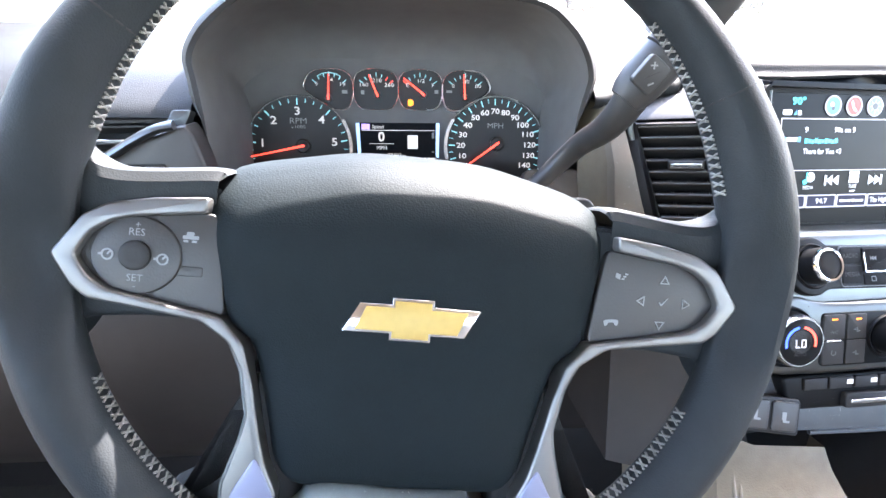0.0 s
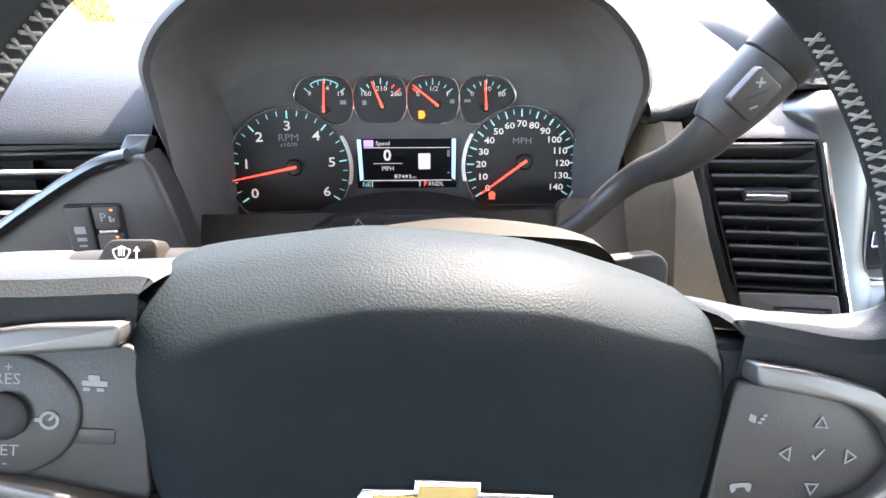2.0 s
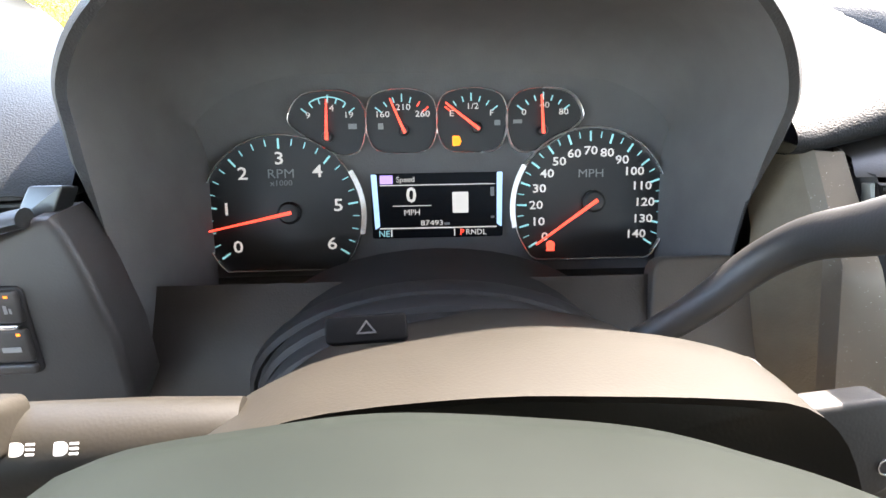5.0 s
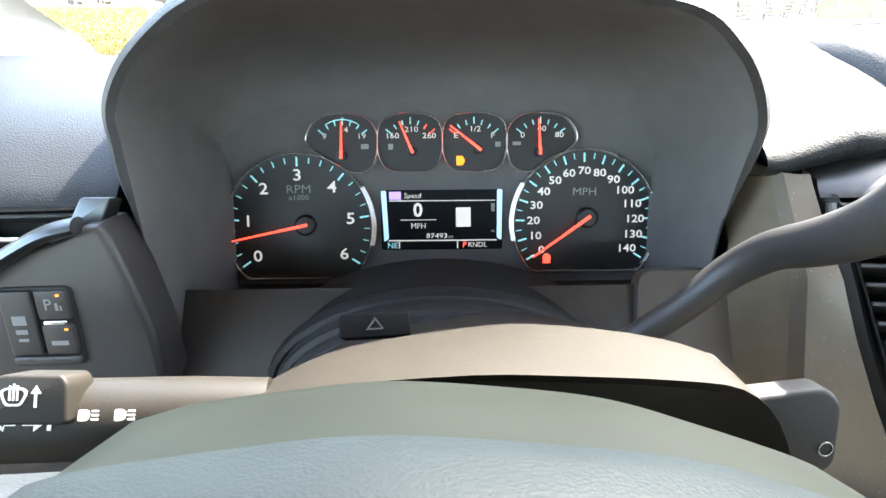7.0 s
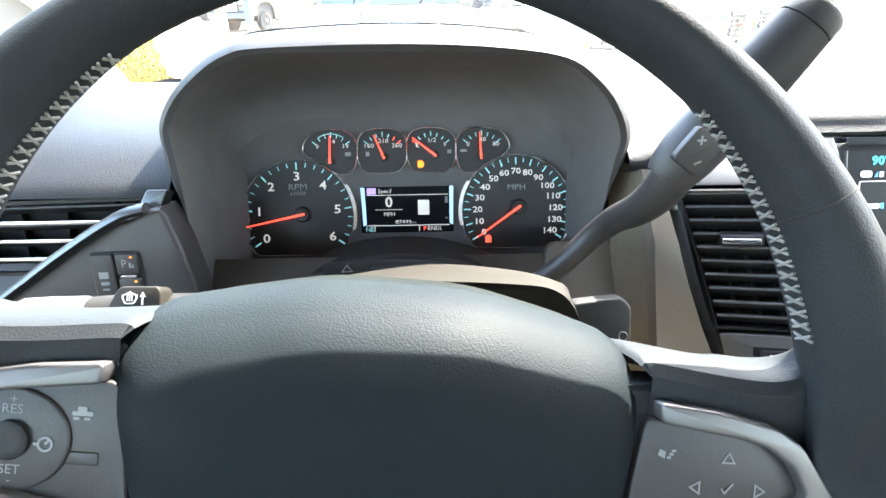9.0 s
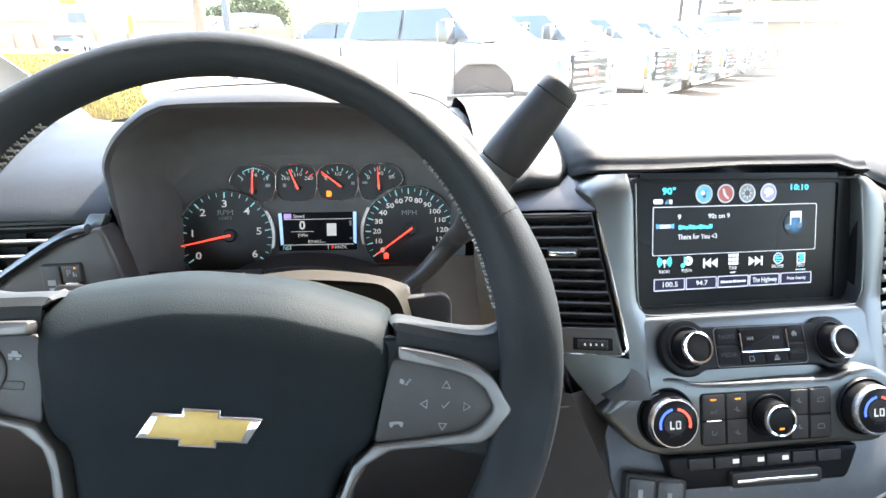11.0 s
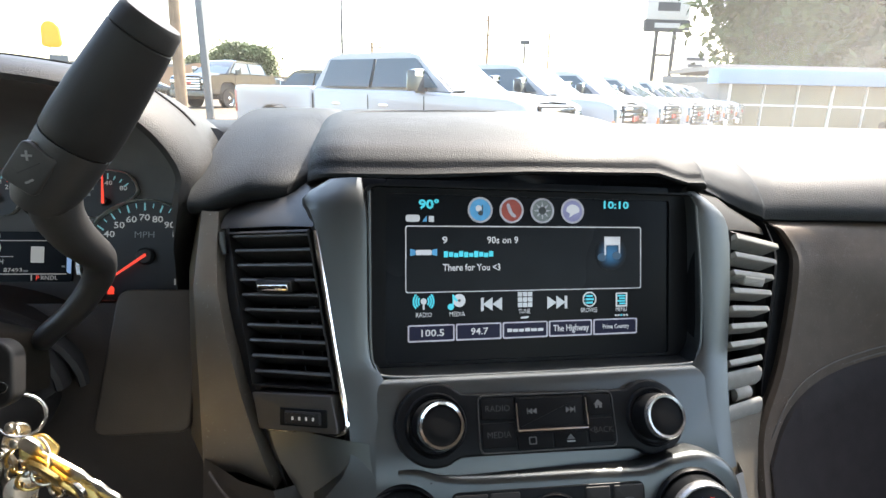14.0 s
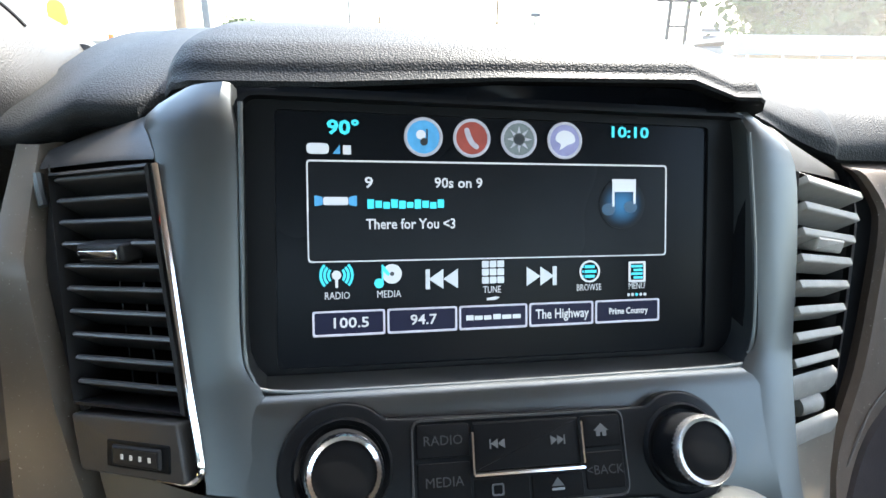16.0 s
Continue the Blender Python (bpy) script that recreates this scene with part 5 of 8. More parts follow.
def needle(parent, pivot, tip, width, hub_r):
    p, q = Vector(pivot), Vector(tip)
    d = (q - p).normalized()
    s = Vector((-d.y, d.x))
    part("needle_hub", lathe([(hub_r, -0.001), (hub_r, 0.0025), (hub_r * 0.8, 0.004), (hub_r * 0.4, 0.0042)], shift(CLUSTER, p.x, p.y, 0), 24), DIAL, parent)
    part("needle", plate([p - d * 0.002 + s * width * 0.6, p - d * 0.002 - s * width * 0.6, q - s * width * 0.28, q + s * width * 0.28], CLUSTER, 0.004, 0.0052), RED_LIT, parent, "lit red needle")


dial("tachometer", "tachometer reading about half a thousand", -0.1037, -0.0105, 0.0530, -0.0472, -124, 122, 24, 4, ["0", "1", "2", "3", "4", "5", "6"], 0.0375, 0.0115,
     (-0.0992, -0.0088), (-0.1530, -0.0200), [("RPM", -0.1037, 0.0170, 0.0085), ("x1000", -0.1037, 0.0110, 0.0052)])
dial("speedometer", "speedometer at zero", 0.1037, -0.0085, 0.0525, -0.0437, -123, 122, 28, 2, [str(10 * i) for i in range(15)], 0.0372, 0.0078,
     (0.1055, -0.0052), (0.0655, -0.0335), [("MPH", 0.1037, 0.0135, 0.0078)])
part("belt_lamp", plate(circle(0.0765, -0.0345, 0.0030, 16), CLUSTER, -0.001, -0.0004), RED_LIT, cluster)
bm = plate([(0.0735, -0.0385), (0.0795, -0.0385), (0.0765, -0.031)], CLUSTER, -0.001, -0.0003)
part("belt_symbol", bm, RED_LIT, cluster)


def small_gauge(name, label, cx, outline, base, tip, left, right, middle, zone):
    g = part(name, plate(outline, CLUSTER, -0.003, -0.0012), DIAL, cluster, label)
    c = Vector((cx, 0.0455))
    for k, a in enumerate((-52, -35, -17, 0, 17, 35, 52)):
        m = shift(CLUSTER, c.x, c.y, 0, -a)
        ink = RED_LIT if k in zone else CYAN_INK
        part("tick", plate(rect(-0.0004, 0.0172, 0.0004, 0.0222 if k % 3 == 0 else 0.0208), m, -0.001, -0.0006), ink, g)
    for txt, x, y in ((left, cx - 0.0130, 0.0545), (middle, cx + 0.0008, 0.0590), (right, cx + 0.0135, 0.0545)):
        if txt:
            lettering("numeral", txt, 0.0056, shift(CLUSTER, x, y, -0.0005), WHITE_INK, g, stretch=1.2)
    needle(g, base, tip, 0.0016, 0.0036)
    return g


MIDG = lambda c: curve([(c - 0.0235, 0.056), (c - 0.018, 0.0675), (c, 0.0712), (c + 0.018, 0.0675), (c + 0.0235, 0.056), (c + 0.0225, 0.040), (c + 0.016, 0.0305), (c, 0.0288), (c - 0.016, 0.0305), (c - 0.0225, 0.040)], 4)
OUTL = curve([(-0.0970, 0.0500), (-0.0945, 0.0610), (-0.0860, 0.0685), (-0.0700, 0.0705), (-0.0540, 0.0680), (-0.0462, 0.0570), (-0.0465, 0.0410), (-0.0520, 0.0300), (-0.0660, 0.0290), (-0.0850, 0.0400)], 4)
OUTR = [(-p.x + 0.0004, p.y) for p in OUTL]
GAUGES = [("voltage_gauge", "small battery voltage gauge", -0.0710, OUTL, (-0.0717, 0.0405), (-0.0710, 0.0640), "9", "19", "14", ()),
          ("temperature_gauge", "small coolant temperature gauge", -0.0225, MIDG(-0.0228), (-0.0215, 0.0440), (-0.0300, 0.0640), "160", "260", "210", (5, 6)),
          ("fuel_gauge", "small fuel gauge near empty with an amber warning", 0.0232, MIDG(0.0235), (0.0265, 0.0450), (0.0060, 0.0612), "E", "F", "1/2", (0,)),
          ("oil_gauge", "small oil pressure gauge", 0.0712, OUTR, (0.0702, 0.0425), (0.0690, 0.0655), "0", "80", "40", ())]
for nm, lab, cx, line, base, tip, l, r, mtxt, zone in GAUGES:
    g = small_gauge(nm, lab, cx, line, base, tip, l, r, mtxt, zone)
    c2 = sum((Vector(p[:2]) for p in line), Vector((0, 0))) / len(line)
    innr = [c2 + (Vector(p[:2]) - c2) * 0.962 for p in line]
    part("chrome_ring", ring(line, innr, CLUSTER, -0.003, 0.0025, True, 60), DIAL_RING, g, "thin chrome ring")
part("voltage_arc", arc_band(0.0205, 0.0212, -34, 34, shift(CLUSTER, -0.0712, 0.0455, 0.0), -0.001, -0.0005), CYAN_INK, cluster)
part("fuel_lamp", plate(rounded([(0.0105, 0.0335), (0.0150, 0.0335), (0.0165, 0.0365), (0.0150, 0.0400), (0.0105, 0.0400)], 0.0008), CLUSTER, -0.001, 0.0003), AMBER_LIT, cluster, "lit amber low-fuel lamp")
for nm, r in (("battery_symbol", (-0.0580, 0.0455, -0.0525, 0.0490)), ("pump_symbol", (0.0385, 0.0465, 0.0425, 0.0500)), ("oil_symbol", (0.0510, 0.0475, 0.0570, 0.0500)), ("coolant_symbol", (-0.0385, 0.0450, -0.0350, 0.0490))):
    bars(nm, [r], shift(CLUSTER, 0, 0, -0.0008), GREY_INK, cluster)

display = part("driver_display", plate(rect(-0.0445, -0.0275, 0.0437, 0.0160, 0.002), CLUSTER, -0.004, -0.0005), SCREEN_BLACK, cluster, "lit driver display showing a speed of zero")
D = shift(CLUSTER, 0, 0, 0.0)
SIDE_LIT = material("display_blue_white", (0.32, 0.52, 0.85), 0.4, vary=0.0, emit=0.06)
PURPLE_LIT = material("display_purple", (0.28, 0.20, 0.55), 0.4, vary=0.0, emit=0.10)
part("side_bar", plate(rounded([(-0.0445, 0.0155), (-0.0408, 0.0155), (-0.0392, -0.0195), (-0.0425, -0.0215)], 0.001), D, -0.0005, 0.0002), SIDE_LIT, display)
part("side_bar", plate(rounded([(0.0398, 0.0160), (0.0437, 0.0160), (0.0430, -0.0210), (0.0396, -0.0190)], 0.001), D, -0.0005, 0.0002), SIDE_LIT, display)
part("tab", plate(rect(-0.0385, 0.0090, -0.0300, 0.0148), D, -0.0005, 0.0001), PURPLE_LIT, display)
lettering("title", "Speed", 0.0052, shift(D, -0.0215, 0.0117, 0.0003), WHITE_INK, display)
bars("display_rule", [(-0.0385, 0.0078, 0.0385, 0.0084), (-0.0395, -0.0212, 0.0395, -0.0204), (-0.0305, -0.0060, -0.0045, -0.0055), (-0.0320, -0.0265, -0.0312, -0.0215), (0.0105, -0.0265, 0.0113, -0.0215)], D, WHITE_INK, display)
lettering("speed", "0", 0.0140, shift(D, -0.0178, 0.0010, 0.0003), WHITE_INK, display, bold=0.0003)
lettering("unit", "MPH", 0.0055, shift(D, -0.0175, -0.0103, 0.0003), WHITE_INK, display)
lettering("odometer", "87493", 0.0050, shift(D, -0.0042, -0.0176, 0.0003), WHITE_INK, display, width=0.0150)
bars("odometer_unit", [(0.0040, -0.0190, 0.0078, -0.0174)], D, GREY_INK, display)
lettering("compass", "NE", 0.0060, shift(D, -0.0365, -0.0245, 0.0003), CYAN_INK, display)
lettering("gear_shown", "P", 0.0058, shift(D, 0.0160, -0.0243, 0.0003), RED_LIT, display)
lettering("gear_row", "RNDL", 0.0054, shift(D, 0.0255, -0.0243, 0.0003), WHITE_INK, display)
part("page_symbol", plate(rect(0.0098, -0.0110, 0.0205, 0.0030, 0.0008), D, -0.0004, 0.0002), WHITE_INK, display)
bars("scroll_bar", [(0.0355, -0.0150, 0.0380, -0.0135), (0.0355, 0.0000, 0.0380, 0.0060)], D, GREY_INK, display)


# ---- air vents ----
def vent(name, label, tl, tr, br, bl, count, slat_mat, frame_mat, tab_row=None, depth=0.03, wide=False, flare=0.10):
    tl, tr, br, bl = (Vector(p) for p in (tl, tr, br, bl))
    c = (tl + tr + br + bl) / 4
    n = (tr - bl).cross(tl - br).normalized()
    if n.y > 0:
        n = -n
    v = thing(name, label, "air vent", at=c)
    bm = bmesh.new()
    outer = [p + (p - c) * flare for p in (tl, tr, br, bl)]
    rows_ = [[p - n * depth for p in (tl, tr, br, bl)], [tl, tr, br, bl], [p + n * 0.002 for p in (tl, tr, br, bl)], [p + n * 0.001 for p in outer], [p - n * 0.012 for p in outer]]
    add_loft(bm, rows_, closed=True)
    bm.faces.new([bm.verts.new(p - n * depth) for p in (tl, tr, br, bl)])
    part("housing", bm, frame_mat, v, sharp=25)
    for k in range(count):
        f = (k + 0.5) / count
        a, b = tl.lerp(bl, f), tr.lerp(br, f)
        d = (b - a)
        up = Vector((0, 0, 1))
        if wide and k < 2:
            b = b + (b - a) * 0.02
        m = frame_at((a + b) / 2 - n * (0.002 if wide else 0.009), d, (n * 0.88 + up * 0.47))
        sl = part("slat", plate(rect(-d.length * 0.5, -0.007, d.length * 0.5, 0.009, 0.001, 2), m, *((-0.0022, 0.0022, 0.0012) if wide else (-0.0011, 0.0011, 0.0005))), slat_mat, v)
        if not wide:
            part("slat_edge", tube([m @ Vector((-d.length * 0.49, 0.0088, 0.0004)), m @ Vector((d.length * 0.49, 0.0088, 0.0004))], 0.0009, 6), SLAT_EDGE, sl)
        if tab_row == k:
            tm = frame_at((a + b) / 2 - n * 0.001, d, up)
            tb = part("tab", plate(rect(-0.0145, -0.0042, 0.0145, 0.0042, 0.002), tm, -0.004, 0.0075 if wide else 0.0055, 0.002), VENT_SUNLIT if wide else BLACK, v)
            if wide:
                continue
            part("tab_strip", plate(rect(-0.0125, -0.0022, 0.0125, 0.0020, 0.0015), tm, 0.005, 0.0064, 0.0006), CHROME, tb)
    for f in (0.25, 0.5, 0.75):
        a, b = tl.lerp(tr, f) - n * 0.022, bl.lerp(br, f) - n * 0.022
        part("vane", tube([a, b], (0.0012, 0.008), 6, up=n), BLACK, v)
    return v


PANEL_BRONZE = material("bronze_grey_plastic", (0.040, 0.036, 0.032), 0.45, vary=0.12, scale=60, bump=0.1, bump_scale=900)
v1 = vent("air_vent", "black slatted air vent with a chrome tab beside the touchscreen", (0.2305, 0.4725, 1.301), (0.289, 0.4400, 1.311), (0.3070, 0.4005, 1.2205), (0.2525, 0.4235, 1.2125), 10, SLAT_BLACK, BLACK, tab_row=3, flare=0.03)
cap_rows = [[(0.222, 0.478, 1.3035), (0.245, 0.466, 1.3075), (0.268, 0.453, 1.3115), (0.292, 0.439, 1.3145)], [(0.222, 0.480, 1.3055), (0.245, 0.468, 1.3095), (0.268, 0.455, 1.3135), (0.292, 0.441, 1.3165)], [(0.223, 0.486, 1.311), (0.245, 0.482, 1.3185), (0.270, 0.480, 1.3265), (0.294, 0.472, 1.3335)], [(0.224, 0.52, 1.315), (0.246, 0.52, 1.325), (0.272, 0.52, 1.334), (0.296, 0.51, 1.345)]]
part("vent_cap", loft([[Vector(p) for p in r] for r in cap_rows]), DASH_HARD, v1, "smooth grey cap over the vent")
# chrome edge and thumbwheel panel under the vent slats
edge_pts = [(0.2935, 0.4360, 1.313), (0.301, 0.420, 1.275), (0.309, 0.402, 1.235), (0.3150, 0.3900, 1.2065), (0.3150, 0.3878, 1.2005), (0.3105, 0.3885, 1.1965), (0.3020, 0.3930, 1.1940), (0.285, 0.4015, 1.1905), (0.262, 0.4125, 1.1865)]
part("vent_edge", tube(curve(edge_pts, 4, closed=False), 0.0016, 8), CHROME, v1, "thin chrome edge")
tm = frame_at((0.2835, 0.4010, 1.2005), (0.0545, -0.0245, 0.010), (0.0, 0.3, 0.95))
wp = part("wheel_panel", plate(rounded([(-0.029, -0.0085), (0.030, -0.0085), (0.0255, 0.0150), (-0.0345, 0.0150)], 0.002), tm, -0.012, 0.001, 0.001), PANEL_BRONZE, v1)
part("wheel_slot", plate(rect(-0.0125, -0.0050, 0.0225, 0.0062, 0.0012), tm, -0.004, 0.0016, 0.0006), GLOSS_BLACK, wp)
part("thumbwheel", plate(rect(-0.0080, -0.0036, 0.0185, 0.0046, 0.001), tm, -0.004, 0.0032, 0.0012), BLACK, wp)
bars("wheel_marks", [(x, -0.001, x + 0.0014, 0.001) for x in (-0.002, 0.003, 0.008, 0.013)], shift(tm, 0, 0.0005, 0.0033), WHITE_INK, wp)

# these slats are coloured pale to look sunlit; the other vents stay black
v2 = vent("air_vent", "black slatted air vent beside the touchscreen, dust-specked slats coloured pale as if sunlit", SCREEN @ Vector((0.1600, 0.0370, 0.0075)), SCREEN @ Vector((0.2175, 0.0290, -0.0120)), SCREEN @ Vector((0.1900, -0.0700, 0.0000)), SCREEN @ Vector((0.1515, -0.0715, 0.0120)), 8, VENT_SUNLIT, BLACK, tab_row=2, wide=True, flare=0.015)
cap_rows = [[(0.156, 0.0390, 0.0035), (0.176, 0.0390, -0.0040), (0.196, 0.0380, -0.0115), (0.2140, 0.0360, -0.0165)], [(0.156, 0.0410, 0.0025), (0.176, 0.0410, -0.005), (0.196, 0.0400, -0.0125), (0.2140, 0.0378, -0.0170)], [(0.156, 0.0580, -0.006), (0.176, 0.0560, -0.012), (0.196, 0.0490, -0.017), (0.2145, 0.0410, -0.0190)], [(0.156, 0.075, -0.03), (0.176, 0.070, -0.03), (0.196, 0.060, -0.035), (0.216, 0.050, -0.035)]]
part("vent_cap", loft([[SCREEN @ Vector(p) for p in r] for r in cap_rows]), SHROUD, v2, "dusty grey cap over the vent")
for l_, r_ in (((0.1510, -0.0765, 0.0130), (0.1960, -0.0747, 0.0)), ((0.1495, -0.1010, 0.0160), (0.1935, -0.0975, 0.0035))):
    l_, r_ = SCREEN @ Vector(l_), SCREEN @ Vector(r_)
    part("shelf", tube([l_, l_.lerp(r_, 0.9), l_.lerp(r_, 0.97), r_ + Vector((0, 0.004, 0))], [(0.0022, 0.0080), (0.0022, 0.0080), (0.0020, 0.006), (0.0012, 0.003)], 12, up=(0, 0, 1)), VENT_SUNLIT, v2)
wm = frame_at(SCREEN @ Vector((0.174, -0.0885, 0.0060)), SCREEN.to_3x3() @ Vector((0.047, 0.002, -0.0125)), (0.0, 0.3, 0.95))
part("wheel_panel", plate(rect(-0.028, -0.011, 0.026, 0.011, 0.001), wm, -0.02, -0.005, 0.001), SHROUD, v2)
part("thumbwheel", lathe([(0.0058, -0.008), (0.0062, -0.006), (0.0062, 0.006), (0.0058, 0.008)], frame_at(wm @ Vector((0.002, 0.001, -0.004)), (0, 0, 1), (0.3, -0.9, 0.0)), 20), VENT_SUNLIT, v2)
cheek_rows = ([(0.146, -0.1035, 0.0160), (0.160, -0.1030, 0.0130), (0.182, -0.1010, 0.0070), (0.1965, -0.0995, 0.0020), (0.198, -0.099, -0.012)], [(0.142, -0.120, 0.0210), (0.158, -0.121, 0.0180), (0.178, -0.123, 0.0110), (0.1900, -0.124, 0.0050), (0.192, -0.124, -0.012)], [(0.140, -0.160, 0.030), (0.156, -0.160, 0.027), (0.174, -0.160, 0.018), (0.1850, -0.160, 0.010), (0.188, -0.16, -0.010)], [(0.140, -0.230, 0.045), (0.156, -0.230, 0.042), (0.174, -0.230, 0.033), (0.1850, -0.230, 0.025), (0.188, -0.23, 0.0)])
part("lower_cheek", loft([[SCREEN @ Vector(p) for p in r] for r in cheek_rows]), TRIM_DARK, v2, "dusty bronze-grey cheek under the vent")
v3 = vent("air_vent", "black slatted driver side air vent with bright slat edges", (-0.335, 0.500, 1.290), (-0.178, 0.497, 1.294), (-0.190, 0.492, 1.235), (-0.335, 0.495, 1.235), 4, BLACK, BLACK)
for k in range(3):
    z = 1.2795 - k * 0.0155
    part("chrome_strip", tube([(-0.333, 0.489, z), (-0.19 - 0.012 * k, 0.488, z)], (0.0012, 0.0016), 8), CHROME, v3, "thin chrome strip")

# ---- silver arch and switch panel by the driver's door ----
arch_trim = thing("silver_arch_trim", "curved satin silver trim strip beside the driver vent", "trim", at=(-0.2, 0.45, 1.28))
line = curve([(-0.158, 0.449, 1.303), (-0.172, 0.447, 1.300), (-0.190, 0.446, 1.291), (-0.210, 0.445, 1.279), (-0.232, 0.444, 1.265), (-0.262, 0.443, 1.245), (-0.300, 0.442, 1.222), (-0.36, 0.441, 1.20)], 4, closed=False)
part("strip", tube(line, (0.004, 0.0075), 12, up=(0, 1, 0)), SILVER, arch_trim)
tb = frame_at((-0.161, 0.462, 1.300), (1, 0, 0), (0, 0.35, 0.94))
part("corner_cap", plate(rounded([(-0.010, -0.004), (0.0065, -0.004), (0.013, 0.012), (-0.002, 0.012)], 0.002), tb, -0.01, 0.002, 0.001), SILVER, arch_trim)
sw = thing("switch_panel", "dark plastic panel with parking-aid switches beside the steering column", "switch panel", at=(-0.19, 0.44, 1.25))
sp = frame_at((-0.186, 0.4425, 1.2525), (0.999, 0.0, 0.02), (0, 0.12, 0.99))
part("panel", plate(curve([(-0.10, -0.055), (0.045, -0.06), (0.042, 0.042), (0.015, 0.043), (-0.015, 0.033), (-0.045, 0.016), (-0.085, -0.012)], 4), sp, -0.03, -0.002, 0.004), DASH_HARD, sw)
part("switch_well", plate(rect(-0.0185, -0.024, 0.0185, 0.0195, 0.004), sp, -0.003, -0.0004, 0.001), BLACK, sw)
for x0, y0, x1, y1 in ((-0.0172, -0.0170, -0.0008, 0.0182), (0.0008, 0.0025, 0.0172, 0.0182), (0.0008, -0.0170, 0.0172, -0.0005), (-0.0172, -0.0232, 0.0172, -0.0180)):
    part("switch", plate(rect(x0, y0, x1, y1, 0.002), sp, -0.002, 0.0018, 0.0012), DASH_HARD, sw)
lettering("legend", "P", 0.0085, shift(sp, 0.0070, 0.0105, 0.002), GREY_INK, sw)
bars("legend_marks", [(0.0105, 0.0075, 0.0120, 0.0115), (0.0128, 0.0075, 0.0138, 0.0100), (-0.0120, -0.0050, -0.0060, -0.0025), (-0.0125, 0.0000, -0.0055, 0.0050), (-0.0115, -0.0090, -0.0065, -0.0075), (0.0045, -0.0115, 0.0130, -0.0090)], shift(sp, 0, 0, 0.0019), GREY_INK, sw)
part("switch_bar", plate(rect(0.0035, 0.0000, 0.0150, 0.0024, 0.001), sp, 0.0, 0.0032, 0.0006), CHROME, sw)
bars("tell_tales", [(0.0120, 0.0150, 0.0138, 0.0162), (0.0125, -0.0035, 0.0143, -0.0023)], shift(sp, 0, 0, 0.0019), AMBER_LIT, sw)

# ---- centre stack: silver bezel ----
bezel = thing("centre_stack_bezel", "satin silver centre stack bezel round the touchscreen, specked with dust", "bezel", at=(0.44, 0.44, 1.26))


def pillar(rows_):
    secs = []
    for v, l, r, w, wl in rows_:
        d = (r - l)
        pr = [(l, wl - 0.030), (l, wl - 0.006), (l + d * 0.06, wl + (w - wl) * 0.06), (l + d * 0.25, wl + (w - wl) * 0.36 + 0.0012), (l + d * 0.55, wl + (w - wl) * 0.70 + 0.0018), (l + d * 0.85, w + 0.0006), (r - d * 0.03, w - 0.001), (r, w - 0.004), (r + d * 0.02, w - 0.018)]
        secs.append([SCREEN @ Vector((u, v, ww)) for u, ww in pr])
    return loft(curve_rows(secs))


part("bezel_side", pillar([(0.0690, -0.140, -0.1185, 0.008, -0.006), (0.0560, -0.1565, -0.1170, 0.0135, -0.004), (0.040, -0.1510, -0.1150, 0.015, 0.006), (0.0, -0.1450, -0.1145, 0.017, 0.013), (-0.045, -0.1365, -0.1135, 0.020, 0.020), (-0.062, -0.133, -0.104, 0.022, 0.024), (-0.105, -0.1290, -0.098, 0.034, 0.032), (-0.128, -0.148, -0.098, 0.042, 0.034)]), SILVER, bezel)
part("bezel_side", pillar([(0.0670, 0.132, 0.1235, 0.008, 0.006), (0.0560, 0.1485, 0.1260, 0.0135, 0.008), (0.040, 0.1570, 0.1275, 0.015, 0.012), (0.0, 0.1565, 0.1285, 0.017, 0.015), (-0.045, 0.1530, 0.1280, 0.020, 0.017), (-0.062, 0.149, 0.117, 0.022, 0.022), (-0.105, 0.1420, 0.110, 0.034, 0.034), (-0.128, 0.142, 0.110, 0.042, 0.040)]), SILVER, bezel)
# lower cross-piece, which carries the radio
low_rows = []
for v, w in ((-0.0560, 0.004), (-0.0585, 0.016), (-0.0605, 0.0208), (-0.0630, 0.0230), (-0.0680, 0.0248), (-0.080, 0.0282), (-0.100, 0.0342), (-0.118, 0.0400), (-0.122, 0.0397), (-0.124, 0.030)):
    low_rows.append([SCREEN @ Vector((u, v, w)) for u in (-0.112, -0.106, -0.06, 0.0, 0.06, 0.118, 0.126)])
part("bezel_base", loft(low_rows), SILVER, bezel)
part("slot", plate(rounded([(-0.076, -0.1250), (0.086, -0.1250), (0.090, -0.1190), (-0.080, -0.1190)], 0.001, 2), SCREEN, 0.032, 0.0414, 0.0004), SLAT_BLACK, bezel)
CORNER = [[(-0.177, -0.0935, -0.030), (-0.177, -0.0930, -0.006), (-0.155, -0.0920, 0.012), (-0.130, -0.0935, 0.030), (-0.116, -0.0950, 0.035)], [(-0.170, -0.114, -0.02), (-0.169, -0.114, 0.001), (-0.150, -0.113, 0.017), (-0.130, -0.1125, 0.031), (-0.114, -0.112, 0.037)], [(-0.151, -0.140, 0.0), (-0.150, -0.140, 0.016), (-0.143, -0.136, 0.022), (-0.128, -0.127, 0.033), (-0.110, -0.119, 0.040)]]
part("bezel_corner", loft(curve_rows([[SCREEN @ Vector(p) for p in r] for r in CORNER])), SILVER, bezel)
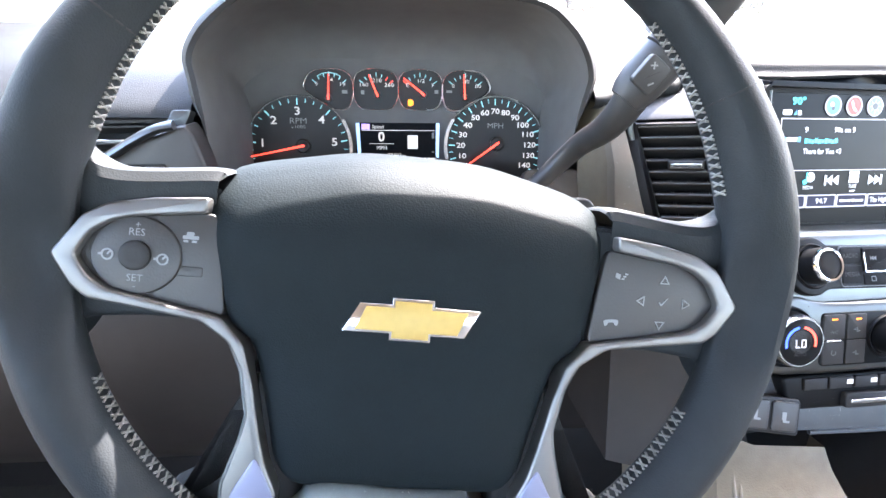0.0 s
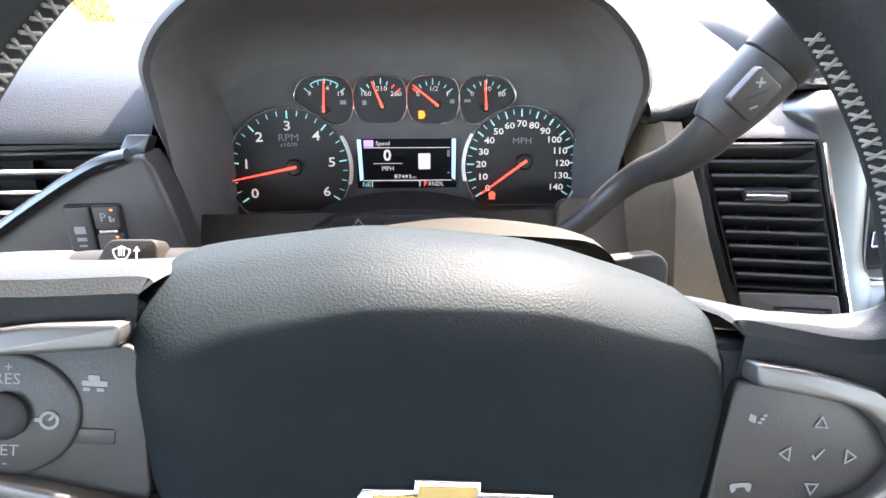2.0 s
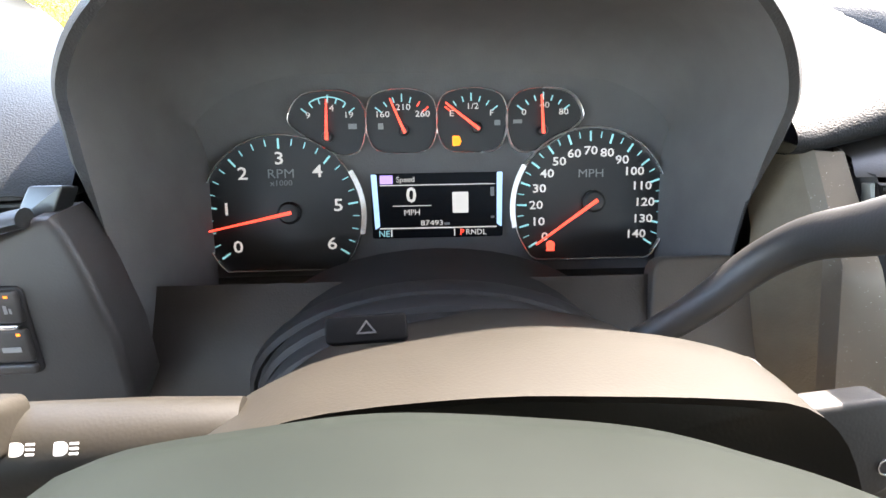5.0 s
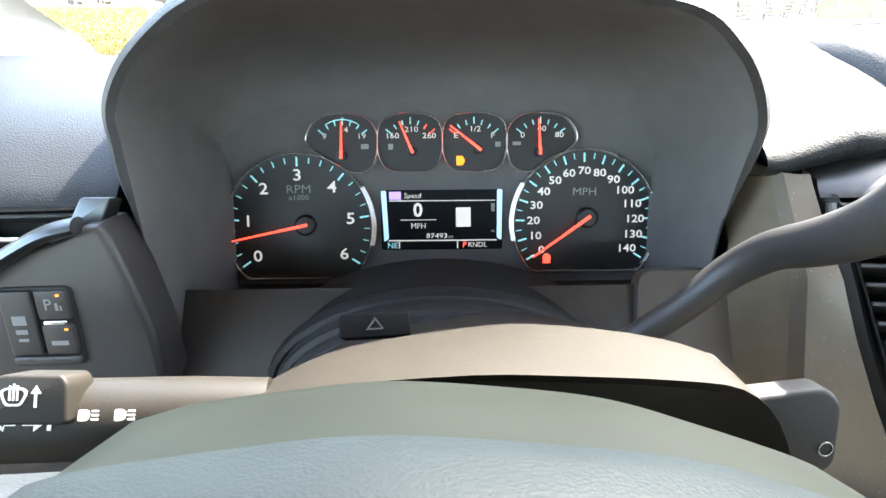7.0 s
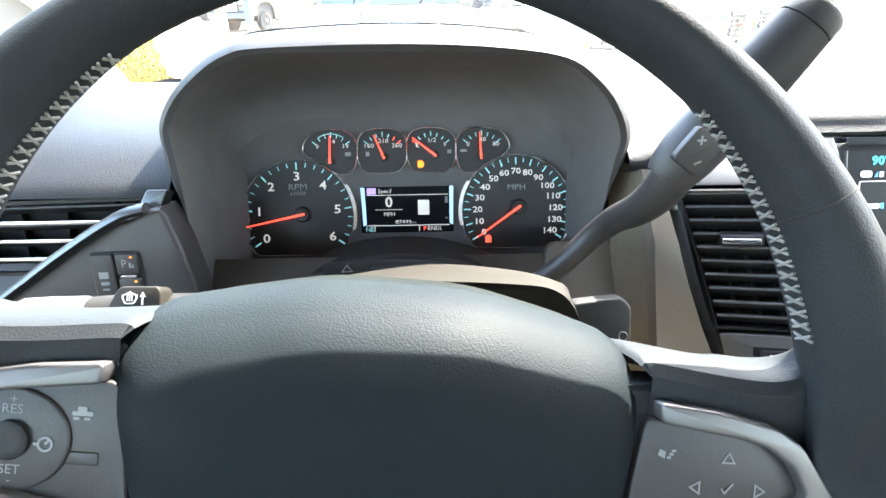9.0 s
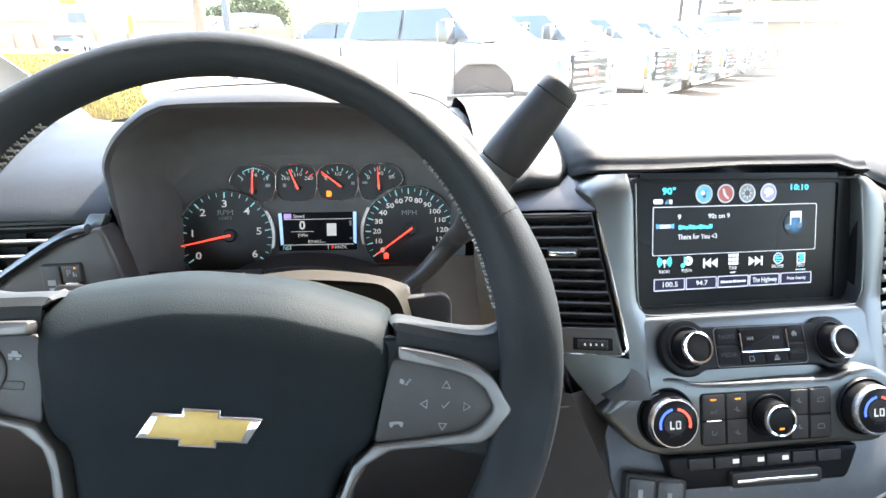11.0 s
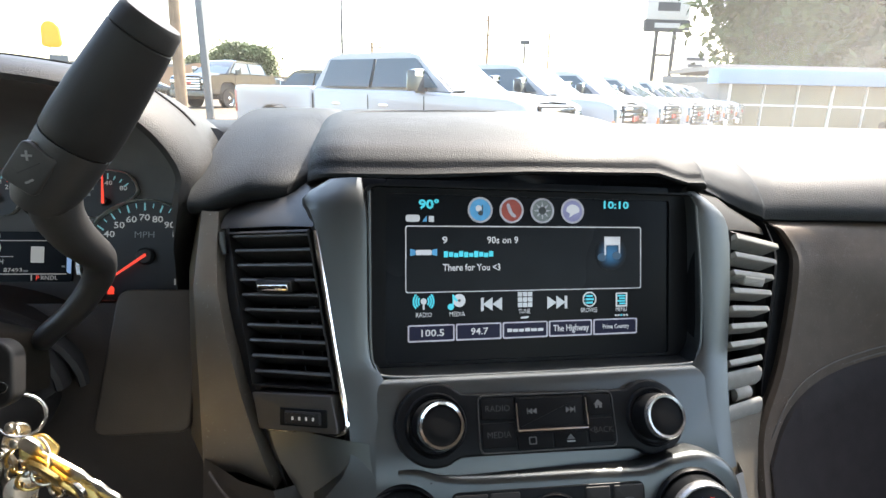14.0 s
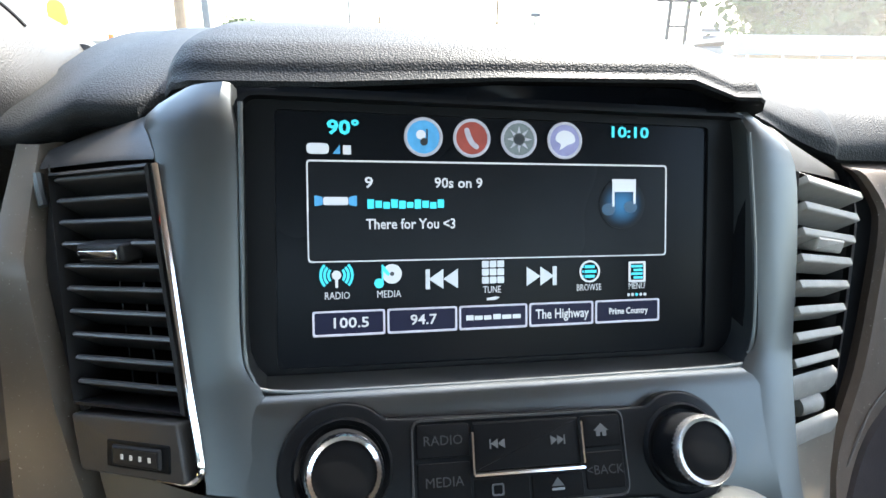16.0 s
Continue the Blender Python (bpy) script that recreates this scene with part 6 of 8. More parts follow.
lip = [(-0.1145, 0.060, 0.0135), (-0.1140, 0.0, 0.0165), (-0.1135, -0.040, 0.0185), (-0.1105, -0.0525, 0.0190), (-0.1030, -0.0585, 0.0190), (-0.06, -0.0600, 0.0190), (0.06, -0.0600, 0.0190), (0.1180, -0.0590, 0.0190), (0.1240, -0.0530, 0.0185), (0.1275, -0.041, 0.0180), (0.1282, 0.0, 0.0165), (0.1265, 0.056, 0.0130)]
part("bright_lip", tube([SCREEN @ p for p in curve(lip, 4, closed=False)], 0.0010, 8), SILVER, bezel, "thin bright lip round the screen")
part("recess", ring(rect(-0.1165, -0.062, 0.1300, 0.0640, 0.006), rect(-0.102, -0.054, 0.112, 0.0600, 0.003), SCREEN, -0.004, 0.002, False, 80), GLOSS_BLACK, bezel)
header_rows = []
for u, y_, z_ in ((-0.118, 0.4760, 1.3405), (-0.080, 0.4780, 1.3430), (0.0, 0.4795, 1.3440), (0.090, 0.4810, 1.3435), (0.1270, 0.4890, 1.3365)):
    p = SCREEN @ Vector((u, 0.070, -0.004))
    header_rows.append([SCREEN @ Vector((u, 0.056, -0.003)), SCREEN @ Vector((u, 0.066, -0.003)), p, Vector((p.x, y_, z_)), Vector((p.x, y_ + 0.02, z_ + 0.003))])
part("screen_header", loft(curve_rows(header_rows)), SCREEN_BLACK, bezel)
part("recess_wall", ring(rect(-0.1175, -0.0620, 0.1300, 0.0655, 0.008), rect(-0.1150, -0.0600, 0.1280, 0.0640, 0.007), SCREEN, -0.006, 0.0100, False, 80), GLOSS_BLACK, bezel)

# ---- touchscreen ----
touch = thing("touchscreen", "lit touchscreen showing a radio station page", "touchscreen", at=(0.4385, 0.457, 1.271))
part("screen_panel", plate(rect(-0.1020, -0.0540, 0.1120, 0.0700, 0.003), SCREEN, -0.006, 0.0004), SCREEN_BLACK, touch)
S0 = shift(SCREEN, 0, 0, 0.0005)
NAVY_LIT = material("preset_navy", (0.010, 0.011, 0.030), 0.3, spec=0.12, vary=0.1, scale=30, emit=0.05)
SCREEN_WHITE = material("screen_white", (0.46, 0.48, 0.51), 0.4, vary=0.0, emit=0.085)
SCREEN_CYAN = material("screen_cyan", (0.04, 0.50, 0.62), 0.4, vary=0.0, emit=0.10)
ICON_BLUE = material("icon_blue", (0.05, 0.24, 0.46), 0.4, vary=0.35, scale=200, emit=0.08)
ICON_RED = material("icon_red", (0.20, 0.035, 0.025), 0.4, vary=0.35, scale=200, emit=0.08)
ICON_GREY = material("icon_grey", (0.10, 0.125, 0.13), 0.4, vary=0.35, scale=300, emit=0.08)
ICON_LILAC = material("icon_lilac", (0.17, 0.18, 0.33), 0.4, vary=0.35, scale=200, emit=0.08)
SCREEN_GREY = material("screen_grey", (0.45, 0.48, 0.52), 0.4, vary=0.0, emit=0.08)
part("info_box", plate(rect(-0.0878, -0.0058, 0.0884, 0.0384, 0.002), S0, 0, 0.0002), material("screen_glow", (0.0085, 0.010, 0.0125), 0.3, spec=0.12, vary=0.4, scale=20), touch)
PAGE_DIM = material("page_dim", (0.026, 0.034, 0.038), 0.4, vary=0.0, spec=0.2)
for u in (-0.0392, -0.0176, 0.0062, 0.0288):
    part("pull_mark", plate(rect(u - 0.0052, 0.0632, u + 0.0052, 0.0640, 0.0003), shift(S0, 0, 0.02 * (u + 0.04)), 0, 0.0002), PAGE_DIM, touch)
SP = shift(S0, 0, 0.0003, 0.0, 0.45)
part("box_line", ring(rect(-0.0886, -0.0066, 0.0894, 0.0391, 0.002), rect(-0.0880, -0.0060, 0.0888, 0.0385, 0.0018), SP, 0, 0.0003, False, 80), SCREEN_GREY, touch)
part("box_top", plate(rect(-0.0870, 0.0383, 0.0878, 0.0391), SP, 0.0002, 0.0004), SCREEN_WHITE, touch)
for x0 in (-0.0886, 0.0887):
    part("box_side", plate(rect(x0, 0.0160, x0 + 0.0007, 0.0375), SP, 0.0002, 0.0004), SCREEN_WHITE, touch)
T1 = shift(SP, 0, 0, 0.0005)
lettering("temperature", "90°", 0.0086, shift(T1, -0.0722, 0.0533), SCREEN_CYAN, touch, bold=0.0003, width=0.0142)
lettering("clock", "10:10", 0.0074, shift(T1, 0.0680, 0.0548), SCREEN_CYAN, touch, width=0.0205, bold=0.0002)
lettering("channel_number", "9", 0.0068, shift(T1, -0.0612, 0.0290), SCREEN_WHITE, touch, bold=0.0001, stretch=1.2)
lettering("channel", "90s on 9", 0.0066, shift(T1, -0.0194, 0.0291), SCREEN_WHITE, touch, width=0.0230, bold=0.0001)
for k in range(10):
    part("station_letter", plate(rect(-0.0620 + 0.0036 * k, 0.0174 + 0.0004 * (k % 2), -0.0590 + 0.0036 * k, 0.0216 - 0.0006 * (k % 3)), T1, 0, 0.0002), SCREEN_CYAN, touch)
lettering("song", "There for You <3", 0.0066, shift(T1, -0.0418, 0.0102), SCREEN_WHITE, touch, width=0.0415, bold=0.0001)
part("radio_logo", plate(rounded([(-0.0815, 0.0190), (-0.0705, 0.0190), (-0.0705, 0.0226), (-0.0815, 0.0226)], 0.0010), T1, 0, 0.0003), SCREEN_GREY, touch)
for q in (-1, 1):
    part("logo_wave", plate(rounded([(-0.0760 + q * 0.0057, 0.0192), (-0.0760 + q * 0.0093, 0.0184), (-0.0760 + q * 0.0093, 0.0234), (-0.0760 + q * 0.0057, 0.0226)], 0.0006), T1, 0, 0.0002), ICON_BLUE, touch)
ICON_Y = 0.0502
ICON_DARK = material("icon_dark", (0.03, 0.035, 0.04), 0.4, vary=0.2, scale=200)
RING_LILAC = material("icon_ring", (0.34, 0.35, 0.41), 0.4, vary=0.25, scale=250, emit=0.05)
icons = []
for x, mat in ((-0.0360, ICON_BLUE), (-0.0130, ICON_RED), (0.0102, ICON_GREY), (0.0336, ICON_LILAC)):
    ic = part("round_icon", plate(circle(x, ICON_Y, 0.0080, 32), T1, 0, 0.0002), mat, touch)
    part("icon_ring", ring(circle(x, ICON_Y, 0.0090, 40), circle(x, ICON_Y, 0.0076, 40), T1, 0.0001, 0.0006, True, 48), RING_LILAC, ic)
    icons.append((ic, x))
bm = plate(circle(-0.0358, ICON_Y - 0.0022, 0.0018, 16), T1, 0.0003, 0.0005)
add_plate(bm, rect(-0.0347, ICON_Y - 0.0020, -0.0340, ICON_Y + 0.0036), T1, 0.0003, 0.0005)
part("note_symbol", bm, ICON_DARK, icons[0][0])
part("speaker_shine", plate(circle(-0.0372, ICON_Y + 0.0010, 0.0022, 16), T1, 0.0003, 0.00045), SCREEN_WHITE, icons[0][0])
part("phone_symbol", plate(curve([(-0.0166, ICON_Y + 0.0040), (-0.0148, ICON_Y + 0.0046), (-0.0136, ICON_Y + 0.0018), (-0.0120, ICON_Y - 0.0016), (-0.0096, ICON_Y - 0.0036), (-0.0108, ICON_Y - 0.0052), (-0.0140, ICON_Y - 0.0030), (-0.0160, ICON_Y + 0.0008)], 3), T1, 0.0003, 0.0005), RING_LILAC, icons[1][0])
bm = bmesh.new()
for k in range(8):
    add_plate(bm, [(-0.0008, 0.0030), (0.0008, 0.0030), (0.0, 0.0064)], shift(T1, 0.0102, ICON_Y, 0, 45 * k), 0.0003, 0.0005)
part("compass_rose", bm, RING_LILAC, icons[2][0])
part("compass_hub", plate(circle(0.0102, ICON_Y, 0.0027, 16), T1, 0.0004, 0.0006), ICON_DARK, icons[2][0])
part("cloud_symbol", plate(curve([(0.0288, ICON_Y + 0.0002), (0.0302, ICON_Y + 0.0036), (0.0340, ICON_Y + 0.0048), (0.0380, ICON_Y + 0.0030), (0.0388, ICON_Y - 0.0006), (0.0350, ICON_Y - 0.0022), (0.0310, ICON_Y - 0.0046), (0.0316, ICON_Y - 0.0020)], 3), T1, 0.0003, 0.0005), SCREEN_GREY, icons[3][0])
part("status_pill", plate(rect(-0.0884, 0.0416, -0.0786, 0.0464, 0.0022), T1, 0, 0.0002), SCREEN_GREY, touch)
part("signal_symbol", plate([(-0.0770, 0.0418), (-0.0738, 0.0418), (-0.0738, 0.0460)], T1, 0, 0.0002), ICON_BLUE, touch)
bars("status_symbols", [(-0.0725, 0.0416, -0.0690, 0.0456)], T1, SCREEN_GREY, touch)
# note picture with its blue glow on the page
GLOW = material("album_glow", (0.02, 0.10, 0.22), 0.3, spec=0.12, vary=0.0, emit=0.1)
gt = GLOW.node_tree
g_co, g_off, g_map = (gt.nodes.new(n) for n in ("ShaderNodeTexCoord", "ShaderNodeVectorMath", "ShaderNodeMapRange"))
g_off.operation, g_map.interpolation_type = 'DISTANCE', 'SMOOTHSTEP'
g_off.inputs[1].default_value = T1 @ Vector((0.0645, 0.0195, 0))
gt.links.new(g_co.outputs["Object"], g_off.inputs[0])
g_map.inputs[1].default_value, g_map.inputs[2].default_value, g_map.inputs[3].default_value, g_map.inputs[4].default_value = 0.0, 0.0120, 0.22, 0.0
gt.links.new(g_off.outputs["Value"], g_map.inputs[0])
gt.links.new(g_map.outputs[0], gt.nodes["Principled BSDF"].inputs["Emission Strength"])
gt.nodes["Principled BSDF"].inputs["Base Color"].default_value = (0.0085, 0.010, 0.0125, 1)
part("album_glow", plate(circle(0.0645, 0.0195, 0.0125, 40), T1, -0.0003, 0.0001), GLOW, touch)
bm = plate([(0.0590, 0.0182), (0.0602, 0.0182), (0.0602, 0.0255), (0.0706, 0.0255), (0.0706, 0.0196), (0.0718, 0.0196), (0.0718, 0.0318), (0.0590, 0.0318)], T1, 0, 0.0003)
part("album_note", bm, SCREEN_GREY, touch)
for x, y in ((0.0570, 0.0168), (0.0690, 0.0180)):
    part("note_head", plate(circle(x, y, 0.0036, 20, 0.0030), T1, 0, 0.0003), material("note_head_blue", (0.02, 0.07, 0.13), 0.4, vary=0.2, scale=200, emit=0.03), touch)
# menu row
bm = bmesh.new()
for q in (-1, 1):
    for r in (0.0030, 0.0047, 0.0064):
        pts = [(r * math.sin(radians(q * 90 + a)), r * math.cos(radians(q * 90 + a))) for a in range(-42, 43, 14)] + [((r + 0.0012) * math.sin(radians(q * 90 + a)), (r + 0.0012) * math.cos(radians(q * 90 + a))) for a in range(42, -43, -14)]
        add_plate(bm, pts, shift(T1, -0.0762, -0.0124), 0, 0.0002)
part("radio_waves", bm, SCREEN_CYAN, touch)
bm = plate(circle(-0.0762, -0.0124, 0.0021, 16), T1, 0, 0.0003)
add_plate(bm, rect(-0.0768, -0.0180, -0.0756, -0.0124), T1, 0, 0.0003)
part("radio_mast", bm, SCREEN_WHITE, touch)
part("disc_symbol", plate(circle(-0.0512, -0.0124, 0.0045, 24), T1, 0, 0.0002), SCREEN_GREY, touch)
part("disc_hole", plate(circle(-0.0512, -0.0124, 0.0010, 12), T1, 0.0002, 0.00035), ICON_DARK, touch)
bm = plate(rect(-0.0560, -0.0165, -0.0552, -0.0082), T1, 0.0002, 0.0004)
add_plate(bm, circle(-0.0572, -0.0166, 0.0022, 14), T1, 0.0002, 0.0004)
add_plate(bm, [(-0.0552, -0.0082), (-0.0552, -0.0112), (-0.0530, -0.0134), (-0.0522, -0.0122)], T1, 0.0002, 0.0004)
part("note_symbol", bm, SCREEN_CYAN, touch)
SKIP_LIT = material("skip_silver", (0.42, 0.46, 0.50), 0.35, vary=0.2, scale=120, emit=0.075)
for x, q in ((-0.0272, -1), (0.0210, 1)):
    bm = bmesh.new()
    for k in (-1, 0):
        add_plate(bm, [(x + q * (k * 0.0070), -0.0108), (x + q * (k * 0.0070 + 0.0070), -0.0154), (x + q * (k * 0.0070), -0.0200)], T1, 0, 0.0003)
    add_plate(bm, rect(x + q * 0.0074 - 0.0010, -0.0200, x + q * 0.0074 + 0.0010, -0.0108), T1, 0, 0.0003)
    part("skip_symbol", bm, SKIP_LIT, touch)
for i in range(3):
    for j in range(3):
        part("grid_square", plate(rect(-0.0088 + i * 0.0038, -0.0082 - j * 0.0038, -0.0055 + i * 0.0038, -0.0050 - j * 0.0038, 0.0003, 1), shift(T1, 0.0004, -0.0024), 0, 0.0003), SKIP_LIT, touch)
part("tune_arrow", plate([(-0.0060, -0.0262), (-0.0020, -0.0262), (0.0004, -0.0250), (-0.0018, -0.0245), (-0.0062, -0.0252)], T1, 0, 0.0002), SCREEN_GREY, touch)
bm = ring(circle(0.0470, -0.0138, 0.0055, 24), circle(0.0470, -0.0138, 0.0046, 24), T1, 0, 0.0003, False, 32)
part("browse_ring", bm, SCREEN_WHITE, touch)
bm = bmesh.new()
for k in (-0.0024, 0, 0.0024):
    add_plate(bm, rect(0.0430, -0.0143 + k, 0.0437, -0.0133 + k), T1, 0, 0.0003)
    add_plate(bm, rect(0.0444, -0.0145 + k, 0.0505 - abs(k) * 0.4, -0.0131 + k), T1, 0, 0.0003)
part("browse_symbol", bm, SCREEN_CYAN, touch)
bm = ring(rect(0.0682, -0.0198, 0.0776, -0.0094, 0.0008), rect(0.0693, -0.0187, 0.0765, -0.0104, 0.0006), T1, 0, 0.0003, False, 32)
part("menu_symbol", bm, SCREEN_WHITE, touch)
bars("menu_lines", [(0.0697 + 0.0014 * (k % 2), -0.0124 - k * 0.0019, 0.0760, -0.0112 - k * 0.0019) for k in range(4)], T1, SCREEN_CYAN, touch)
for txt, x in (("RADIO", -0.0760), ("MEDIA", -0.0527), ("TUNE", -0.0034), ("BROWSE", 0.0467), ("MENU", 0.0728)):
    lettering("menu_word", txt, 0.0047, shift(T1, x, -0.0218 if txt != "TUNE" else -0.0213), SCREEN_WHITE, touch, width=0.0022 * len(txt))
for k in range(5):
    part("dot", plate(circle(0.0682 + 0.0023 * k, -0.0261, 0.0008, 10), T1, 0, 0.0002), SCREEN_CYAN if k == 2 else SCREEN_WHITE, touch)
PRESET_RIM = material("preset_rim", (0.44, 0.44, 0.52), 0.4, vary=0.1, scale=200, emit=0.055)
for k, (x0, x1, txt) in enumerate(((-0.0872, -0.0546, "100.5"), (-0.0537, -0.0207, "94.7"), (-0.0198, 0.0142, None), (0.0151, 0.0489, "The Highway"), (0.0499, 0.0855, "Prime Country"))):
    pb = part("preset_button", plate(rect(x0, -0.0400, x1, -0.0284, 0.001), T1, 0, 0.0002), NAVY_LIT, touch)
    part("preset_edge", ring(rect(x0, -0.0400, x1, -0.0284, 0.0014), rect(x0 + 0.0010, -0.0389, x1 - 0.0010, -0.0293, 0.0008), T1, 0.0001, 0.0005, True, 48), PRESET_RIM, pb)
    c = (x0 + x1) / 2
    if txt:
        lettering("preset_word", txt, 0.0066 if k in (0, 1, 3) else 0.0044, shift(T1, c + 0.0004, -0.0342, 0.0004), SCREEN_WHITE, pb, width={0: 0.0158, 1: 0.0125, 3: 0.0280, 4: 0.0215}[k], bold=0.0001)
    else:
        bars("preset_word", [(c - 0.0135, -0.0354, c - 0.0100, -0.0330), (c - 0.0094, -0.0354, c - 0.0055, -0.0334), (c - 0.0048, -0.0354, c - 0.0012, -0.0334), (c - 0.0002, -0.0354, c + 0.0035, -0.0330), (c + 0.0042, -0.0354, c + 0.0088, -0.0334), (c + 0.0095, -0.0354, c + 0.0135, -0.0334)], shift(T1, 0, 0, 0.0003), SCREEN_GREY, pb)

# ---- radio controls ----
radio = thing("radio_panel", "gloss black radio control panel with two round chrome-ringed knobs", "radio", at=(0.44, 0.40, 1.206))
R0 = frame_at(SCREEN @ Vector((0.0002, -0.0868, 0.0360)), SCREEN.to_3x3() @ Vector((0.9999, -0.0170, 0.0021)), SCREEN.to_3x3() @ Vector((0.0166, 0.9583, -0.2852))) @ Matrix.Scale(0.943, 4)


def knob(parent, m, r, h, ring_mat, face_mat, label=""):
    k = part("knob", lathe([(r * 1.30, -0.010), (r * 1.30, 0.0005), (r * 1.22, 0.0022), (r * 1.10, 0.0010), (r * 1.08, -0.003), (r * 1.0, -0.003), (r * 1.0, h * 0.55), (r * 0.96, h * 0.85)], m, 48), GLOSS_BLACK, parent, label)
    part("knob_ring", lathe([(r * 0.97, h * 0.6), (r * 0.97, h * 0.92), (r * 0.90, h * 1.02), (r * 0.80, h * 1.0), (r * 0.78, h * 0.8)], m, 96, 0.00035), ring_mat, k, "bright knurled ring")
    part("knob_face", lathe([(r * 0.78, h * 0.6), (r * 0.78, h * 0.93), (r * 0.70, h * 0.96), (r * 0.3, h * 0.965)], m, 40), face_mat, k)
    return k


def bulge(cx, cy, r, a0, a1, n=18):
    return [(cx + r * math.cos(radians(a0 + (a1 - a0) * k / n)), cy + r * math.sin(radians(a0 + (a1 - a0) * k / n))) for k in range(n + 1)]


line = bulge(-0.0800, -0.0005, 0.0268, 48, 305) + [(-0.050, -0.0215), (0.050, -0.0225)] + bulge(0.0790, -0.0020, 0.0262, 236, 490) + [(0.050, 0.0180), (-0.050, 0.0185)]
part("radio_face", plate(curve(line, 2), R0, -0.022, 0.0012, 0.002), GLOSS_BLACK, radio)
kl = knob(radio, shift(R0, -0.0800, -0.0005, 0.001), 0.0160, 0.0180, CHROME, KEY_BLACK)
kr = knob(radio, shift(R0, 0.0790, -0.0020, 0.001), 0.0160, 0.0180, DARK_CHROME, KEY_BLACK)
part("power_symbol", arc_band(0.0028, 0.0034, 40, 320, shift(R0, -0.0800, -0.0005, 0.0176), 0, 0.0003), FAINT_INK, kl)
part("power_bar", plate(rect(-0.0004, 0.0005, 0.0004, 0.0040), shift(R0, -0.0800, -0.0005, 0.0176), 0, 0.0003), FAINT_INK, kl)
lettering("knob_word", "MENU", 0.0062, shift(R0, 0.0790, -0.0020, 0.0176), FAINT_INK, kr)
radio_keys = [(-0.0490, 0.0010, -0.0255, 0.0150, "RADIO"), (-0.0490, -0.0170, -0.0255, -0.0010, "MEDIA"), (0.0280, 0.0010, 0.0470, 0.0150, None), (0.0280, -0.0170, 0.0470, -0.0010, "<BACK"), (-0.0245, -0.0190, 0.0010, -0.0085, None), (0.0020, -0.0190, 0.0265, -0.0085, None)]
for x0, y0, x1, y1, txt in radio_keys:
    kb = part("radio_key", plate(rect(x0, y0, x1, y1, 0.0015), R0, 0, 0.0019, 0.0005), KEY_BLACK, radio)
    if txt:
        lettering("key_word", txt, 0.0058, shift(R0, (x0 + x1) / 2, (y0 + y1) / 2, 0.0020), FAINT_INK, kb)
part("seek_key", plate(rect(-0.0240, -0.0060, 0.0262, 0.0150, 0.001), R0, 0, 0.0030, 0.0010), KEY_BLACK, radio)
part("key_frame", ring(rect(-0.0512, -0.0206, 0.0492, 0.0172, 0.005), rect(-0.0503, -0.0197, 0.0483, 0.0163, 0.0044), R0, 0.0008, 0.0019, True, 80), DASH_HARD, radio)
bm = tube([R0 @ Vector((-0.0245, 0.0110, 0.004)), R0 @ Vector((-0.0245, -0.0065, 0.004))], 0.0008, 6)
add_tube(bm, [R0 @ Vector((-0.0245, -0.0068, 0.004)), R0 @ Vector((0.0268, -0.0068, 0.004))], 0.0009, 6)
add_tube(bm, [R0 @ Vector((0.0268, 0.0130, 0.004)), R0 @ Vector((0.0268, -0.0050, 0.004))], 0.0008, 6)
part("seek_edge", bm, CHROME, radio, "bright metal edge")
for x, s in ((-0.0130, -1), (0.0150, 1)):
    bm = bmesh.new()
    for k in (-1, 0):
        add_plate(bm, [(x + s * k * 0.0032, 0.0075), (x + s * (k * 0.0032 + 0.0032), 0.0055), (x + s * k * 0.0032, 0.0035)], shift(R0, 0, 0, 0.0031), 0, 0.0003)
    add_plate(bm, rect(x + s * 0.0034 - 0.0003, 0.0035, x + s * 0.0034 + 0.0003, 0.0075), shift(R0, 0, 0, 0.0031), 0, 0.0003)
    part("seek_symbol", bm, DIM_INK, radio)
part("home_symbol", plate([(0.0335, 0.0045), (0.0362, 0.0045), (0.0362, 0.0070), (0.0380, 0.0070), (0.0380, 0.0045), (0.0408, 0.0045), (0.0408, 0.0080), (0.0425, 0.0080), (0.0372, 0.0128), (0.0318, 0.0080), (0.0335, 0.0080)], shift(R0, 0.0120, 0.0026, 0.0020) @ Matrix.Scale(0.68, 4), 0, 0.0003), DIM_INK, radio)
part("eject_symbol", plate([(0.0110, -0.0140), (0.0170, -0.0140), (0.0140, -0.0105)], shift(R0, 0, 0, 0.0020), 0, 0.0003), DIM_INK, radio)
bars("eject_bar", [(0.0110, -0.0158, 0.0170, -0.0148)], shift(R0, 0, 0, 0.0020), GREY_INK, radio)
part("phone_key_symbol", ring(rect(-0.0165, -0.0160, -0.0110, -0.0110, 0.001), rect(-0.0158, -0.0153, -0.0117, -0.0117, 0.0008), shift(R0, 0, 0, 0.0020), 0, 0.0003, False, 30), DIM_INK, radio)

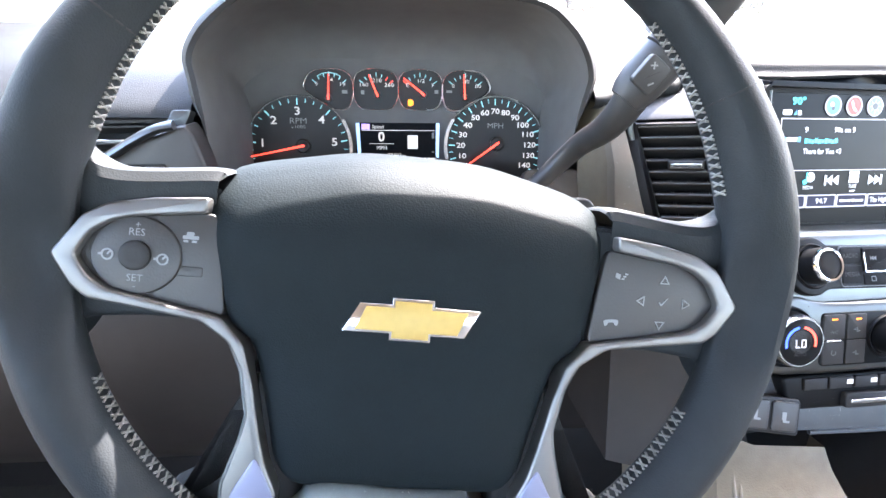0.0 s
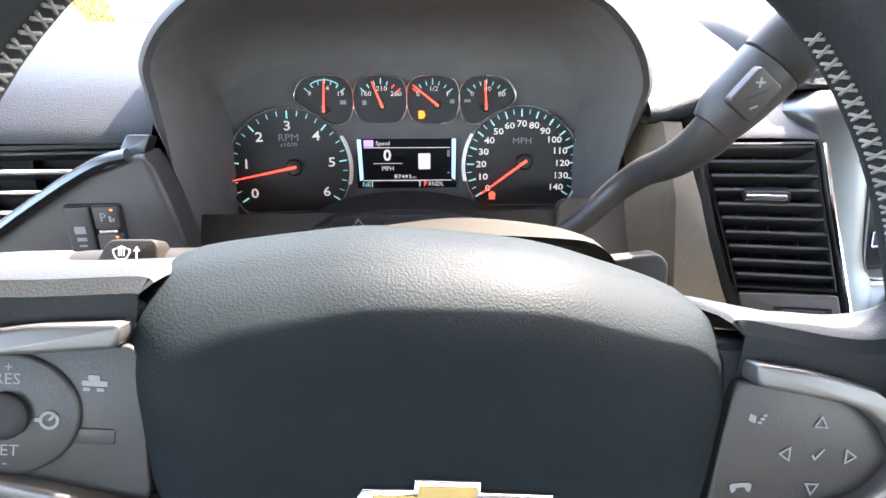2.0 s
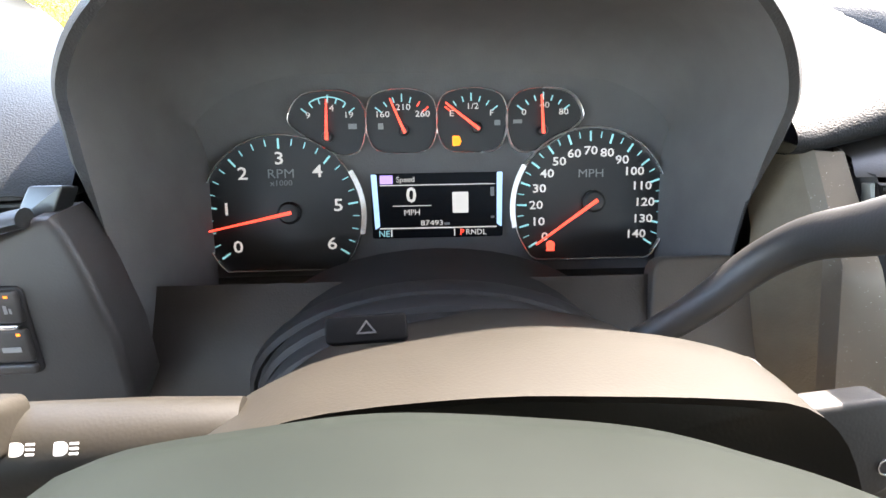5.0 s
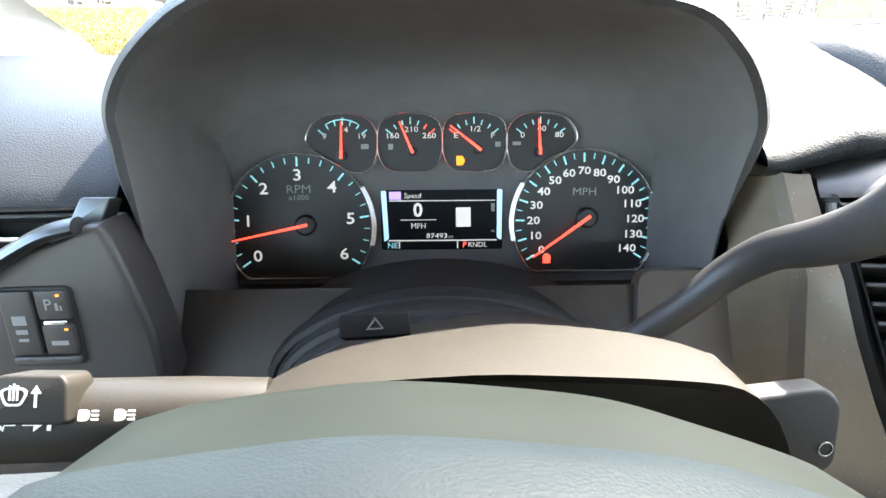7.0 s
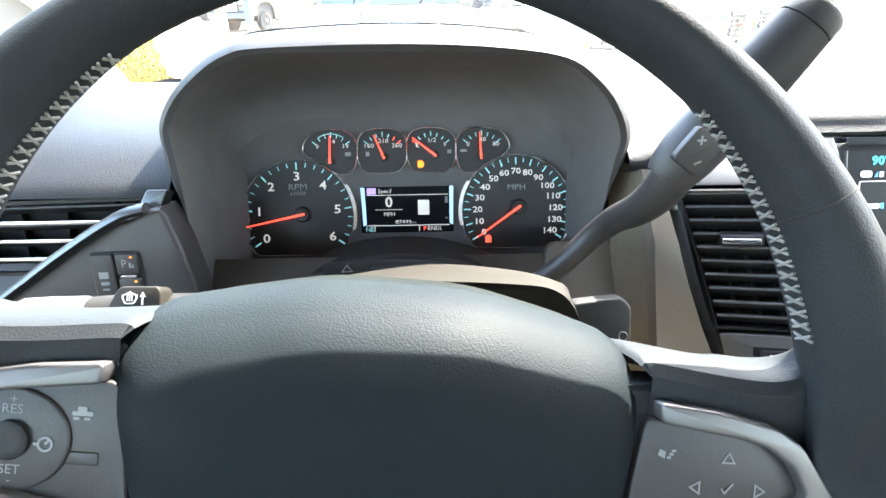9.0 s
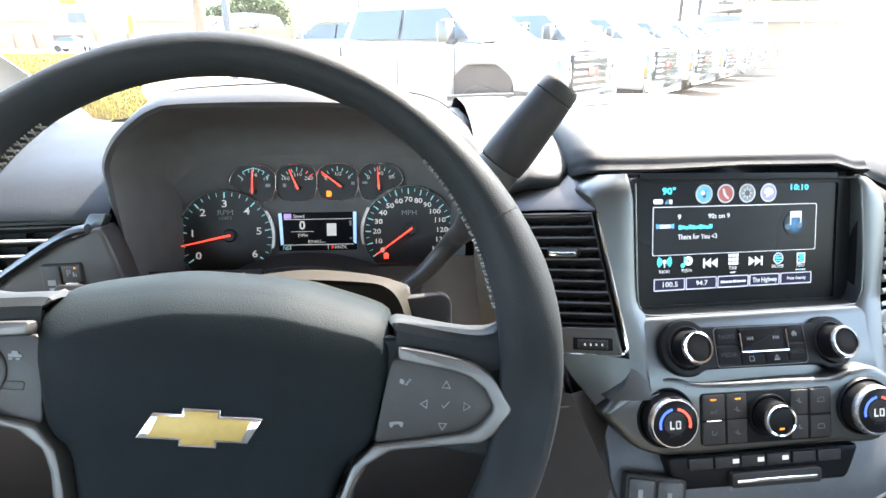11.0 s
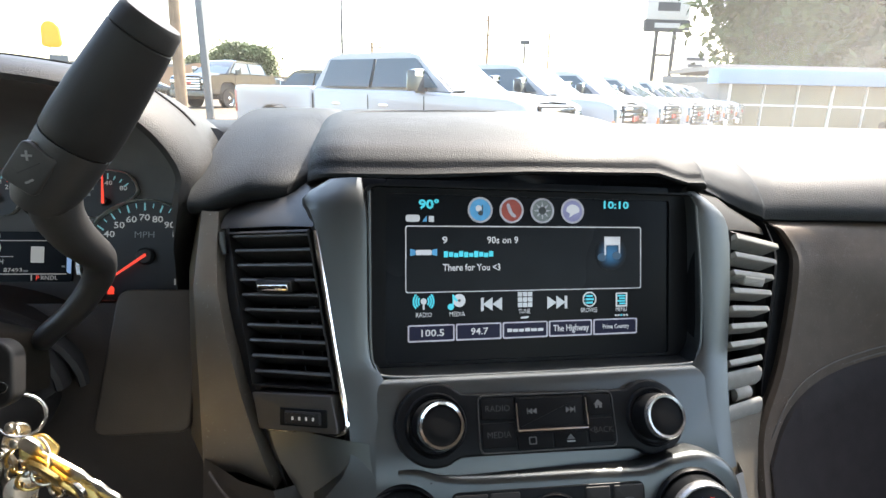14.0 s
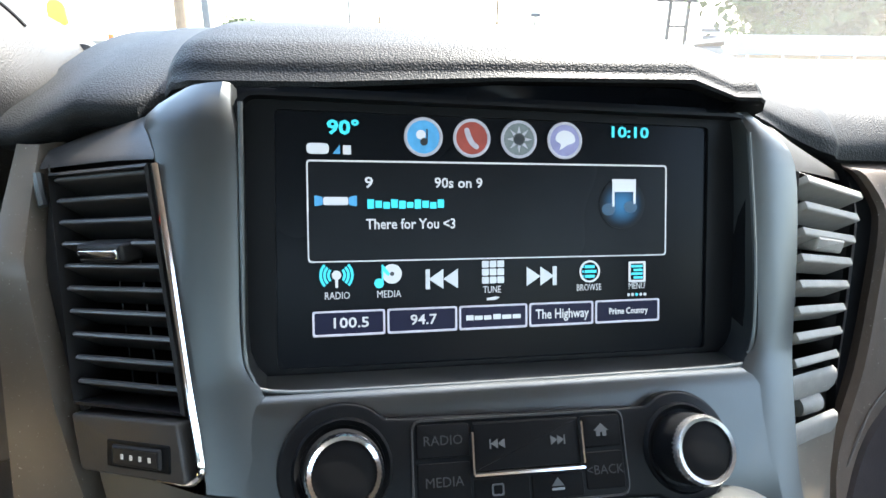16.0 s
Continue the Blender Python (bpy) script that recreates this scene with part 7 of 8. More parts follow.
# ---- climate controls ----
climate = thing("climate_panel", "satin silver climate control panel with two temperature knobs reading LO", "climate control", at=(0.44, 0.372, 1.152))
CL = shift(CLIMATE, -0.0035, 0.0, 0.0)
line = [(-0.1450, -0.0010), (-0.1400, 0.0070), (-0.1280, 0.0185), (-0.1120, 0.0275), (-0.0950, 0.0305), (-0.0780, 0.0290), (-0.0600, 0.0235), (-0.030, 0.0215), (0.03, 0.0210), (0.068, 0.0205), (0.085, 0.0255), (0.108, 0.0275), (0.128, 0.0180), (0.136, -0.003),
        (0.132, -0.026), (0.115, -0.0405), (0.092, -0.0420), (0.072, -0.0400), (0.030, -0.0410), (-0.050, -0.0430), (-0.075, -0.0420), (-0.095, -0.0410), (-0.118, -0.0310), (-0.135, -0.0130)]
part("climate_face", plate(curve(line, 4), CL, -0.030, 0.0, 0.006), SILVER, climate)
well = part("button_well", plate(rect(-0.0575, -0.0345, 0.0665, 0.0125, 0.005), CL, -0.002, 0.0012, 0.001), GLOSS_BLACK, climate)
for x0, y0, x1, y1 in ((-0.0560, -0.0110, -0.0355, 0.0110), (-0.0560, -0.0330, -0.0355, -0.0130), (-0.0335, -0.0110, -0.0150, 0.0110), (-0.0335, -0.0330, -0.0150, -0.0120), (0.0270, -0.0110, 0.0430, 0.0110), (0.0270, -0.0330, 0.0430, -0.0120), (0.0455, -0.0110, 0.0650, 0.0110), (0.0455, -0.0330, 0.0650, -0.0130)):
    part("climate_button", plate(rect(x0, y0, x1, y1, 0.0012), CL, 0, 0.0021, 0.0006), SLAT_BLACK, well)
for nm, x, y in (("lit_mark", -0.0460, 0.0068), ("lit_mark", -0.0230, 0.0066)):
    bars(nm, [(x - 0.0026, y - 0.0007, x + 0.0026, y + 0.0007)], shift(CL, 0, 0, 0.0022), AMBER_LIT, climate)


def seat_mark(x, y, s=1.0):
    """A seated outline with an air arrow, as on heater buttons."""
    g = shift(CL, x, y, 0.0022) @ Matrix.Scale(s, 4)
    bm = plate(rounded([(-0.0012, 0.0026), (-0.0002, 0.0026), (0.0, -0.0006), (0.0022, -0.0008), (0.0024, -0.0018), (-0.0012, -0.0018)], 0.0004), g, 0, 0.0003)
    add_plate(bm, [(-0.0036, 0.0004), (-0.0024, 0.0012), (-0.0024, 0.0006), (-0.0016, 0.0006), (-0.0016, 0.0002), (-0.0024, 0.0002), (-0.0024, -0.0004)], g, 0, 0.0003)
    part("seat_symbol", bm, DIM_INK, well)


for x, y in ((-0.0235, -0.0030), (-0.0235, -0.0235), (0.0350, 0.0010), (0.0350, -0.0225)):
    seat_mark(x, y, 0.95)
part("recirculation_symbol", arc_band(0.0018, 0.0025, 60, 330, shift(CL, -0.0455, -0.0225, 0.0022), 0, 0.0003), DIM_INK, well)
lettering("button_word", "A/C", 0.0042, shift(CL, -0.0455, -0.0045, 0.0022), DIM_INK, well)
for y in (0.0010, -0.0230):
    g = shift(CL, 0.0553, y, 0.0022)
    part("window_symbol", ring(rounded([(-0.0038, -0.0022), (0.0038, -0.0022), (0.0030, 0.0024), (-0.0030, 0.0024)], 0.001), rounded([(-0.0031, -0.0016), (0.0031, -0.0016), (0.0025, 0.0018), (-0.0025, 0.0018)], 0.0008), g, 0, 0.0003, False, 40), DIM_INK, well)
part("bright_bar", plate(rect(-0.0530, -0.0126, -0.0390, -0.0112, 0.0006), CL, 0.001, 0.0030, 0.0005), CHROME, well)
fan = knob(climate, shift(CL, 0.0060, -0.0100, 0.001), 0.0150, 0.018, CHROME, GLOSS_BLACK)
bars("fan_mark", [(-0.0022, -0.0075, 0.0022, -0.0060)], shift(CL, 0.0060, -0.0100, 0.0186), AMBER_LIT, fan)
for x, y in ((-0.0885, -0.0070), (0.0990, -0.0080)):
    m = shift(CL, x, y, 0.0)
    k = part("temperature_knob", lathe([(0.0268, -0.006), (0.0268, 0.0005), (0.0255, 0.0030), (0.0240, 0.0022), (0.0232, 0.001), (0.0222, 0.0125), (0.0215, 0.0150), (0.0200, 0.0160)], m, 56), GLOSS_BLACK, climate, "gloss black temperature knob with a lit dial")
    part("knob_rim", lathe([(0.0224, 0.0115), (0.0220, 0.0145), (0.0206, 0.0164), (0.0196, 0.0164), (0.0194, 0.0150)], m, 56), DARK_CHROME, k)
    for q in range(40):
        a = radians(q * 9)
        part("grip_rib", plate(rect(-0.0004, 0, 0.0004, 0.0090), frame_at(m @ Vector((math.cos(a) * 0.0226, math.sin(a) * 0.0226, 0.0025)), m.to_3x3() @ Vector((-math.sin(a), math.cos(a), 0)), m.to_3x3() @ Vector((-math.cos(a) * 0.08, -math.sin(a) * 0.08, 1))), -0.0004, 0.0004), GLOSS_BLACK, k)
    part("knob_dial", lathe([(0.0196, 0.012), (0.0196, 0.0158), (0.01, 0.0160)], m, 40), SLAT_BLACK, k)
    part("cold_arc", arc_band(0.0122, 0.0143, -105, -10, shift(m, 0, -0.0008, 0.0162), 0, 0.0003), BLUE_LIT, k, "lit blue arc")
    part("warm_arc", arc_band(0.0122, 0.0143, 10, 105, shift(m, 0, -0.0008, 0.0162), 0, 0.0003), RED_LIT, k, "lit red arc")
    g = shift(m, 0, -0.0012, 0.0162)
    part("reading_letter", plate([(-0.0048, 0.0035), (-0.0048, -0.0035), (-0.0010, -0.0035), (-0.0010, -0.0024), (-0.0037, -0.0024), (-0.0037, 0.0035)], g, 0, 0.0003), WHITE_INK, k)
    part("reading_letter", ring(rect(0.0004, -0.0035, 0.0048, 0.0035, 0.0009), rect(0.0014, -0.0025, 0.0038, 0.0025, 0.0005), g, 0, 0.0003, False, 40), WHITE_INK, k)
    lettering("knob_word", "AUTO", 0.0040, shift(m, 0, -0.0105, 0.0162), FAINT_INK, k)

# ---- lower switch row, tray and console ----
lower = thing("lower_switch_row", "black lower switch row with small buttons and tray", "switch panel", at=(0.44, 0.36, 1.09))
part("row_face", plate(rounded([(-0.080, -0.075), (0.085, -0.075), (0.098, -0.044), (-0.088, -0.044)], 0.006), CL, -0.02, -0.004, 0.003), GLOSS_BLACK, lower)
for k in range(6):
    x = -0.068 + k * 0.0245
    part("row_button", plate(rect(x, -0.0565, x + 0.0225, -0.0460, 0.0015), CL, -0.005, -0.0015, 0.001), BLACK, lower)
bars("row_marks", [(-0.0270 + 0.0235 * k, -0.0525, -0.0210 + 0.0235 * k, -0.0485) for k in range(3)], shift(CL, 0, 0, -0.0014), WHITE_INK, lower)
part("usb_tray", plate(rect(-0.030, -0.0735, 0.055, -0.0600, 0.003), CL, -0.006, 0.002, 0.001), BLACK, lower)
part("tray_edge", plate(rect(-0.026, -0.0690, 0.050, -0.0655, 0.0015), CL, 0.0, 0.0036, 0.0008), CHROME, lower)
console = thing("centre_console", "dark grey centre console below the controls, dusty and partly sunlit", "console", kind="structure", at=(0.44, 0.3, 0.9))
FASCIA = [[(0.275, 0.480, 1.145), (0.300, 0.410, 1.14), (0.35, 0.392, 1.14), (0.45, 0.390, 1.14), (0.55, 0.394, 1.14), (0.595, 0.415, 1.14), (0.612, 0.50, 1.15)], [(0.268, 0.46, 1.10), (0.305, 0.366, 1.09), (0.36, 0.356, 1.08), (0.45, 0.356, 1.08), (0.55, 0.360, 1.08), (0.595, 0.38, 1.09), (0.612, 0.48, 1.10)], [(0.262, 0.44, 1.06), (0.300, 0.355, 1.062), (0.36, 0.348, 1.056), (0.45, 0.348, 1.056), (0.55, 0.352, 1.056), (0.595, 0.37, 1.06), (0.615, 0.46, 1.06)]]
part("fascia", loft(curve_rows(FASCIA)), DASH_GREY, console, "smooth grey lower fascia")
part("fascia_lip", tube([(0.385, 0.347, 1.0545), (0.45, 0.3475, 1.0545), (0.55, 0.3515, 1.0545), (0.575, 0.362, 1.056)], 0.0022, 8), DASH_GREY, console)


def flank(s, x_in, x_out):
    mid = (x_in + x_out) / 2
    rows_ = [[(x_out, 0.44, 1.06), (x_out + s * 0.040, 0.342, 1.062), (mid, 0.330, 1.059), (x_in, 0.327, 1.0565), (x_in, 0.345, 1.053)],
             [(x_out - s * 0.008, 0.42, 1.0), (x_out + s * 0.030, 0.316, 1.030), (mid, 0.304, 1.032), (x_in + s * 0.006, 0.300, 1.032), (x_in + s * 0.004, 0.33, 1.0)],
             [(x_out - s * 0.028, 0.30, 0.90), (x_out + s * 0.010, 0.22, 0.988), (mid, 0.205, 0.996), (x_in + s * 0.022, 0.20, 0.998), (x_in + s * 0.022, 0.22, 0.95)],
             [(x_out - s * 0.04, 0.0, 0.80), (x_out, -0.1, 0.94), (mid, -0.14, 0.95), (x_in + s * 0.03, -0.15, 0.95), (x_in + s * 0.03, -0.15, 0.90)]]
    return loft(curve_rows(rows_))


part("flank", flank(1, 0.385, 0.258), CONSOLE_BROWN, console, "dusty bronze-grey console flank in the sun")
part("flank", flank(-1, 0.575, 0.640), CONSOLE_BROWN, console, "dusty bronze-grey console flank")
for d in (0.0, 0.0055):
    part("edge_ridge", tube(curve([(0.302 + d, 0.343, 1.060), (0.306 + d, 0.330, 1.044), (0.299 + d, 0.306, 1.028), (0.286 + d, 0.255, 1.007), (0.275 + d, 0.205, 0.993)], 4, closed=False), 0.0018, 8), CONSOLE_BROWN, console)
part("tray_wall", loft([[(0.387, 0.36, 1.056), (0.45, 0.365, 1.056), (0.575, 0.36, 1.056)], [(0.387, 0.44, 1.04), (0.45, 0.45, 1.04), (0.575, 0.44, 1.04)], [(0.387, 0.43, 0.97), (0.45, 0.44, 0.97), (0.575, 0.43, 0.97)], [(0.39, 0.32, 0.955), (0.45, 0.32, 0.955), (0.575, 0.32, 0.955)], [(0.39, -0.10, 0.93), (0.45, -0.10, 0.93), (0.575, -0.10, 0.93)]]), BLACK, console, "open storage tray with a black liner")
# small trailer switch on the passenger side
TS = frame_at((0.601, 0.398, 1.085), (0.75, 0.62, 0.0), (0.05, 0.25, 0.95))
tsw = thing("small_switch", "small dark switch with white dots on the console side", "switch", at=(0.601, 0.398, 1.085))
part("switch_body", plate(curve([(-0.012, -0.024), (0.012, -0.024), (0.014, 0.004), (0.006, 0.020), (0.0, 0.022), (-0.010, 0.010)], 4), TS, -0.006, 0.004, 0.002), SHROUD, tsw)
for x, y in ((0.0015, 0.010), (-0.0045, -0.004), (0.0055, -0.004)):
    part("dot", plate(circle(x, y, 0.0018, 14), TS, 0.004, 0.0045), WHITE_INK, tsw)
HS = frame_at((0.338, 0.3445, 1.0795), (0.97, -0.1, -0.1), (0.0, 0.45, 0.9))
hsw = thing("seat_heater_switch", "pair of dark seat heater switches", "switch", at=(0.338, 0.344, 1.08))
part("switch_frame", plate(rect(-0.027, -0.016, 0.027, 0.016, 0.004), HS, -0.01, 0.0015, 0.0015), BLACK, hsw)
for s in (-1, 1):
    sb = part("switch", plate(rect(s * 0.0128 - 0.0115, -0.013, s * 0.0128 + 0.0115, 0.013, 0.003), HS, 0, 0.0035, 0.0012), DASH_HARD, hsw)
    bars("seat_symbol", [(s * 0.0128 - 0.003, -0.003, s * 0.0128 + 0.001, 0.004), (s * 0.0128 - 0.002, -0.005, s * 0.0128 + 0.004, -0.003)], shift(HS, 0, 0, 0.0036), GREY_INK, sb)

# ---- outside: the ground ----
def ease(t):
    t = min(1, max(0, t))
    return t * t * (3 - 2 * t)


def ground_z(x, y):
    """The lot rises a little ahead, beyond the drive."""
    return 0.62 * ease((y - 9) / 17) * ease((-1.2 - x) / 4)


xs = [-2500, -300, -80, -40, -25, -15, -11, -8, -6, -5, -4, -3, -2, -1, 0, 5, 20, 80, 300, 2500]
ys = [-2500, -100, 0, 8, 10, 12, 14, 16, 18, 20, 22, 24, 26, 30, 40, 60, 90, 200, 600, 2500]
solid("ground", loft([[(x, y, ground_z(x, y)) for x in xs] for y in ys]), ASPHALT, "sunlit tan concrete car lot", "ground", kind="structure")
gb = bmesh.new()
rnd = random.Random(3)
edge_l, edge_r = [], []
for k in range(25):
    f = k / 24
    y = 10.2 + 38 * f ** 1.4
    edge_l.append((-7.0 - 34 * f ** 1.3, y + 2 + 3 * f, 0))
    edge_r.append((-4.0 - 16 * f ** 1.2, y, 0))
rows_ = [[Vector((p[0] + (q[0] - p[0]) * g, p[1] + (q[1] - p[1]) * g, 0)) for g in (0, 0.25, 0.5, 0.75, 1)] for p, q in zip(edge_l, edge_r)]
add_loft(gb, [[Vector((p.x, p.y, ground_z(p.x, p.y) + 0.02)) for p in r] for r in rows_])
for i in range(9000):
    f, g = rnd.random() ** 1.5, rnd.random()
    k = min(23, int(f * 24))
    p, q = rows_[k][0].lerp(rows_[k + 1][0], f * 24 - k), rows_[k][4].lerp(rows_[k + 1][4], f * 24 - k)
    c = p.lerp(q, g)
    z, h, a = ground_z(c.x, c.y) + 0.015, rnd.uniform(0.04, 0.12), rnd.uniform(0, 6.28)
    v = [gb.verts.new((c.x + 0.03 * math.cos(a), c.y + 0.03 * math.sin(a), z)), gb.verts.new((c.x - 0.03 * math.cos(a), c.y - 0.03 * math.sin(a), z)), gb.verts.new((c.x + rnd.uniform(-0.05, 0.05), c.y + rnd.uniform(-0.05, 0.05), z + h))]
    gb.faces.new(v)
solid("grass_verge", gb, GRASS, "strip of dry yellow-green grass beside the car lot", "grass", kind="stuff")


# ---- pickup trucks ----
def pickup(name, label, paint, group, place, heading):
    """A crew-cab pickup; its own x runs to the front, its origin is under its middle."""
    t = thing(name, label, "pickup truck", group)
    L0, hw = -3.15, 0.98
    side = frame_at((0, 0, 0), (1, 0, 0), (0, 0, 1))

    def body(outline, y0, y1, bev=0.04):
        return plate(rounded(outline, 0.07, 3), side, -y1, -y0, bev)

    bed = [(L0, 0.62), (-2.55, 0.62), (-2.50, 0.95), (-2.25, 1.13), (-1.75, 1.13), (-1.50, 0.95), (-1.45, 0.55), (-1.02, 0.55), (-1.02, 1.50), (L0, 1.50)]
    for y0, y1 in ((-hw, -hw + 0.22), (hw - 0.22, hw)):
        part("bed_side", body(bed, y0, y1), paint, t)
    part("bed_floor", box((2.1, 1.7, 0.12), Matrix.Translation((-2.08, 0, 0.95))), RUBBER, t)
    part("tailgate", box((0.08, 1.86, 0.62), Matrix.Translation((L0 + 0.05, 0, 1.16)), 0.02), paint, t)
    for s in (-1, 1):
        part("tail_lamp", box((0.10, 0.12, 0.42), Matrix.Translation((L0 + 0.04, s * 0.92, 1.20)), 0.02), RED_PAINT, t)
    low = [(-1.00, 0.45), (1.28, 0.45), (1.36, 0.95), (1.60, 1.13), (2.10, 1.13), (2.34, 0.95), (2.42, 0.60), (3.02, 0.60), (3.10, 1.0), (3.06, 1.28), (2.80, 1.38), (1.35, 1.45), (-1.00, 1.47)]
    part("cab_body", body(low, -hw, hw, 0.07), paint, t)
    prof = [(-0.98, 1.44, 0.94), (-0.90, 1.62, 0.90), (-0.76, 1.97, 0.78), (-0.50, 2.05, 0.74), (0.88, 2.06, 0.74), (1.14, 1.99, 0.76), (1.46, 1.72, 0.84), (1.84, 1.44, 0.93)]
    gl = [[(x, -w, z), (x, -w * 0.6, z + 0.02), (x, 0, z + 0.03), (x, w * 0.6, z + 0.02), (x, w, z), (x, w + 0.02, min(z, 1.45))] for x, z, w in prof]
    gl = [[(x, -w - 0.02, min(z, 1.45))] + row for row, (x, z, w) in zip(gl, prof)]
    part("greenhouse", loft(gl), paint, t)
    for s in (-1, 1):
        for x0, x1, x2, x3 in ((-0.82, 0.26, 0.26, -0.70), (0.33, 1.58, 1.08, 0.33)):
            w = [(x0, s * 0.915, 1.50), (x1, s * 0.915, 1.50), (x2, s * 0.775, 1.95), (x3, s * 0.775, 1.95)]
            bm = bmesh.new()
            add_loft(bm, [[Vector(p) + Vector((0, s * 0.016, 0)) for p in w], [Vector(p) - Vector((0, s * 0.03, 0)) for p in w]], closed=True, cap=True)
            part("window", bm, CAR_GLASS, t)
        mir = part("door_mirror", box((0.16, 0.24, 0.30), Matrix.Translation((1.36, s * 1.14, 1.60)), 0.03), BLACK_PAINT, t)
        part("mirror_cap", box((0.10, 0.22, 0.10), Matrix.Translation((1.40, s * 1.14, 1.715)), 0.02), CHROME, mir)
        part("mirror_face", box((0.02, 0.19, 0.24), Matrix.Translation((1.275, s * 1.14, 1.60)), 0.02), CHROME, mir)
        part("mirror_arm", box((0.10, 0.20, 0.08), Matrix.Translation((1.36, s * 1.0, 1.46)), 0.02), BLACK_PAINT, mir)
        for x in (-0.40, 0.62):
            part("door_handle", box((0.18, 0.03, 0.035), Matrix.Translation((x, s * (hw + 0.012), 1.22)), 0.01), CHROME if paint is not BLACK_PAINT else BLACK_PAINT, t)
        for x in (-0.98, 0.29, 1.40):
            part("door_gap", box((0.014, 0.01, 0.75), Matrix.Translation((x, s * (hw + 0.001), 1.0))), BLACK, t)
        part("step_bar", box((2.2, 0.14, 0.07), Matrix.Translation((0.15, s * 1.0, 0.42)), 0.02), BLACK, t)
        for x in (-2.0, 1.85):
            wh = part("wheel", lathe([(0.30, -0.13), (0.40, -0.13), (0.42, -0.10), (0.42, 0.10), (0.40, 0.13), (0.29, 0.135), (0.27, 0.10)], Matrix.Translation((x, s * 0.86, 0.42)) @ Matrix.Rotation(radians(-90 * s), 4, 'X'), 28), RUBBER, t)
            part("wheel_rim", lathe([(0.28, 0.06), (0.28, 0.12), (0.25, 0.09), (0.08, 0.07), (0.07, 0.12), (0.05, 0.13)], Matrix.Translation((x, s * 0.86, 0.42)) @ Matrix.Rotation(radians(-90 * s), 4, 'X'), 20), CHROME, wh)
        part("head_lamp", box((0.14, 0.34, 0.42), Matrix.Translation((3.02, s * 0.80, 1.00)), 0.03), CAR_GLASS, t)
        part("side_marker", box((0.05, 0.05, 0.16), Matrix.Translation((3.05, s * 0.965, 0.92)), 0.015), ORANGE, t)
        part("lamp_lens", box((0.03, 0.26, 0.12), Matrix.Translation((3.095, s * 0.80, 1.12)), 0.02), CHROME, t)
    part("windscreen", loft([[Vector(p) + Vector((0.02, 0, 0.012)) for p in ((1.12, -0.70, 1.93), (1.14, 0, 1.955), (1.12, 0.70, 1.93))], [Vector(p) + Vector((0.02, 0, 0.012)) for p in ((1.48, -0.78, 1.70), (1.50, 0, 1.725), (1.48, 0.78, 1.70))], [Vector(p) + Vector((0.02, 0, 0.012)) for p in ((1.82, -0.86, 1.45), (1.86, 0, 1.47), (1.82, 0.86, 1.45))]]), CAR_GLASS, t)
    part("hood_bulge", loft([[(x, -0.62, z - 0.03), (x, -0.5, z + 0.05), (x, 0, z + 0.07), (x, 0.5, z + 0.05), (x, 0.62, z - 0.03)] for x, z in ((1.82, 1.44), (2.3, 1.41), (2.8, 1.35), (3.02, 1.27))]), paint, t)
    grille = part("grille", box((0.06, 1.24, 0.52), Matrix.Translation((3.08, 0, 1.02)), 0.03), BLACK, t)
    for k in range(5):
        part("grille_bar", box((0.05, 1.18, 0.045), Matrix.Translation((3.115, 0, 0.82 + k * 0.10)), 0.012), CHROME, grille)
    part("grille_badge", box((0.03, 0.32, 0.10), Matrix.Translation((3.145, 0, 1.03)), 0.012), RED_PAINT, grille)
    part("front_bumper", box((0.16, 1.9, 0.24), Matrix.Translation((3.10, 0, 0.62)), 0.04), CHROME if paint is not BLACK_PAINT else paint, t)
    part("rear_bumper", box((0.14, 1.9, 0.20), Matrix.Translation((-3.18, 0, 0.68)), 0.04), CHROME, t)
    for x in (-2.0, 1.85):
        part("wheel_well", box((1.0, 1.86, 0.72), Matrix.Translation((x, 0, 0.74)), 0.05), RUBBER, t)
    part("underbody", box((5.6, 1.5, 0.3), Matrix.Translation((0, 0, 0.60))), RUBBER, t)
    part("roof_aerial", tube([(-0.3, 0, 2.03), (-0.42, 0, 2.10)], (0.03, 0.02), 6), BLACK, t)
    t.matrix_basis = Matrix.Translation(place) @ Matrix.Rotation(radians(heading), 4, 'Z') @ Matrix.Diagonal((1.06, 1, 1, 1))
    return t


HEAD = -40.0
near = Vector((1.91, 8.1, 0))
d = Vector((math.cos(radians(HEAD)), math.sin(radians(HEAD)), 0))
left = Vector((-d.y, d.x, 0))
first = near - d * 3.0 + left * 0.98
white = pickup("pickup_truck", "white crew-cab pickup truck with chrome grille bars, parked at an angle", WHITE_PAINT, "row of parked pickups", first, HEAD)
for k in range(1, 7):
    p = first + Vector((2.09, 2.66, 0)) * k
    copy_thing(white, Matrix.Translation(p) @ Matrix.Rotation(radians(HEAD), 4, 'Z') @ Matrix.Diagonal((1.06, 1, 1, 1)))
pickup("pickup_truck", "black crew-cab pickup truck parked across the lot", BLACK_PAINT, "", Vector((-7.2, 28.5, 0.60)), 248)
pickup("pickup_truck", "dark grey pickup truck parked behind the white one", BLACK_PAINT, "", Vector((-1.6, 19.5, ground_z(-1.6, 19.5))), 150)


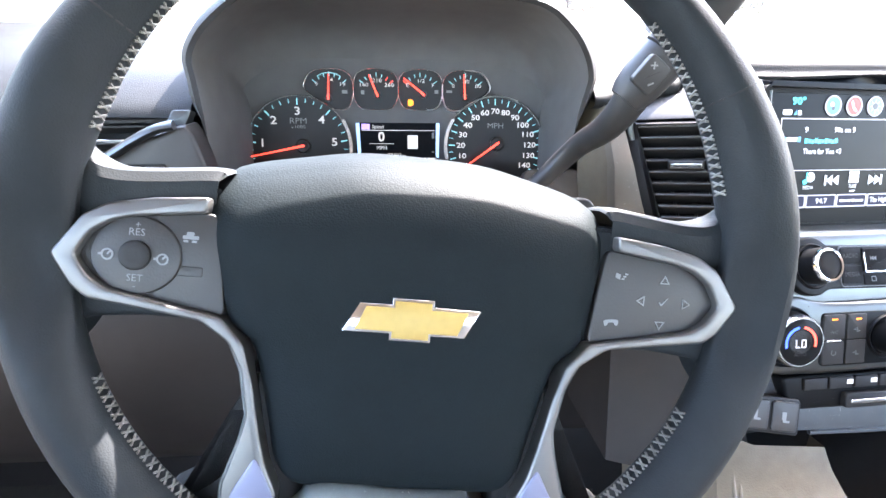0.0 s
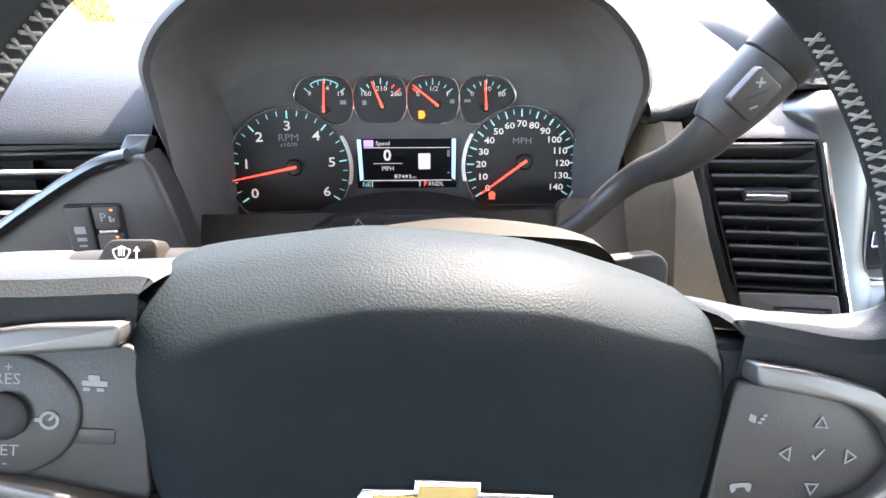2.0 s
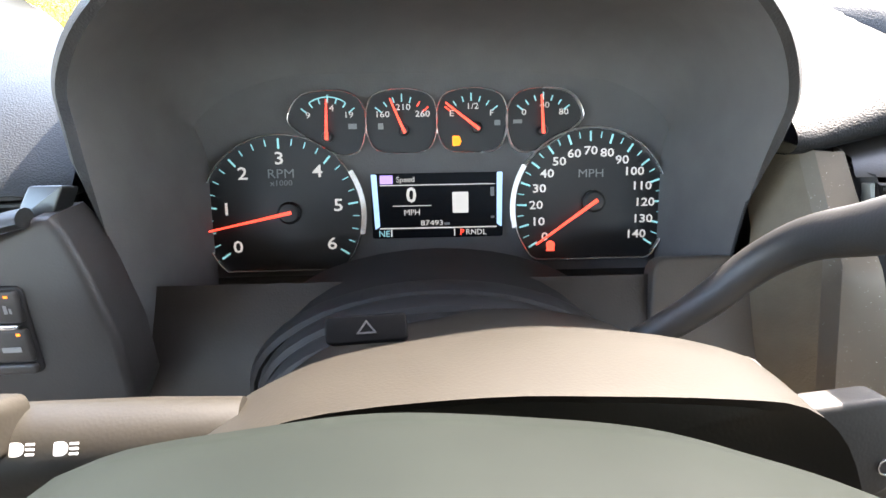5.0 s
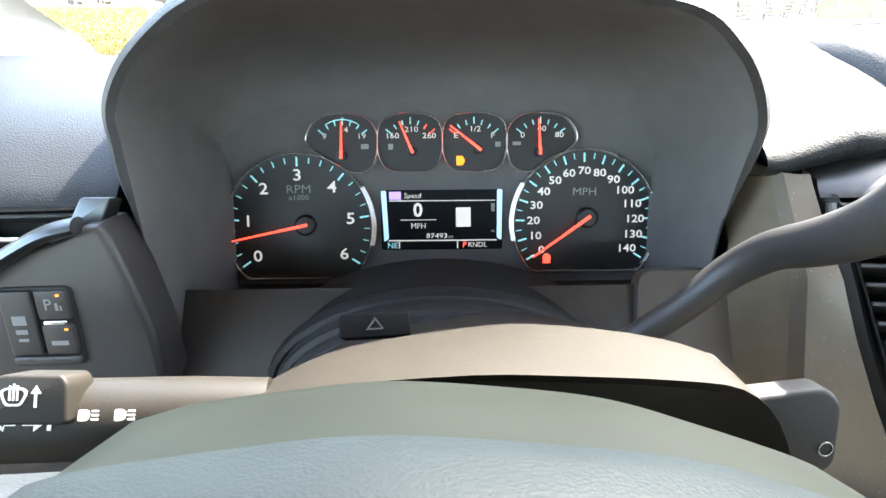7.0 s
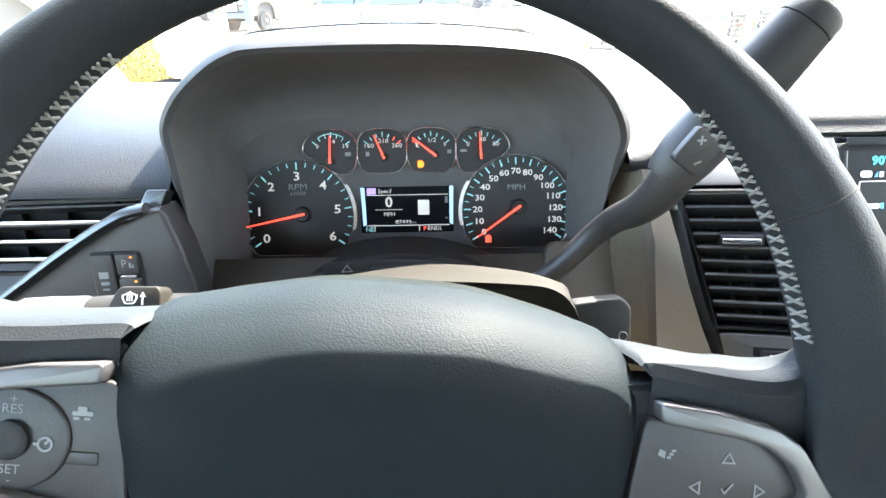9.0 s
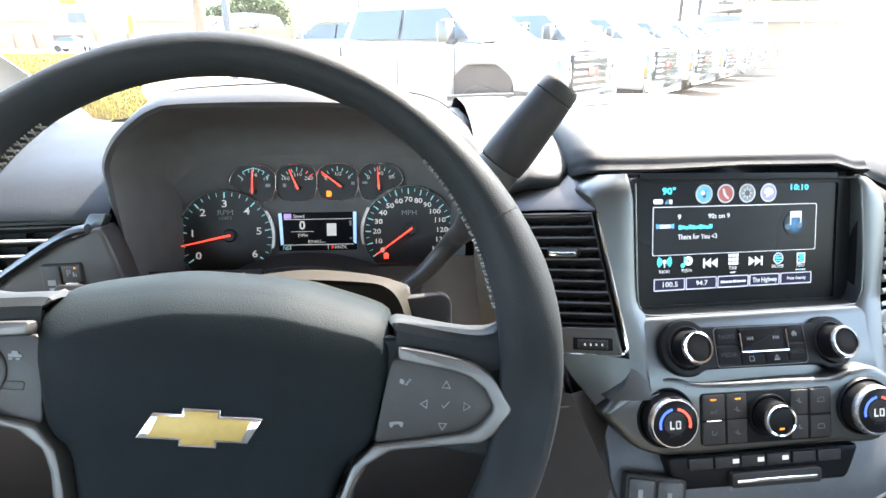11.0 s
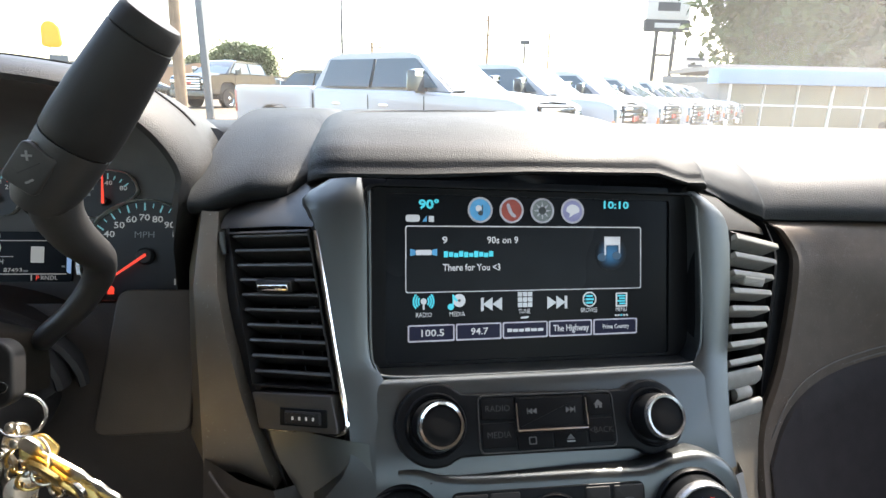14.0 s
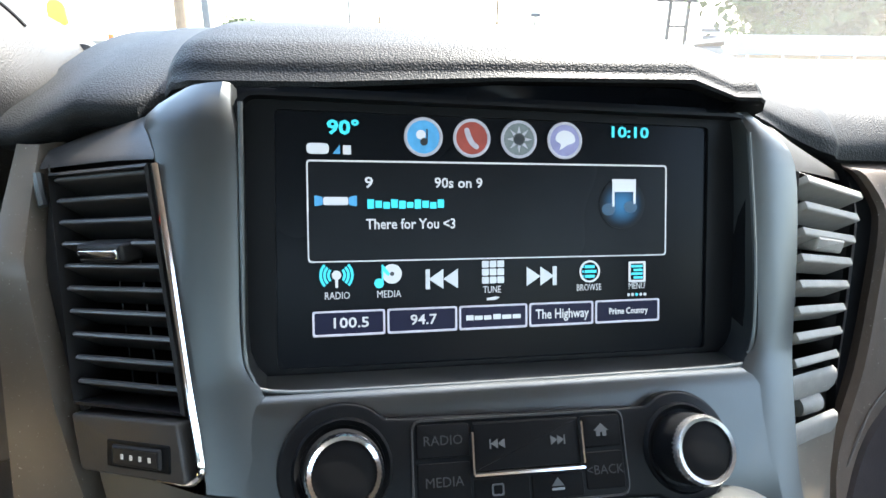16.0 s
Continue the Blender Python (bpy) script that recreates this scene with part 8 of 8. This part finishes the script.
def sedan(paint, label, place, heading):
    t = thing("car", label, "car", "far parked cars")
    side = frame_at((0, 0, 0), (1, 0, 0), (0, 0, 1))
    low = [(-2.2, 0.35), (-1.7, 0.3), (1.7, 0.3), (2.25, 0.4), (2.25, 0.75), (1.1, 0.95), (-1.6, 1.0), (-2.25, 0.85)]
    part("body", plate(rounded(low, 0.15, 3), side, -0.88, 0.88, 0.1), paint, t)
    part("cabin", loft([[(x, -w, 0.9), (x, -w * 0.8, z), (x, w * 0.8, z), (x, w, 0.9)] for x, z, w in ((-1.7, 0.96, 0.8), (-1.0, 1.38, 0.78), (0.0, 1.42, 0.78), (1.1, 0.96, 0.8))]), CAR_GLASS, t)
    for x in (-1.35, 1.4):
        for s in (-1, 1):
            part("wheel", lathe([(0.2, -0.1), (0.32, -0.1), (0.32, 0.1), (0.18, 0.1)], Matrix.Translation((x, s * 0.8, 0.32)) @ Matrix.Rotation(radians(-90 * s), 4, 'X'), 18), RUBBER, t)
    t.matrix_basis = Matrix.Translation(place) @ Matrix.Rotation(radians(heading), 4, 'Z')


sedan(BLACK_PAINT, "dark saloon car parked by the far road", (-20.5, 52, 0.62), 10)
sedan(RED_PAINT, "red saloon car parked by the far road", (-16.0, 58, 0.62), 170)
sedan(WHITE_PAINT, "pale saloon car parked by the far road", (-34, 62, 0.62), 5)
sedan(BLACK_PAINT, "dark saloon car parked beside the showroom", (22.5, 21.5, 0), 170)

# ---- poles, signs, cables ----
solid("utility_pole", tube([(-6.82, 20, 0.3), (-6.77, 20, 4), (-6.73, 20, 9)], [0.19, 0.175, 0.16], 14), WOOD, "weathered brown wooden utility pole", "utility pole")
pole = thing("steel_pole", "grey galvanised steel pole on a base plate", "pole", at=(-5.5, 18.3, 0.3))
part("shaft", box((0.20, 0.20, 9.0), Matrix.Translation((-5.47, 18.3, 4.7)) @ Matrix.Rotation(radians(-1.2), 4, 'Y'), 0.03), STEEL, pole)
part("base_plate", box((0.45, 0.45, 0.05), Matrix.Translation((-5.53, 18.3, 0.36)), 0.02), STEEL, pole)
marker = thing("marker_post", "orange and white plastic marker post", "marker post", at=(-8.1, 18, 0))
part("white_base", tube([(-8.15, 18, 0.3), (-8.12, 18, 1.68)], 0.055, 10), SIGN_WHITE, marker)
part("orange_top", tube([(-8.12, 18, 1.68), (-8.08, 18, 2.22)], [0.075, 0.07], 10), ORANGE, marker)


def lamp_pole(x, y, h, label):
    t = thing("light_pole", label, "light pole", "far poles", at=(x, y, 0))
    part("shaft", tube([(x, y, 0), (x, y, h)], [0.14, 0.09], 8), SIGN_DARK, t)
    part("lamp_head", box((0.9, 0.4, 0.35), Matrix.Translation((x, y, h + 0.1)), 0.08), SIGN_DARK, t)


lamp_pole(12.36, 56, 6.3, "tall grey car-lot light pole")
lamp_pole(-5.2, 60, 12.5, "tall grey car-lot light pole")
for x, y, h in ((10.9, 70, 10.5), (26.0, 100, 12.0), (-2.6, 68, 7.0)):
    t = thing("power_pole", "thin wooden power pole with cross-arms", "power pole", "far poles", at=(x, y, 0))
    part("shaft", tube([(x, y, 0), (x, y, h)], 0.14, 8), WOOD, t)
    for k in range(3):
        part("cross_arm", box((1.8, 0.12, 0.12), Matrix.Translation((x + 0.3, y, h - 0.6 - k * 1.6))), WOOD, t)
for a, b in (((-42, 60, 11.5), (-2.6, 68, 6.8)), ((-2.6, 68, 6.8), (10.9, 70, 6.0)), ((-6, 40, 17), (10.9, 70, 10.3)), ((10.9, 70, 10.3), (26.0, 100, 7.0)), ((-30, 80, 22), (26.0, 100, 11.5))):
    a, b = Vector(a), Vector(b)
    solid("power_cable", tube([a.lerp(b, k / 10) - Vector((0, 0, 0.9 * (1 - (k / 5 - 1) ** 2))) for k in range(11)], 0.035, 5), SIGN_DARK, "thin black overhead power cable", "cable", "cables")


def pylon(x0, x1, y, z0, z1, label, band):
    t = thing("pylon_sign", label, "sign", at=((x0 + x1) / 2, y, 0))
    m = frame_at(((x0 + x1) / 2, y, 0), (1, -0.06, 0), (0, 0, 1))
    w = (x1 - x0) / 2
    part("panel", plate(rect(-w, z0 + band, w, z1, 0.15), m, -0.35, 0.0, 0.05), SIGN_WHITE, t)
    part("lower_band", plate(rect(-w * 1.06, z0, w * 1.06, z0 + band), m, -0.4, 0.03), SIGN_DARK, t)
    for s in (-1, 1):
        part("post", box((0.28, 0.28, z0), shift(m, s * w * 0.42, z0 / 2, -0.2) @ Matrix.Rotation(radians(90), 4, 'X')), SIGN_DARK, t)
    part("cross_bar", box((w * 0.84, 0.2, 0.2), shift(m, 0, z0 - 1.9, -0.2)), SIGN_DARK, t)
    return t, m, w


t, m, w = pylon(21.5, 25.2, 50, 7.1, 12.2, "tall white dealership pylon sign on two dark posts", 0.95)
bars("writing", [(-1.45, 10.15, 1.45, 10.75), (-0.95, 8.75, 0.95, 9.45)], shift(m, 0, 0, 0.01), SIGN_DARK, t)
bars("band_writing", [(-1.1, 7.4, 1.1, 7.8)], shift(m, 0, 0, 0.04), SIGN_WHITE, t)
t, m, w = pylon(31.7, 34.4, 63, 4.1, 6.6, "smaller white roadside sign on two dark posts", 0.3)
bars("writing", [(-1.0, 5.7, 1.0, 6.0), (-0.8, 5.0, 0.8, 5.3)], shift(m, 0, 0, 0.01), STEEL, t)
ys = thing("yellow_sign", "amber roadside sign on two thin posts with a grey board below", "sign", at=(-25.5, 47, 0))
part("board", plate(curve([(-0.62, 0.0), (0.62, 0.0), (0.66, 0.7), (0.62, 1.35), (0.2, 1.75), (-0.3, 1.72), (-0.62, 1.35), (-0.66, 0.7)], 3), frame_at((-25.60, 47.1, 4.25), (1, 0, 0), (0, 0, 1)), -0.1, 0.1, 0.04), SIGN_YELLOW, ys)
part("lower_board", box((1.35, 0.15, 0.75), Matrix.Translation((-25.2, 47, 3.25)), 0.05), STEEL, ys)
for x in (-25.75, -24.95):
    part("post", tube([(x, 47.06, 0), (x, 47.06, 4.3)], 0.06, 8), SIGN_WHITE, ys)

# ---- far tan building across the road ----
far = thing("far_building", "long low tan brick building with arched gables across the road", "building", at=(-45, 95, 0))
part("wall", box((70, 14, 4.6), Matrix.Translation((-62, 102, 2.3))), BRICK, far)
part("parapet", box((70.6, 14.4, 0.5), Matrix.Translation((-62, 102, 4.85))), STUCCO, far)
for x in (-30.5, -52.5, -74):
    pts = [(-3.6, 0), (3.6, 0), (3.6, 3.2), (2.4, 4.6), (0, 5.3), (-2.4, 4.6), (-3.6, 3.2)]
    gbl = part("gable", plate(curve(pts[2:], 4, closed=False) + [Vector(pts[0]), Vector(pts[1])], frame_at((x, 94.6, 0), (1, 0, 0), (0, 0, 1)), -0.6, 0.2), BRICK, far)
    part("entrance", plate(rect(-2.4, 0.0, 2.4, 2.6), frame_at((x, 94.6, 0), (1, 0, 0), (0, 0, 1)), -0.2, 0.24), material("dark_entrance", (0.12, 0.08, 0.06), 0.6, vary=0.2, scale=3), gbl)
for k in range(9):
    part("pier", box((0.9, 0.4, 2.8), Matrix.Translation((-44.5 + (k % 3) * 3.0 - (k // 3) * 20, 94.7, 1.4))), BRICK, far)
solid("road_strip", plate([(-120, 66), (120, 66), (120, 80), (-120, 80)], Matrix.Identity(4), 0.0, 0.012), material("worn_asphalt", (0.14, 0.12, 0.10), 0.9, vary=0.2, scale=1.0), "worn grey road beyond the lot", "road", kind="structure")

# ---- showroom on the right ----
show = thing("showroom", "single-storey showroom with a blue fascia and glass front", "building", at=(22, 27, 0))
SM = frame_at((15.2, 25.6, 0), (1, -0.09, 0), (0, 0, 1))
part("upper_wall", plate(rect(-0.4, 2.80, 30, 3.02), SM, -6, 0.15), STUCCO, show)
part("fascia", plate(rect(-0.6, 2.20, 30, 2.85), SM, -0.6, 0.55, 0.03), BLUE_FASCIA, show)
part("side_wall", plate(rect(-0.3, 0, 0.15, 2.3), SM, -8, 0.0), STUCCO, show)
part("plinth", plate(rect(0, 0, 30, 0.25), SM, -0.3, 0.03), STUCCO, show)
part("shop_floor", plate(rect(0, 0, 30, 0.05), SM, -8, -0.3), ASPHALT, show)
part("back_wall", plate(rect(0, 0, 30, 2.8), SM, -8.2, -8), STUCCO, show)
for k in range(14):
    x = 0.2 + k * 1.55
    wn_ = part("window", plate(rect(x + 0.06, 0.28, x + 1.49, 2.2), SM, -0.03, 0.0), SHOP_GLASS, show)
    half = 0.05 if k % 3 == 0 else 0.018
    part("mullion", plate(rect(x - half, 0.2, x + half, 2.25), SM, -0.1, 0.08), SIGN_WHITE, wn_)
    part("transom", plate(rect(x + 0.05, 1.25, x + 1.5, 1.33), SM, -0.05, 0.07), SIGN_WHITE, wn_)


# ---- trees ----
def tree(x, y, h, r, seed, label):
    t = thing("tree", label, "tree", "far trees", at=(x, y, 0))
    rr = random.Random(seed)
    bm = tube([(x, y, 0), (x + 0.1, y, h * 0.3), (x - 0.1, y, h * 0.6)], [0.28, 0.2, 0.1], 8)
    for k in range(6):
        a = rr.uniform(0, 6.28)
        add_tube(bm, [(x, y, h * (0.3 + 0.05 * k)), (x + math.cos(a) * r * 0.6, y + math.sin(a) * r * 0.6, h * (0.5 + 0.06 * k))], [0.1, 0.03], 6)
    part("trunk", bm, WOOD, t)
    bm = bmesh.new()
    for k in range(120):
        a, b, q = rr.uniform(0, 6.28), rr.uniform(-1.35, 1.1), rr.uniform(0.45, 1.0)
        c = Vector((x + math.cos(a) * r * q * math.cos(b), y + math.sin(a) * r * q * math.cos(b), h * 0.60 + math.sin(b) * h * 0.40 * q))
        s = rr.uniform(0.5, 1.0) * r * 0.34
        for j in range(210):
            o = Vector((rr.gauss(0, 1), rr.gauss(0, 1), rr.gauss(0, 0.8))) * s * 0.6
            u1 = Vector((rr.gauss(0, 1), rr.gauss(0, 1), rr.gauss(0, 1))).normalized() * r * 0.062
            u2 = Vector((rr.gauss(0, 1), rr.gauss(0, 1), rr.gauss(0, 1))).normalized() * r * 0.062
            bm.faces.new([bm.verts.new(c + o), bm.verts.new(c + o + u1), bm.verts.new(c + o + u1 + u2), bm.verts.new(c + o + u2)])
    cr = part("crown", bm, LEAF, t)
    cr["kind"] = "stuff"


tree(28.5, 37, 14.0, 7.5, 1, "broad green tree behind the showroom")
tree(35.5, 38, 15.0, 8.0, 2, "broad green tree behind the showroom")
tree(43.0, 37, 13.0, 7.5, 3, "broad green tree behind the showroom")
tree(-30.0, 120, 10.0, 6.0, 4, "distant green tree behind the poles")
tree(-38.0, 122, 8.5, 5.0, 5, "distant green tree behind the poles")
tree(-2.0, 150, 8.0, 6.0, 6, "distant green tree on the horizon")
